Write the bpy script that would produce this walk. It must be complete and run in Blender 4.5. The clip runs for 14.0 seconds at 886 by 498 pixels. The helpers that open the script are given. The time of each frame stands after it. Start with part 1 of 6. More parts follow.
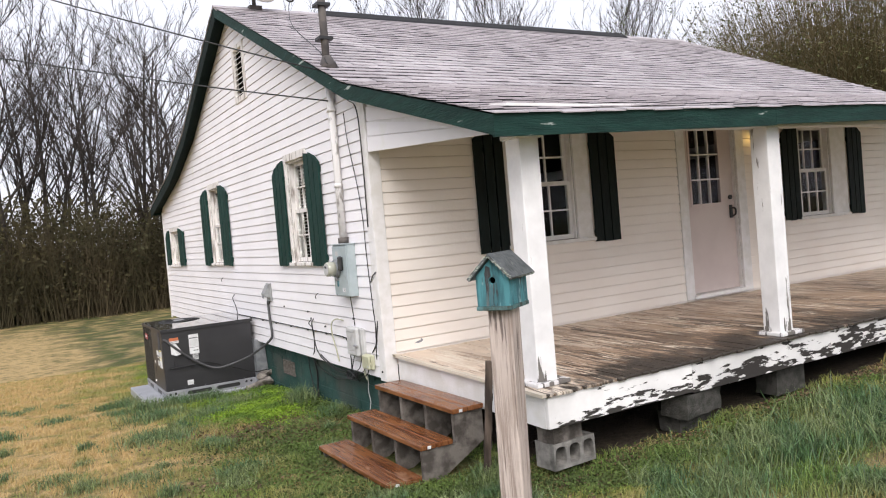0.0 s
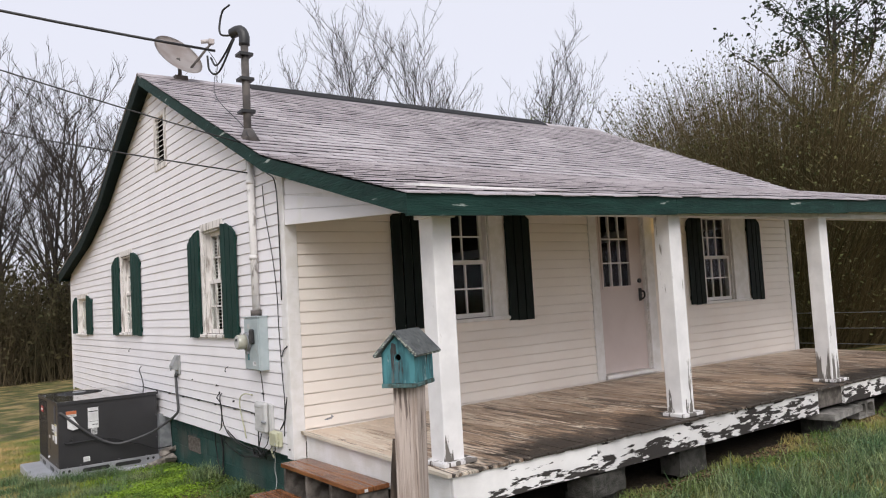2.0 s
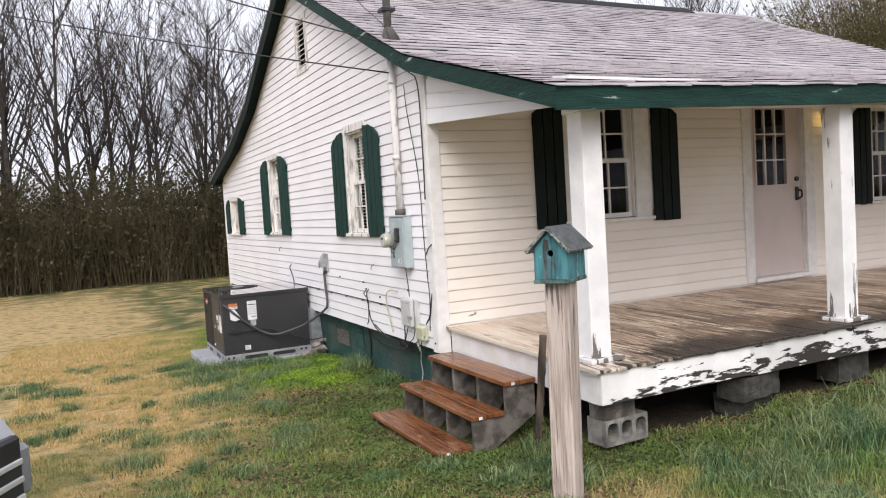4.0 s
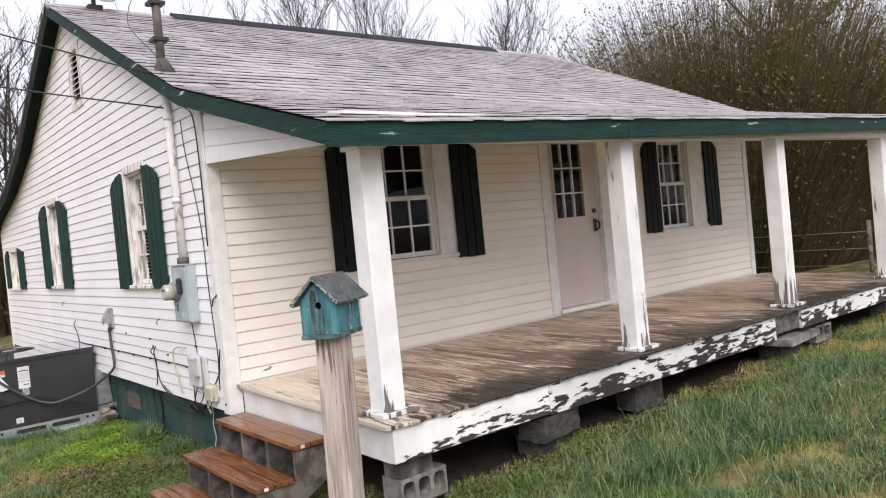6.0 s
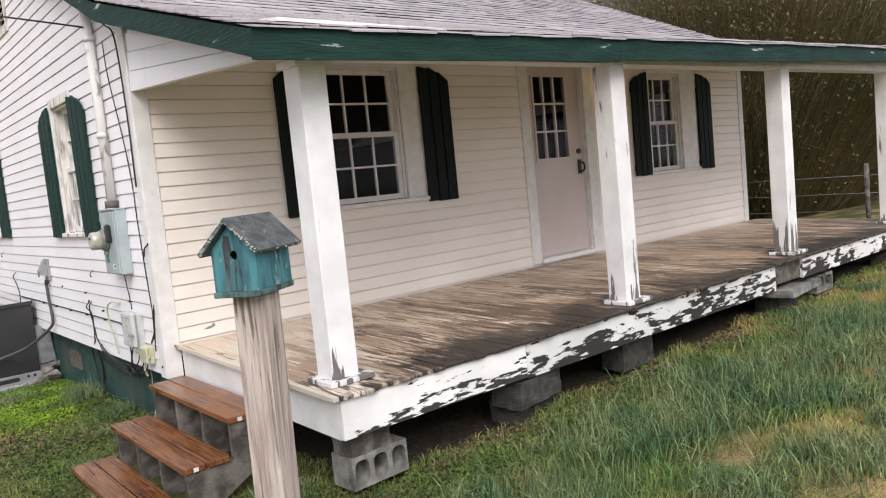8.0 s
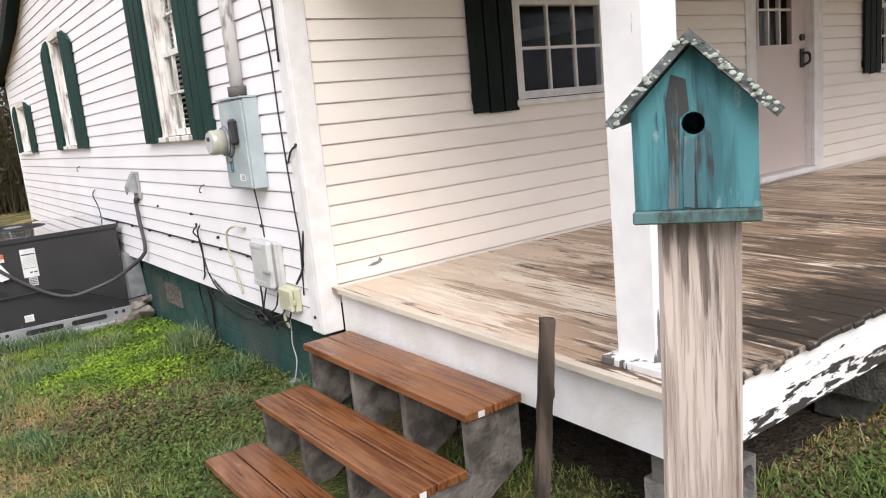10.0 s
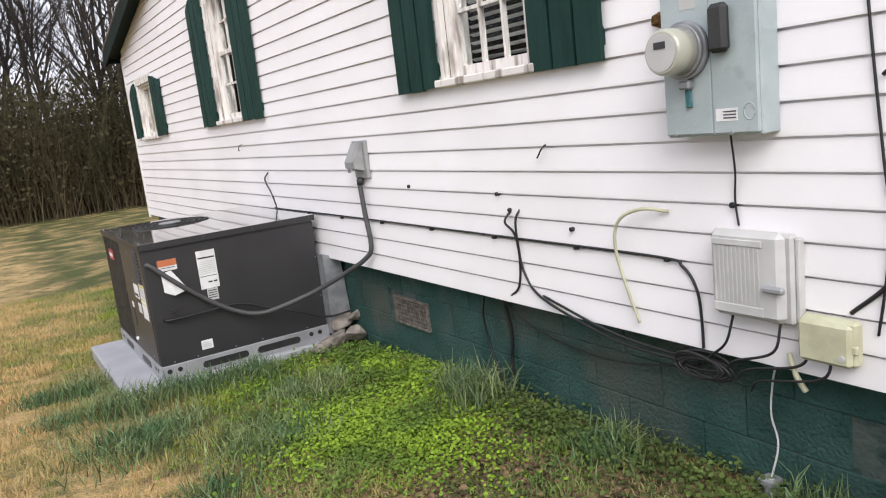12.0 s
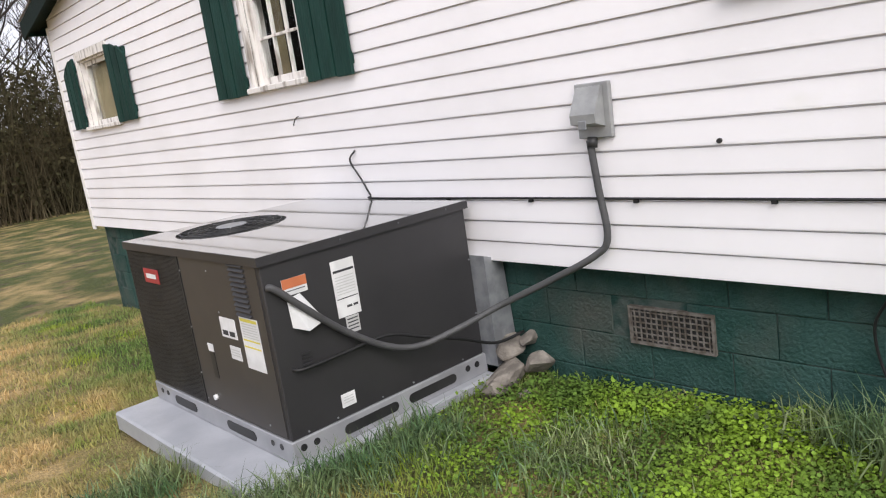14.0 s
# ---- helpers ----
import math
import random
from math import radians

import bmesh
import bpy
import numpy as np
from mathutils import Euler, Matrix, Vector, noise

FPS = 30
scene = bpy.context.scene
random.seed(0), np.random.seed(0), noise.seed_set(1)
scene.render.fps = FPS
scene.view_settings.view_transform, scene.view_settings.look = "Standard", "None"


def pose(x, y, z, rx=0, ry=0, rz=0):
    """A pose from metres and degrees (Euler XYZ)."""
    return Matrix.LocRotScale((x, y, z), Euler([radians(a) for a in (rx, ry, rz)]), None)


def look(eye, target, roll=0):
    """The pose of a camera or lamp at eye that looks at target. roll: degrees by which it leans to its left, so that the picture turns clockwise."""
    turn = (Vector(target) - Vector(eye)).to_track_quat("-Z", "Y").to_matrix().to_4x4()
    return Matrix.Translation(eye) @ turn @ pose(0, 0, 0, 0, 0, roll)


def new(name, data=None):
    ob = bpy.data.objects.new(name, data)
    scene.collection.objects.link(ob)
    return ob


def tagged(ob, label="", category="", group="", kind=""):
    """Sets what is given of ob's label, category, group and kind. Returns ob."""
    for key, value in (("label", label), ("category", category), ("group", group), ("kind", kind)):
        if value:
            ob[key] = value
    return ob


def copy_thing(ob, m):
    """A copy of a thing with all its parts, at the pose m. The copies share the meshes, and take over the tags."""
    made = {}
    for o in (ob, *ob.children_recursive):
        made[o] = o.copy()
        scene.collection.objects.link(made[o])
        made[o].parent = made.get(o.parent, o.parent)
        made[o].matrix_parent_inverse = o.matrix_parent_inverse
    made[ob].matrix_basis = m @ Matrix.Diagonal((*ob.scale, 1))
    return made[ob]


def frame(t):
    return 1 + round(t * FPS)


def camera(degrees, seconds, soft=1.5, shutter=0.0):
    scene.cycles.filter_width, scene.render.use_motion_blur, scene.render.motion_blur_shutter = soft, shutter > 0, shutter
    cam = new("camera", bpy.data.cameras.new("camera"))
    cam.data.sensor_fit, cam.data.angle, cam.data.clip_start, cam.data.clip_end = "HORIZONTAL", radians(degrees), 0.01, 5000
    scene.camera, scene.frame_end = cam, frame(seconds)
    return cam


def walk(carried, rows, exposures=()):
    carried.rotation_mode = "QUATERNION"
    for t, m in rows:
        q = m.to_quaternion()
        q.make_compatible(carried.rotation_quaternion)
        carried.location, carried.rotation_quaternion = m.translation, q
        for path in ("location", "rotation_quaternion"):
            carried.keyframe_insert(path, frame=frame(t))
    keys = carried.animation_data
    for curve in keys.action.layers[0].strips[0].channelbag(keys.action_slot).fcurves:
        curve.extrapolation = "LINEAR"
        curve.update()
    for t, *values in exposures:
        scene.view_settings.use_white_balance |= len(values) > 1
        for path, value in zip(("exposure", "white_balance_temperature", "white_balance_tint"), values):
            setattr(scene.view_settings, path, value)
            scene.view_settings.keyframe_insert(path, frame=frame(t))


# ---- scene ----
cam = camera(61.1, 14.0, soft=1.1)
PATH = [
    (0, (-0.226, -0.34, 1.788), (0.783, 1.386, 1.73), -4.9),
    (0.5, (-0.136, -0.379, 1.793), (0.925, 1.315, 1.864), -4.2),
    (1, (-0.05, -0.423, 1.782), (1.119, 1.193, 1.939), -3.9),
    (1.5, (-0.101, -0.452, 1.81), (1.143, 1.106, 1.972), -4.1),
    (2, (-0.167, -0.446, 1.793), (1.015, 1.162, 1.92), -3.3),
    (2.5, (-0.18, -0.441, 1.769), (0.863, 1.265, 1.838), -2.2),
    (2.7, (-0.196, -0.443, 1.77), (0.804, 1.289, 1.816), -2.1),
    (4.8, (-0.276, -0.27, 1.737), (0.591, 1.525, 1.57), -3.5),
    (5, (-0.164, -0.266, 1.734), (0.806, 1.476, 1.574), -4.0),
    (5.5, (0.17, -0.273, 1.773), (1.327, 1.355, 1.666), -4.9),
    (6, (0.286, -0.183, 1.78), (1.537, 1.376, 1.733), -5.5),
    (6.5, (0.338, -0.035, 1.831), (1.596, 1.519, 1.827), -5.8),
    (7, (0.542, -0.022, 1.826), (1.794, 1.538, 1.797), -6.1),
    (7.2, (0.621, -0.02, 1.807), (1.876, 1.537, 1.754), -6.0),
    (9.3, (1.085, 1.67, 1.557), (2.333, 3.189, 1.192), -5.8),
    (9.5, (1.068, 1.873, 1.574), (2.29, 3.412, 1.2), -5.9),
    (10, (1.056, 2.444, 1.523), (2.196, 4.046, 1.159), -5.5),
    (10.5, (1.046, 3.081, 1.499), (2.11, 4.738, 1.147), -5.5),
    (11, (0.94, 3.734, 1.434), (1.957, 5.421, 1.092), -5.3),
    (11.5, (0.855, 4.477, 1.379), (1.847, 6.181, 1.044), -6.0),
    (12, (0.649, 5.177, 1.347), (1.679, 6.854, 0.993), -6.6),
    (12.5, (0.456, 5.752, 1.323), (1.508, 7.415, 0.97), -7.9),
    (13, (0.276, 6.312, 1.282), (1.429, 7.905, 0.913), -7.9),
    (13.5, (0.254, 6.929, 1.309), (1.489, 8.447, 0.894), -7.8),
    (14, (0.061, 7.556, 1.267), (1.352, 9.031, 0.873), -8.3),
]
walk(cam, [(t, look(eye, target, roll)) for t, eye, target, roll in PATH], exposures=[(0.0, 0.45), (0.5, 0.25), (1.0, 0.22), (2.0, 0.12), (2.7, 0.2), (4.8, 0.5), (7.2, 0.32), (9.3, 0.65), (11.0, 0.57), (12.0, 0.45), (14.0, 0.42)])

# ---- light ----
world = bpy.data.worlds.new("overcast_sky")
scene.world = world
world.use_nodes = True
wn, wl = world.node_tree.nodes, world.node_tree.links
sky = wn.new("ShaderNodeTexSky")
sky.sky_type, sky.sun_disc = "NISHITA", False
sky.sun_elevation, sky.sun_rotation = radians(41), radians(211)
sky.dust_density, sky.ozone_density = 4.0, 1.0
veil = wn.new("ShaderNodeMixRGB")
veil.inputs[0].default_value = 0.86
veil.inputs[2].default_value = (8.45, 8.5, 9.5, 1)
wl.new(sky.outputs[0], veil.inputs[1])
wl.new(veil.outputs[0], wn["Background"].inputs[0])
wn["Background"].inputs[1].default_value = 0.10
sun = new("sun", bpy.data.lights.new("sun", "SUN"))
sun.data.energy, sun.data.angle, sun.data.color = 2.1, radians(40), (1, 0.965, 0.945)
sun.matrix_world = look((-6, -10, 10), (0, 0, 0))


# ---- materials ----
def mat(name, base, rough=0.7, metal=0.0, second=None, scale=6.0, bump=0.0, bump_scale=60.0, stretch=(1, 1, 1), detail=6.0,
        lo=0.4, hi=0.6, isle=0.0, per_object=0.0, third=None, third_scale=1.3, t_lo=0.5, t_hi=0.7, coat=0.0):
    """A procedural surface: two colours mixed by noise, a third by larger blotches, fine relief, small tone changes per piece."""
    m = bpy.data.materials.new(name)
    m.use_nodes = True
    n, l = m.node_tree.nodes, m.node_tree.links
    b = n["Principled BSDF"]
    b.inputs["Roughness"].default_value = rough
    b.inputs["Metallic"].default_value = metal
    b.inputs["Specular IOR Level"].default_value = 0.22 if rough >= 0.6 else 0.5
    b.inputs["Coat Weight"].default_value = coat
    geo = n.new("ShaderNodeNewGeometry")
    mp = n.new("ShaderNodeMapping")
    mp.inputs["Scale"].default_value = stretch
    l.new(geo.outputs["Position"], mp.inputs[0])

    def noise_ramp(sc, a, z, dt=detail, vec=None):
        t = n.new("ShaderNodeTexNoise")
        t.inputs["Scale"].default_value, t.inputs["Detail"].default_value = sc, dt
        l.new(vec or mp.outputs[0], t.inputs["Vector"])
        r = n.new("ShaderNodeMapRange")
        r.inputs[1].default_value, r.inputs[2].default_value = a, z
        l.new(t.outputs[0], r.inputs[0])
        return r.outputs[0]

    def mix(fac, a, c):
        x = n.new("ShaderNodeMixRGB")
        l.new(fac, x.inputs[0])
        for i, v in ((1, a), (2, c)):
            if isinstance(v, tuple):
                x.inputs[i].default_value = (*v, 1)
            else:
                l.new(v, x.inputs[i])
        return x.outputs[0]

    second = second or tuple(c * 0.82 for c in base)
    col = mix(noise_ramp(scale, lo, hi), base, second)
    if third:
        col = mix(noise_ramp(third_scale, t_lo, t_hi, 9.0), col, third)
    if isle or per_object:
        src = geo.outputs["Random Per Island"] if isle else n.new("ShaderNodeObjectInfo").outputs["Random"]
        k = isle or per_object
        r = n.new("ShaderNodeMapRange")
        r.inputs[3].default_value, r.inputs[4].default_value = 1 - k, 1 + k
        l.new(src, r.inputs[0])
        hsv = n.new("ShaderNodeHueSaturation")
        l.new(r.outputs[0], hsv.inputs["Value"])
        l.new(col, hsv.inputs["Color"])
        col = hsv.outputs[0]
    l.new(col, b.inputs["Base Color"])
    if bump:
        bp = n.new("ShaderNodeBump")
        bp.inputs["Strength"].default_value, bp.inputs["Distance"].default_value = bump, 0.01
        l.new(noise_ramp(bump_scale, 0.2, 0.8), bp.inputs["Height"])
        l.new(bp.outputs[0], b.inputs["Normal"])
    return m


def worn(name, paint, layers, rough=0.55, bump=0.5, per_object=0.08, shift=0.0):
    """Paint worn away in layers. A layer: colour, grain scale, grain stretch, patch scale, (axis, from, to, amount) wear slope, limits."""
    m = bpy.data.materials.new(name)
    m.use_nodes = True
    n, l = m.node_tree.nodes, m.node_tree.links
    b = n["Principled BSDF"]
    b.inputs["Roughness"].default_value = rough
    b.inputs["Specular IOR Level"].default_value = 0.3
    geo = n.new("ShaderNodeNewGeometry")
    sep = n.new("ShaderNodeSeparateXYZ")
    l.new(geo.outputs["Position"], sep.inputs[0])
    info = n.new("ShaderNodeObjectInfo")
    add = n.new("ShaderNodeVectorMath")
    add.operation = "MULTIPLY_ADD"
    l.new(info.outputs["Random"], add.inputs[0])
    add.inputs[1].default_value = (0, shift, shift)
    l.new(geo.outputs["Position"], add.inputs[2])

    def noise_of(scale, stretch, detail):
        mp = n.new("ShaderNodeMapping")
        mp.inputs["Scale"].default_value = stretch
        l.new(add.outputs[0], mp.inputs[0])
        t = n.new("ShaderNodeTexNoise")
        t.inputs["Scale"].default_value, t.inputs["Detail"].default_value = scale, detail
        t.inputs["Roughness"].default_value = 0.6
        l.new(mp.outputs[0], t.inputs["Vector"])
        return t.outputs[0]

    def ramp(v, a, z, c=0.0, e=1.0):
        r = n.new("ShaderNodeMapRange")
        for i, q in ((1, a), (2, z), (3, c), (4, e)):
            r.inputs[i].default_value = q
        l.new(v, r.inputs[0])
        return r.outputs[0]

    def plus(u, v, k=1.0):
        x = n.new("ShaderNodeMath")
        x.operation = "MULTIPLY_ADD"
        l.new(v, x.inputs[0])
        x.inputs[1].default_value = k
        l.new(u, x.inputs[2])
        return x.outputs[0]

    tint = n.new("ShaderNodeMixRGB")
    tint.inputs[1].default_value, tint.inputs[2].default_value = (*paint, 1), (*(c * 0.84 for c in paint), 1)
    l.new(ramp(noise_of(3.0, (1, 1, 1), 4.0), 0.35, 0.65), tint.inputs[0])
    col, height = tint.outputs[0], None
    for colour, scale, stretch, patch, slopes, lo, hi in layers:
        v = plus(noise_of(scale, stretch, 8.0), noise_of(patch, tuple(q ** 0.5 for q in stretch), 3.0), 0.75)
        for axis, a, z, amount in slopes:
            v = plus(v, ramp(sep.outputs["xyz".index(axis)], a, z), amount)
        mask = ramp(v, lo, hi)
        x = n.new("ShaderNodeMixRGB")
        l.new(mask, x.inputs[0])
        l.new(col, x.inputs[1])
        x.inputs[2].default_value = (*colour, 1)
        col = x.outputs[0]
        height = mask if height is None else plus(height, mask)
    hsv = n.new("ShaderNodeHueSaturation")
    l.new(ramp(info.outputs["Random"], 0, 1, 1 - per_object, 1 + per_object), hsv.inputs["Value"])
    l.new(col, hsv.inputs["Color"])
    l.new(hsv.outputs[0], b.inputs["Base Color"])
    bp = n.new("ShaderNodeBump")
    bp.inputs["Strength"].default_value, bp.inputs["Distance"].default_value = bump, -0.004
    l.new(plus(height, noise_of(60.0, layers[0][2], 4.0), 0.5), bp.inputs["Height"])
    l.new(bp.outputs[0], b.inputs["Normal"])
    return m


def glass(name, rough=0.02):
    m = bpy.data.materials.new(name)
    m.use_nodes = True
    b = m.node_tree.nodes["Principled BSDF"]
    b.inputs["Base Color"].default_value = (0.9, 0.93, 0.92, 1)
    b.inputs["Transmission Weight"].default_value = 1.0
    b.inputs["Roughness"].default_value = rough
    b.inputs["IOR"].default_value = 1.15
    return m


def glow(name, colour, power):
    m = bpy.data.materials.new(name)
    m.use_nodes = True
    b = m.node_tree.nodes["Principled BSDF"]
    b.inputs["Base Color"].default_value = (*colour, 1)
    b.inputs["Emission Color"].default_value = (*colour, 1)
    b.inputs["Emission Strength"].default_value = power
    return m


M_SIDING = mat("white vinyl siding", (0.86, 0.84, 0.855), 0.5, second=(0.81, 0.79, 0.80), scale=1.2, bump=0.06, bump_scale=30, third=(0.66, 0.68, 0.52), third_scale=1.1, t_lo=0.66, t_hi=0.86, per_object=0.02)
# white siding again, with the porch's warm shade put into its colour
M_SIDINGSHADED = mat("white vinyl siding tinted cream for porch shade", (0.88, 0.815, 0.745), 0.5, second=(0.85, 0.775, 0.70), scale=1.5, bump=0.06, bump_scale=30, per_object=0.02)
M_TRIM = mat("white painted trim", (0.80, 0.78, 0.77), 0.55, second=(0.72, 0.70, 0.67), scale=8, bump=0.15, bump_scale=40)
M_OLDTRIM = mat("weathered white window paint", (0.74, 0.71, 0.68), 0.7, second=(0.30, 0.265, 0.235), scale=16, stretch=(1, 1, 0.2), lo=0.50, hi=0.66, bump=0.4, bump_scale=50)
M_POST = worn("peeling white post paint", (0.84, 0.82, 0.81), [
    ((0.40, 0.37, 0.34), 15.0, (1, 1, 0.10), 3.0, [("z", 0.95, 0.60, 0.10)], 1.035, 1.045),
    ((0.17, 0.155, 0.14), 15.0, (1, 1, 0.10), 3.0, [("z", 0.90, 0.60, 0.14)], 1.055, 1.07)], 0.6, 0.7)
M_RIM = worn("peeling white board paint", (0.82, 0.80, 0.78), [
    ((0.42, 0.38, 0.34), 26.0, (0.22, 1, 1.0), 3.2, [("z", 0.50, 0.31, 0.14)], 0.985, 1.0),
    ((0.040, 0.035, 0.032), 26.0, (0.22, 1, 1.0), 3.2, [("z", 0.52, 0.30, 0.17)], 1.0, 1.015)], 0.65, 0.7)
M_RIMSIDE = mat("white painted skirt board", (0.83, 0.81, 0.80), 0.6, second=(0.74, 0.72, 0.68), scale=5, bump=0.2)
DECK_GRAIN = (2.4, 0.20, 1)
M_DECK = worn("worn painted porch boards", (0.70, 0.565, 0.44), [
    ((0.40, 0.285, 0.20), 9.0, DECK_GRAIN, 1.6, [("y", 6.0, 4.3, 0.20), ("x", 3.0, 4.6, 0.16)], 1.05, 1.08),
    ((0.15, 0.105, 0.075), 12.0, DECK_GRAIN, 2.1, [("y", 6.0, 4.0, 0.20), ("x", 3.0, 4.6, 0.10)], 1.11, 1.14),
    ((0.74, 0.645, 0.53), 13.0, DECK_GRAIN, 2.6, [("x", 4.4, 3.1, 0.06)], 1.00, 1.02),
    ((0.045, 0.036, 0.029), 9.0, (1.6, 0.5, 1), 1.2, [("y", 4.50, 3.85, 0.36), ("x", 3.2, 3.7, 0.16)], 1.16, 1.34)], 0.42, 0.6, 0.06, 0.12)
M_DECKLIGHT = worn("chalky cream edge boards", (0.70, 0.62, 0.51), [((0.22, 0.18, 0.12), 15.0, (2.4, 0.20, 1), 2.0, [], 0.98, 1.06)], 0.55)
M_GREEN = mat("dark green shutter paint", (0.006, 0.030, 0.024), 0.6, second=(0.010, 0.042, 0.034), scale=10, stretch=(1, 1, 0.3), bump=0.3, bump_scale=50, per_object=0.15)
# copy of the shutter green, blackened to carry the shade under the porch roof
M_SHUTSHADE = mat("shutter green darkened for porch shade", (0.003, 0.007, 0.006), 0.65, second=(0.005, 0.011, 0.009), scale=10, stretch=(1, 1, 0.3), bump=0.3, bump_scale=50)
M_FASCIA = mat("peeling green fascia paint", (0.006, 0.026, 0.021), 0.65, second=(0.010, 0.040, 0.032), scale=9, stretch=(0.3, 0.3, 2), bump=0.5, bump_scale=40, third=(0.42, 0.46, 0.43), third_scale=9, t_lo=0.66, t_hi=0.70)
M_SOFFITSHADE = mat("dark green soffit paint and rear rake shade", (0.005, 0.014, 0.012), 0.8, bump=0.2)
M_BLOCK = mat("green painted concrete block", (0.021, 0.060, 0.051), 0.75, second=(0.034, 0.080, 0.070), scale=5, bump=0.8, bump_scale=60, per_object=0.07, third=(0.075, 0.085, 0.074), third_scale=1.9, t_lo=0.5, t_hi=0.74)
M_MORTAR = mat("green painted mortar", (0.015, 0.046, 0.040), 0.85, second=(0.07, 0.09, 0.08), scale=9, bump=0.7, bump_scale=40)
M_SHINGLE = mat("wet grey asphalt shingle", (0.44, 0.40, 0.415), 0.5, second=(0.35, 0.315, 0.33), scale=7, bump=0.6, bump_scale=140, isle=0.13, third=(0.50, 0.46, 0.475), third_scale=0.9, t_lo=0.45, t_hi=0.75)
M_SHINGLEPART = mat("wet grey shingle tab", (0.44, 0.40, 0.415), 0.5, second=(0.35, 0.315, 0.33), scale=7, bump=0.6, bump_scale=140, per_object=0.13, third=(0.50, 0.46, 0.475), third_scale=0.9, t_lo=0.45, t_hi=0.75)
M_TAR = mat("black roofing felt", (0.025, 0.025, 0.027), 0.8, bump=0.4)
M_DOOR = mat("off-white steel door", (0.64, 0.55, 0.515), 0.45, second=(0.59, 0.50, 0.47), scale=2, third=(0.42, 0.33, 0.27), third_scale=2.0, t_lo=0.66, t_hi=0.8)
M_BLACK = mat("black metal", (0.018, 0.018, 0.019), 0.45, second=(0.03, 0.03, 0.03))
M_CABLE = mat("black cable rubber", (0.014, 0.014, 0.015), 0.5)
M_CONDUIT = mat("grey flexible conduit", (0.075, 0.075, 0.078), 0.55, bump=0.3, bump_scale=120)
M_GALV = mat("weathered blue-grey painted metal", (0.40, 0.46, 0.47), 0.45, 0.0, second=(0.35, 0.41, 0.42), scale=7, bump=0.1, third=(0.22, 0.2, 0.17), third_scale=5, t_lo=0.66, t_hi=0.8)
M_GALV2 = mat("galvanised sheet", (0.34, 0.35, 0.365), 0.45, 0.4, second=(0.25, 0.26, 0.275), scale=12, bump=0.1)
M_BOXGREY = mat("pale grey plastic box", (0.55, 0.55, 0.54), 0.5, second=(0.47, 0.47, 0.46), scale=6)
M_DISC = mat("dull grey enclosure metal", (0.33, 0.335, 0.335), 0.5, 0.1, second=(0.26, 0.265, 0.265), scale=8, bump=0.1)
M_BOXYELLOW = mat("aged beige plastic box", (0.52, 0.52, 0.37), 0.5, second=(0.42, 0.41, 0.28), scale=9)
M_ACDARK = mat("charcoal painted steel", (0.028, 0.027, 0.029), 0.45, second=(0.034, 0.033, 0.035), scale=3, bump=0.04, bump_scale=200)
# wet lid: patches paler than the cabinet paint in the sky's reflection
M_ACTOPSHEEN = mat("wet charcoal steel lid with sky sheen in its colour", (0.10, 0.10, 0.098), 0.1, second=(0.16, 0.16, 0.155), scale=3, lo=0.45, hi=0.56, coat=1.0)
M_RAIL = mat("grey painted base rail", (0.36, 0.365, 0.385), 0.4, 0.2, second=(0.30, 0.305, 0.325))
M_PAD = mat("smooth grey equipment pad", (0.40, 0.41, 0.44), 0.3, second=(0.34, 0.35, 0.38), scale=4, bump=0.08)
M_LABEL = mat("white paper label", (0.80, 0.80, 0.80), 0.6)
M_ORANGE = mat("orange warning print", (0.62, 0.20, 0.09), 0.6)
M_RED = mat("red badge", (0.38, 0.03, 0.04), 0.4)
M_INK = mat("dark label print", (0.06, 0.06, 0.065), 0.6)
M_YELLOWINK = mat("yellow label print", (0.75, 0.66, 0.12), 0.6)
M_TREAD = worn("wet reddish brown stained wood", (0.25, 0.105, 0.043), [((0.125, 0.044, 0.017), 16.0, (4, 0.16, 1), 3.0, [], 0.78, 1.0), ((0.045, 0.016, 0.008), 20.0, (4, 0.16, 1), 4.0, [], 1.0, 1.12), ((0.33, 0.185, 0.11), 6.0, (1.5, 0.5, 1), 1.6, [], 1.0, 1.18)], 0.18, 0.25, 0.14, 0.5)
M_GREYWOOD = mat("weathered grey wood", (0.185, 0.165, 0.145), 0.8, second=(0.075, 0.065, 0.056), scale=8, stretch=(1.2, 1.2, 1.2), bump=0.6, bump_scale=40, per_object=0.12)
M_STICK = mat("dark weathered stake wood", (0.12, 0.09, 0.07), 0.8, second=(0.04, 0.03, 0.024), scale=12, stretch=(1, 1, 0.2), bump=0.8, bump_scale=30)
# the darkest grain layer gets denser towards the top of the post
M_BHPOST = worn("bleached weathered post wood", (0.56, 0.47, 0.415), [((0.34, 0.27, 0.23), 60.0, (1, 1, 0.04), 6.0, [], 0.84, 1.02), ((0.19, 0.15, 0.13), 36.0, (1, 1, 0.06), 6.0, [("z", 0.95, 1.3, 0.10)], 1.0, 1.08)], 0.75, 0.9)
M_TEAL = worn("worn turquoise paint", (0.085, 0.265, 0.295), [((0.045, 0.135, 0.155), 26.0, (1, 1, 0.12), 6.0, [], 0.80, 0.98), ((0.26, 0.39, 0.40), 22.0, (1, 1, 0.4), 7.0, [], 0.96, 1.06), ((0.05, 0.06, 0.06), 36.0, (1, 1, 0.10), 9.0, [], 1.01, 1.09)], 0.65, 0.6)
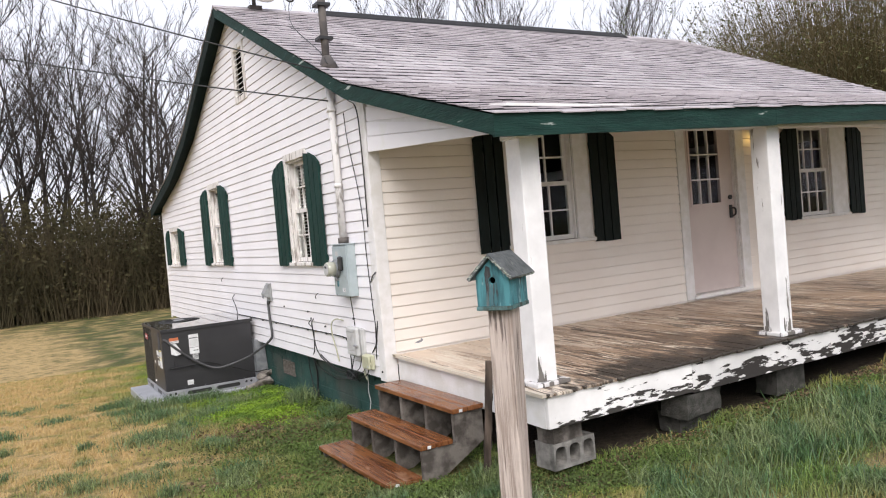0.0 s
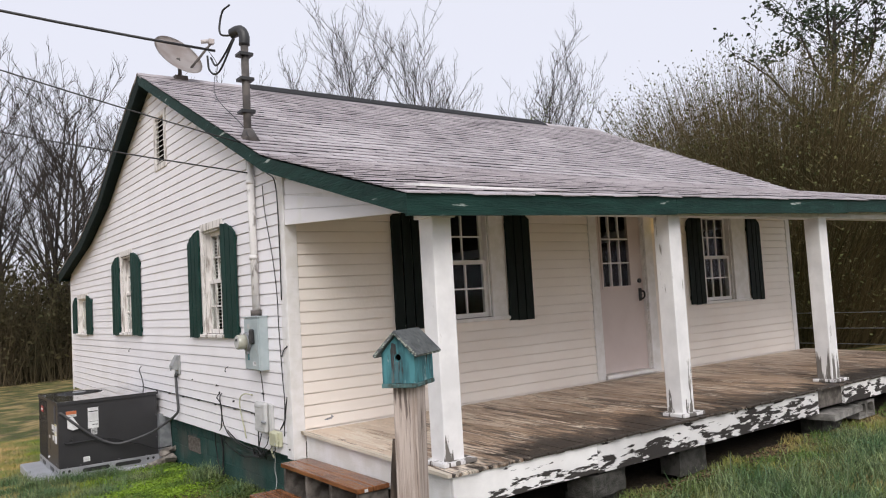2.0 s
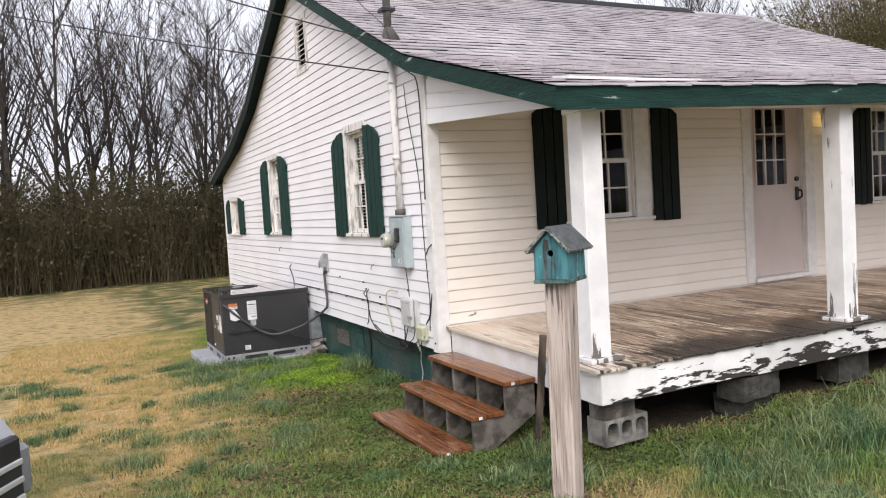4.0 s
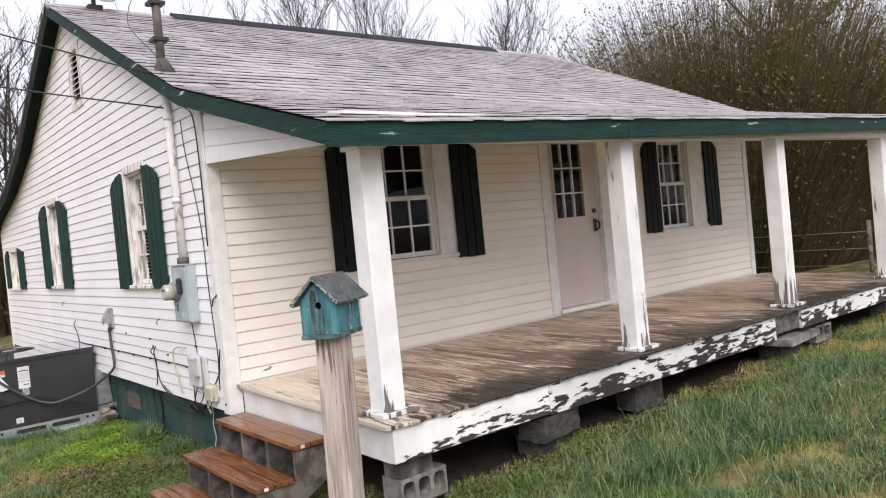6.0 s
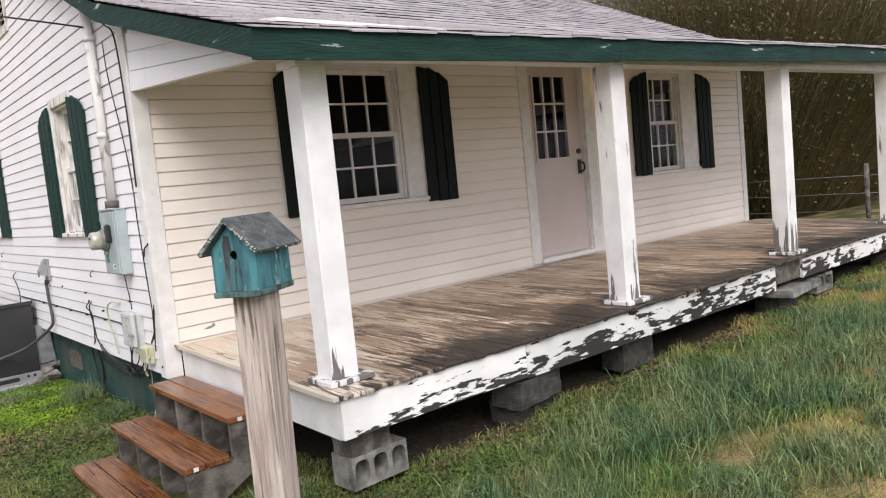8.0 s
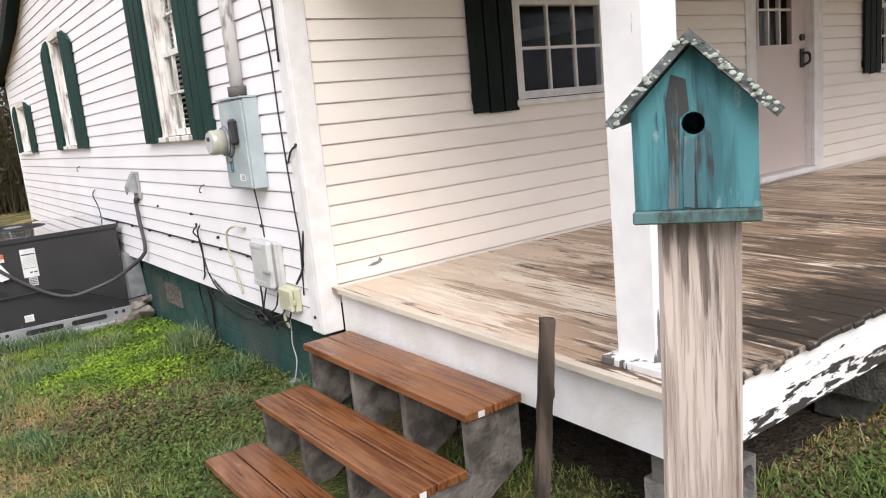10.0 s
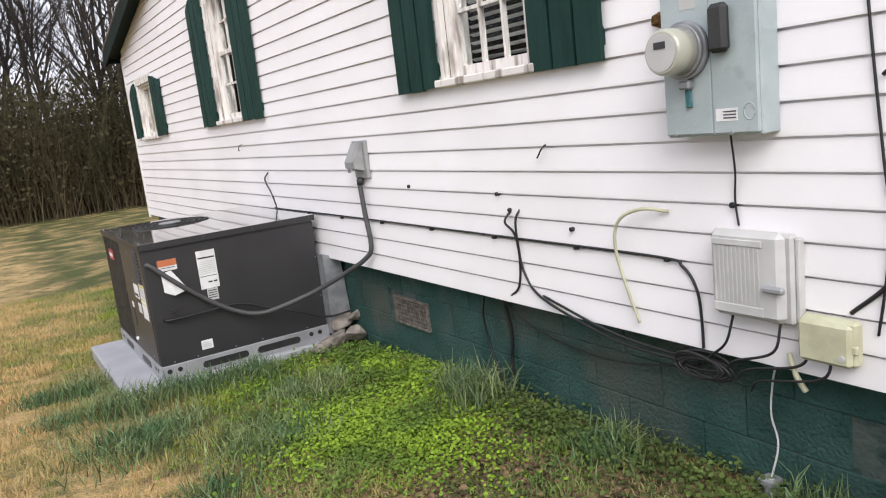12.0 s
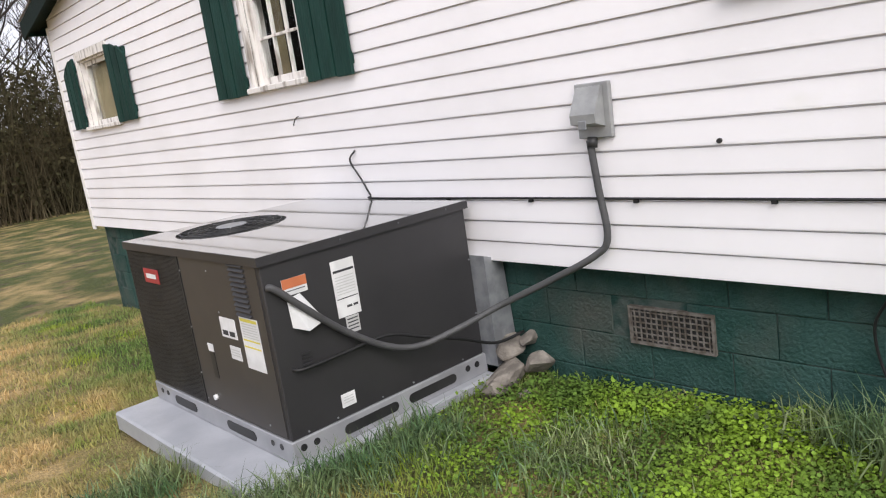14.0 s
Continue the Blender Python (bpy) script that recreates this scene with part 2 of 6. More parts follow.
M_STAIN = worn("bare dark stained wood", (0.050, 0.052, 0.054), [((0.055, 0.155, 0.175), 30.0, (1, 1, 0.14), 9.0, [], 0.86, 0.97), ((0.15, 0.15, 0.145), 40.0, (1, 1, 0.12), 9.0, [], 0.99, 1.07)], 0.8)
M_SCRAPE = worn("scraped grey wood", (0.30, 0.31, 0.31), [((0.07, 0.15, 0.17), 34.0, (1, 1, 0.12), 9.0, [], 0.84, 0.98)], 0.8)
M_BHROOF = mat("damp grey roof board", (0.050, 0.056, 0.056), 0.5, second=(0.10, 0.11, 0.11), scale=24, stretch=(1, 1, 1), bump=0.5, third=(0.20, 0.21, 0.19), third_scale=30, t_lo=0.62, t_hi=0.68)
M_FLOORTEAL = worn("mossy faded teal board", (0.10, 0.19, 0.19), [((0.05, 0.06, 0.05), 22.0, (1, 1, 0.4), 7.0, [], 0.85, 1.0), ((0.36, 0.40, 0.33), 26.0, (1, 1, 1), 9.0, [], 1.02, 1.08)], 0.8)
M_LICHEN = mat("pale lichen", (0.48, 0.52, 0.46), 0.9, second=(0.25, 0.28, 0.24), scale=60)
M_CONCRETE = mat("weathered concrete block", (0.30, 0.285, 0.26), 0.85, second=(0.20, 0.19, 0.175), scale=12, bump=0.6, bump_scale=90, third=(0.06, 0.058, 0.05), third_scale=5, t_lo=0.5, t_hi=0.7)
M_DARKBLOCK = mat("dark grey concrete", (0.085, 0.08, 0.072), 0.85, second=(0.045, 0.045, 0.038), scale=12, bump=0.7, bump_scale=70)
M_ROCK = mat("pale field stone", (0.30, 0.27, 0.235), 0.8, second=(0.18, 0.16, 0.14), scale=12, bump=0.8, bump_scale=40)
# near-black plaster: the rooms' lack of light is put into the colour
M_INSIDE = mat("interior plaster darkened as unlit", (0.06, 0.052, 0.046), 0.9)
M_BLIND = mat("white blind slat", (0.60, 0.60, 0.58), 0.6)
M_SHADE = mat("tan window shade", (0.33, 0.27, 0.17), 0.8, second=(0.28, 0.23, 0.14))
M_DISH = mat("pale grey dish enamel", (0.52, 0.48, 0.46), 0.5, second=(0.42, 0.36, 0.33), scale=4)
M_PIPE = mat("dark weathered pipe", (0.085, 0.078, 0.075), 0.6, second=(0.13, 0.115, 0.105), scale=10, bump=0.3)
M_CONDWHITE = mat("chipped white conduit", (0.70, 0.68, 0.66), 0.55, second=(0.28, 0.26, 0.24), scale=12, stretch=(1, 1, 0.3), lo=0.58, hi=0.64)
M_BARK = mat("grey brown bark", (0.055, 0.046, 0.040), 0.95, second=(0.030, 0.026, 0.023), scale=5, bump=0.5, bump_scale=12, per_object=0.2)
M_TWIG = mat("fine bare twigs", (0.052, 0.043, 0.037), 0.95, second=(0.032, 0.026, 0.023), scale=3, isle=0.25)
M_THICKET = mat("olive brown thicket stems", (0.085, 0.066, 0.038), 0.9, second=(0.058, 0.050, 0.026), scale=0.35, isle=0.3)
M_BUSHSTEM = mat("tawny bush stems", (0.135, 0.102, 0.050), 0.9, second=(0.090, 0.078, 0.035), scale=0.5, isle=0.45)
M_BUD = mat("young green leaves", (0.115, 0.135, 0.038), 0.7, second=(0.085, 0.11, 0.028), scale=2, isle=0.35)
M_HAZE = mat("olive brown brush leaves", (0.056, 0.047, 0.021), 0.8, second=(0.038, 0.037, 0.016), scale=0.5, isle=0.4)
M_BUSHLEAF = mat("olive spring buds", (0.105, 0.098, 0.038), 0.8, second=(0.075, 0.085, 0.030), scale=0.6, isle=0.5)
M_DARKLEAF = mat("dark evergreen leaves", (0.030, 0.048, 0.026), 0.7, second=(0.045, 0.062, 0.03), scale=2, isle=0.3)
M_GLASS = glass("window glass")
M_LAMP = glow("warm bulb", (1.0, 0.62, 0.16), 6.0)
M_CARPAINT = mat("silver grey car paint", (0.46, 0.47, 0.50), 0.3, 0.4, second=(0.44, 0.45, 0.48), coat=0.6)
M_CHROME = mat("satin chrome", (0.55, 0.56, 0.58), 0.2, 1.0)
M_TYRE = mat("black tyre rubber", (0.02, 0.02, 0.02), 0.85, bump=0.3)


def lawn_material(name, blades):
    """Straw and green mixed in patches; greener near the walls, drier out on the open lawn."""
    m = bpy.data.materials.new(name)
    m.use_nodes = True
    n, l = m.node_tree.nodes, m.node_tree.links
    b = n["Principled BSDF"]
    b.inputs["Roughness"].default_value = 0.75
    b.inputs["Specular IOR Level"].default_value = 0.25
    geo = n.new("ShaderNodeNewGeometry")

    def field(sc, a, z, d=6.0):
        t = n.new("ShaderNodeTexNoise")
        t.inputs["Scale"].default_value, t.inputs["Detail"].default_value = sc, d
        l.new(geo.outputs["Position"], t.inputs["Vector"])
        r = n.new("ShaderNodeMapRange")
        r.inputs[1].default_value, r.inputs[2].default_value = a, z
        l.new(t.outputs[0], r.inputs[0])
        return r.outputs[0]

    def math_node(op, a, c):
        x = n.new("ShaderNodeMath")
        x.operation, x.use_clamp = op, True
        for i, v in ((0, a), (1, c)):
            if isinstance(v, float):
                x.inputs[i].default_value = v
            else:
                l.new(v, x.inputs[i])
        return x.outputs[0]

    def mix(fac, a, c):
        x = n.new("ShaderNodeMixRGB")
        l.new(fac, x.inputs[0])
        for i, v in ((1, a), (2, c)):
            if isinstance(v, tuple):
                x.inputs[i].default_value = (*v, 1)
            else:
                l.new(v, x.inputs[i])
        return x.outputs[0]

    sep = n.new("ShaderNodeSeparateXYZ")
    l.new(geo.outputs["Position"], sep.inputs[0])
    far = n.new("ShaderNodeMapRange")     # open lawn, away from the house wall
    far.inputs[1].default_value, far.inputs[2].default_value = 1.9, 0.2
    l.new(sep.outputs[0], far.inputs[0])
    deep = n.new("ShaderNodeMapRange")
    deep.inputs[1].default_value, deep.inputs[2].default_value = 4.6, 8.0
    l.new(sep.outputs[1], deep.inputs[0])
    back = n.new("ShaderNodeMapRange")
    back.inputs[1].default_value, back.inputs[2].default_value = 36.0, 26.0
    l.new(sep.outputs[1], back.inputs[0])
    open_lawn = math_node("MULTIPLY", math_node("MULTIPLY", far.outputs[0], deep.outputs[0]), back.outputs[0])
    dry = math_node("ADD", math_node("MULTIPLY", open_lawn, 0.95), math_node("MULTIPLY", field(1.3, 0.44, 0.66), 0.8))
    dry = math_node("MULTIPLY", dry, field(5.0, 0.25, 0.52))
    if blades:
        isle = geo.outputs["Random Per Island"]
        green = mix(isle, (0.080, 0.150, 0.034), (0.20, 0.28, 0.078))
        green = mix(field(1.6, 0.55, 0.68), green, (0.22, 0.29, 0.03))
        straw = mix(isle, (0.62, 0.44, 0.20), (0.40, 0.28, 0.125))
        l.new(mix(dry, green, straw), b.inputs["Base Color"])
    else:
        green = mix(field(40.0, 0.35, 0.65), (0.045, 0.062, 0.018), (0.115, 0.125, 0.036))
        soil = mix(field(3.0, 0.56, 0.68), green, (0.085, 0.062, 0.042))
        straw = mix(field(55.0, 0.35, 0.65), (0.58, 0.41, 0.19), (0.36, 0.26, 0.12))
        # bare soil under the porch floor, its dark tone also standing in for shade
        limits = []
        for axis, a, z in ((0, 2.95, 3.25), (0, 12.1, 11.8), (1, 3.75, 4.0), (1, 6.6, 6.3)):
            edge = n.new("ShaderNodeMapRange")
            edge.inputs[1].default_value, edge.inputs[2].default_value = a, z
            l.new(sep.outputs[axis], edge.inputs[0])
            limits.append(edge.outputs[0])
        shaded_earth = mix(field(20.0, 0.4, 0.6), (0.055, 0.042, 0.031), (0.085, 0.066, 0.048))
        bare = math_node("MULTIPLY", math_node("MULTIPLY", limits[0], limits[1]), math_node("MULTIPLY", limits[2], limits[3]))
        l.new(mix(bare, mix(dry, soil, straw), shaded_earth), b.inputs["Base Color"])
        bp = n.new("ShaderNodeBump")
        bp.inputs["Strength"].default_value, bp.inputs["Distance"].default_value = 0.9, 0.03
        l.new(field(45.0, 0.2, 0.8), bp.inputs["Height"])
        l.new(bp.outputs[0], b.inputs["Normal"])
    return m


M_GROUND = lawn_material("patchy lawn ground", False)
M_BLADE = lawn_material("grass blades", True)
M_CLOVER = mat("bright clover leaves", (0.19, 0.30, 0.026), 0.7, second=(0.085, 0.15, 0.025), scale=2.2, isle=0.3)
M_WEED = mat("low green weeds", (0.085, 0.125, 0.030), 0.75, second=(0.060, 0.085, 0.026), scale=3, isle=0.35)
M_MULCH = mat("dead leaf litter", (0.22, 0.145, 0.085), 0.9, second=(0.085, 0.06, 0.04), scale=20, isle=0.4)


# ---- building blocks ----
def box(bm, x0, x1, y0, y1, z0, z1, bevel=0.0):
    v = [bm.verts.new(p) for p in ((x0, y0, z0), (x1, y0, z0), (x1, y1, z0), (x0, y1, z0), (x0, y0, z1), (x1, y0, z1), (x1, y1, z1), (x0, y1, z1))]
    fs = [bm.faces.new([v[i] for i in q]) for q in ((3, 2, 1, 0), (4, 5, 6, 7), (0, 1, 5, 4), (1, 2, 6, 5), (2, 3, 7, 6), (3, 0, 4, 7))]
    if bevel:
        es = list({e for q in fs for e in q.edges})
        bmesh.ops.bevel(bm, geom=es, offset=bevel, segments=1, affect="EDGES")
    return bm


def prism(bm, outline, depth, axis):
    """A flat outline of (a, b) pushed from depth[0] to depth[1] along x, y or z."""
    def put(a, b, d):
        return {"x": (d, a, b), "y": (a, d, b), "z": (a, b, d)}[axis]
    lo = [bm.verts.new(put(a, b, depth[0])) for a, b in outline]
    hi = [bm.verts.new(put(a, b, depth[1])) for a, b in outline]
    bm.faces.new(lo)
    bm.faces.new(hi[::-1])
    k = len(outline)
    for i in range(k):
        bm.faces.new((lo[i], hi[i], hi[(i + 1) % k], lo[(i + 1) % k]))
    bmesh.ops.recalc_face_normals(bm, faces=bm.faces[:])
    return bm


def tube(bm, pts, r, n=8, r2=None, caps=True):
    pts = [Vector(p) for p in pts]
    rings = []
    for i, p in enumerate(pts):
        d = (pts[min(i + 1, len(pts) - 1)] - pts[max(i - 1, 0)]).normalized()
        a = d.cross(Vector((0.31, 0.17, 0.93)) if abs(d.z) < 0.9 else Vector((1, 0.1, 0))).normalized()
        c = d.cross(a)
        rr = r if r2 is None else r + (r2 - r) * i / (len(pts) - 1)
        rings.append([bm.verts.new(p + rr * (math.cos(6.28319 * k / n) * a + math.sin(6.28319 * k / n) * c)) for k in range(n)])
    for a, c in zip(rings, rings[1:]):
        for k in range(n):
            f = bm.faces.new((a[k], a[(k + 1) % n], c[(k + 1) % n], c[k]))
            f.smooth = True
    if caps:
        bm.faces.new(rings[0][::-1])
        bm.faces.new(rings[-1])
    return bm


def smooth_path(pts, steps=8):
    """A rounded line through the points."""
    p = [Vector(q) for q in pts]
    p = [2 * p[0] - p[1]] + p + [2 * p[-1] - p[-2]]
    out = []
    for i in range(1, len(p) - 2):
        a, b, c, d = p[i - 1:i + 3]
        for s in range(steps):
            t = s / steps
            out.append(0.5 * (2 * b + (c - a) * t + (2 * a - 5 * b + 4 * c - d) * t * t + (3 * b - a - 3 * c + d) * t ** 3))
    return out + [p[-2]]


def data_of(bm, name, material):
    me = bpy.data.meshes.new(name)
    bm.to_mesh(me)
    bm.free()
    me.materials.append(material)
    return me


def part(name, bm, material, parent=None, label=""):
    ob = new(name, data_of(bm, name, material))
    ob.parent = parent
    return tagged(ob, label)


def piece(name, me, parent, m=None):
    ob = new(name, me)
    ob.parent = parent
    if m is not None:
        ob.matrix_basis = m
    return ob


def thing(name, label, category, m=None, group="", kind=""):
    ob = new(name)
    ob.empty_display_size = 0.1
    if m is not None:
        ob.matrix_basis = m
    return tagged(ob, label, category, group, kind)


def B(*a, **k):
    return box(bmesh.new(), *a, **k)


def from_arrays(name, verts, faces, material):
    me = bpy.data.meshes.new(name)
    me.from_pydata(verts, [], faces)
    me.materials.append(material)
    return me


def numpy_mesh(name, co, per, material):
    """Loose triangles or quads, per corners each, from an array of corners."""
    me = bpy.data.meshes.new(name)
    k = len(co)
    me.vertices.add(k)
    me.vertices.foreach_set("co", co.astype(np.float32).ravel())
    me.loops.add(k)
    me.loops.foreach_set("vertex_index", np.arange(k, dtype=np.int32))
    me.polygons.add(k // per)
    me.polygons.foreach_set("loop_start", np.arange(0, k, per, dtype=np.int32))
    me.update(calc_edges=True)
    me.materials.append(material)
    return me


# ---- the plan: gable wall at GX, front wall at FY ----
GX, FY, HX, BY = 2.84, 6.15, 11.74, 16.79
RAKE_L, RAKE_R = 2.66, 12.16
SKIRT = 0.385          # lowest edge of the siding
COURSE = 0.11
GROOVE = 0.009         # shadow gap under each lap
ROOF = [(3.78, 2.52), (6.15, 3.21), (10.40, 5.17), (11.97, 4.40), (13.15, 3.79), (14.69, 3.26), (17.05, 2.74)]


def roof_z(y):
    for (a, za), (b, zb) in zip(ROOF, ROOF[1:]):
        if a <= y <= b:
            return za + (zb - za) * (y - a) / (b - a)
    return ROOF[0][1] if y < ROOF[0][0] else ROOF[-1][1]


def lift(x, y):
    """The porch eave rises gently along the front."""
    return 0.024 * (x - 2.66) * max(0.0, min(1.0, (6.15 - y) / 2.37))


def ground_z(x, y):
    z = float(np.interp(y, (0.0, 1.5, 3.3, 5.3, 8.5, 9.6, 17.5, 45.0), (0.04, 0.03, -0.06, -0.13, -0.20, -0.265, -0.68, -0.95)))
    z += 0.022 * max(0.0, min(x, 16.0) - 2.4) * max(0.0, min(1.0, (10 - y) / 6))
    z += 0.035 * noise.noise((x * 0.35, y * 0.35, 0.0)) + 0.012 * noise.noise((x * 1.7, y * 1.7, 3.0))
    return z


# ---- ground ----
def build_ground():
    xs = sorted({*np.round(np.arange(-6, 14.01, 0.25), 3), *range(-30, -6, 2), *range(15, 60, 3), -400, -150, -60, 90, 200, 500})
    ys = sorted({*np.round(np.arange(-5, 18.01, 0.25), 3), *range(-40, -5, 4), *range(19, 60, 2), -300, -120, 80, 150, 300, 600})
    verts = [(float(x), float(y), ground_z(float(x), float(y))) for y in ys for x in xs]
    k = len(xs)
    faces = [(j * k + i, j * k + i + 1, (j + 1) * k + i + 1, (j + 1) * k + i) for j in range(len(ys) - 1) for i in range(k - 1)]
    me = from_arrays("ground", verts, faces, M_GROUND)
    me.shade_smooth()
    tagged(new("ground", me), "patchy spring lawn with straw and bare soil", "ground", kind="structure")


build_ground()

# ---- house shell ----
SIDE_OPEN = [(7.80, 8.48, 1.50, 2.74), (11.78, 12.46, 1.50, 2.74), (15.18, 16.04, 1.47, 2.17), (9.80, 10.30, 3.82, 4.52)]
FRONT_OPEN = [(4.42, 5.34, 1.52, 2.80), (7.10, 8.06, 0.64, 2.90), (9.36, 10.12, 1.49, 2.80)]


def solid_wall(name, u0, u1, z0, z1, d0, d1, along, holes):
    """A wall slab with its openings cut right through, laid along x or y."""
    bm = bmesh.new()
    cuts = sorted({u0, u1, *(h[0] for h in holes), *(h[1] for h in holes)})
    for a, b in zip(cuts, cuts[1:]):
        mid = (a + b) / 2
        gaps = sorted((h[2], h[3]) for h in holes if h[0] < mid < h[1])
        z = z0
        for g0, g1 in gaps + [(z1, z1)]:
            if g0 > z:
                if along == "x":
                    box(bm, a, b, d0, d1, z, g0)
                else:
                    box(bm, d0, d1, a, b, z, g0)
            z = g1
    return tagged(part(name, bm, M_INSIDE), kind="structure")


def rows_of_siding(parent, along, u0, u1, z0, z1, plane, holes, material, ends=None):
    """Lapped boards, one object a board; ends(z) gives the wall's limits where the roof cuts it."""
    z = z0
    while z < z1 - 0.01:
        top = min(z + COURSE, z1)
        lo, hi = (ends(z), ends(top)) if ends else ((u0, u1), (u0, u1))
        cut = sorted((h[0], h[1]) for h in holes if h[2] < z + COURSE * 0.6 and h[3] > z + COURSE * 0.4)
        marks = [(lo[0], hi[0])]
        for a, b in cut:
            marks += [(a, a), (b, b)]
        marks.append((lo[1], hi[1]))
        for (a0, a1), (b0, b1) in zip(marks[::2], marks[1::2]):
            if b0 - a0 < 0.02 or b1 - a1 < 0.0:
                continue
            out, back, deep = 0.023, 0.015, 0.001
            def at(u, d, zz):
                return (u, plane - d, zz) if along == "x" else (plane - d, u, zz)
            lap = top - GROOVE
            vs = [at(a0, deep, z), at(b0, deep, z), at(b0, out, z), at(a0, out, z), at(b0, out, z + 0.010), at(a0, out, z + 0.010), at(b1, back, lap), at(a1, back, lap), at(b1, deep, lap), at(a1, deep, lap), at(b1, deep, top), at(a1, deep, top)]
            fs = [(0, 1, 2, 3), (3, 2, 4, 5), (5, 4, 6, 7), (7, 6, 8, 9), (9, 8, 10, 11), (0, 3, 5, 7, 9), (1, 8, 6, 4, 2)]
            bm = bmesh.new()
            bv = [bm.verts.new(p) for p in vs]
            for q in fs:
                bm.faces.new([bv[i] for i in q])
            bmesh.ops.recalc_face_normals(bm, faces=bm.faces[:])
            part("siding_board", bm, material, parent)
        z += COURSE


wall_side = thing("wall_side", "white lapped vinyl siding gable wall", "wall", kind="structure")
wall_front = thing("wall_front", "white lapped vinyl siding, tinted cream for the shade under the porch roof", "wall", kind="structure")
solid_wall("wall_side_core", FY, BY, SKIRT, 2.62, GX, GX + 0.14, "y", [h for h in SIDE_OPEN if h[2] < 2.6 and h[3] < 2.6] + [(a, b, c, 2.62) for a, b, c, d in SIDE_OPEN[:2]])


def gable_top():
    bm = bmesh.new()
    cuts = sorted({FY, BY, *(y for y, z in ROOF if FY < y < BY), *(v for h in SIDE_OPEN for v in h[:2])})
    for a, b in zip(cuts, cuts[1:]):
        floor_z = 2.62
        for h in SIDE_OPEN[:2]:
            if h[0] <= a and b <= h[1]:
                floor_z = 2.74
        top_a, top_b = roof_z(a) - 0.10, roof_z(b) - 0.10
        hole = SIDE_OPEN[3]
        if hole[0] <= a and b <= hole[1]:
            prism(bm, [(a, floor_z), (b, floor_z), (b, hole[2]), (a, hole[2])], (GX, GX + 0.14), "x")
            floor_z = hole[3]
        if min(top_a, top_b) > floor_z:
            prism(bm, [(a, floor_z), (b, floor_z), (b, top_b), (a, top_a)], (GX, GX + 0.14), "x")
    tagged(part("wall_side_gable", bm, M_INSIDE), kind="structure")


gable_top()
solid_wall("wall_front_core", GX + 0.14, HX, SKIRT, 3.02, FY, FY + 0.14, "x", FRONT_OPEN)
solid_wall("wall_east", FY + 0.14, BY - 0.14, SKIRT, 2.70, HX - 0.14, HX, "y", [])
solid_wall("wall_back", GX + 0.14, HX, SKIRT, 2.60, BY - 0.14, BY, "x", [])
tagged(part("wall_east_gable", prism(bmesh.new(), [(FY + 0.14, 2.70)] + [(y, z - 0.10) for y, z in ROOF[1:-1]] + [(BY - 0.14, 2.70)], (HX - 0.14, HX), "x"), M_SIDING), kind="structure")
tagged(part("floor", B(GX + 0.14, HX - 0.14, FY + 0.14, BY - 0.14, 0.50, 0.60), M_GREYWOOD), "dim interior wooden floor", kind="structure")
tagged(part("ceiling", B(GX + 0.14, HX - 0.14, FY + 0.14, BY - 0.14, 2.92, 3.0), M_INSIDE), "dim interior ceiling", kind="structure")


def gable_ends(z):
    lo, hi = FY + 0.10, BY - 0.06
    for i in range(len(ROOF) - 1):
        (a, za), (b, zb) = ROOF[i], ROOF[i + 1]
        za, zb = za - 0.07, zb - 0.07
        if za < zb and za <= z <= zb and b > FY:
            lo = max(lo, a + (z - za) / (zb - za) * (b - a))
        if za > zb and zb <= z <= za:
            hi = min(hi, a + (z - za) / (zb - za) * (b - a))
    return (lo, hi)


# trim: corner boards
trim = thing("trim", "white corner boards and frieze trim", "trim", kind="structure")
part("corner_board", B(GX - 0.028, GX + 0.001, FY - 0.001, FY + 0.11, 0.36, 3.06, bevel=0.004), M_TRIM, trim)
part("corner_board", B(GX - 0.028, GX + 0.10, FY - 0.030, FY - 0.002, 0.36, 3.06, bevel=0.004), M_TRIM, trim)
part("corner_board", B(GX - 0.026, GX + 0.001, BY - 0.07, BY + 0.01, 0.34, 2.62, bevel=0.004), M_TRIM, trim)
part("corner_board", B(HX - 0.10, HX + 0.02, FY - 0.03, FY - 0.002, 0.60, 2.95, bevel=0.004), M_TRIM, trim)

# porch end panel: lapped boards over the porch beam, closing the roof's end
panel = thing("porch_gable_panel", "white lapped boards closing the end of the porch roof", "panel", kind="structure")
part("backing", prism(bmesh.new(), [(3.98, 2.42), (FY - 0.04, 2.56), (FY - 0.04, 3.05), (3.98, 2.47)], (GX + 0.004, GX + 0.06), "x"), M_TRIM, panel)


def panel_board(z0a, z1a, z0b, z1b, y0, y1, proud):
    part("siding_board", prism(bmesh.new(), [(y0, z0a), (y1, z0b), (y1, z1b), (y0, z1a)], (GX - proud, GX + 0.003), "x"), M_SIDING, panel)


panel_board(2.415, 2.47, 2.555, 2.70, 3.98, FY - 0.035, 0.018)
panel_board(2.53, 2.56, 2.705, 2.84, 4.40, FY - 0.035, 0.012)
panel_board(2.72, 2.73, 2.845, 2.98, 5.05, FY - 0.035, 0.007)


# foundation of painted block
foundation = thing("foundation", "dark green painted concrete block foundation", "foundation", kind="structure")
part("mortar", B(GX + 0.095, GX + 0.25, FY + 0.12, BY - 0.02, -1.3, SKIRT + 0.05), M_MORTAR, foundation)
part("mortar", B(GX + 0.25, HX - 0.05, FY + 0.12, FY + 0.27, -1.0, SKIRT + 0.05), M_MORTAR, foundation)


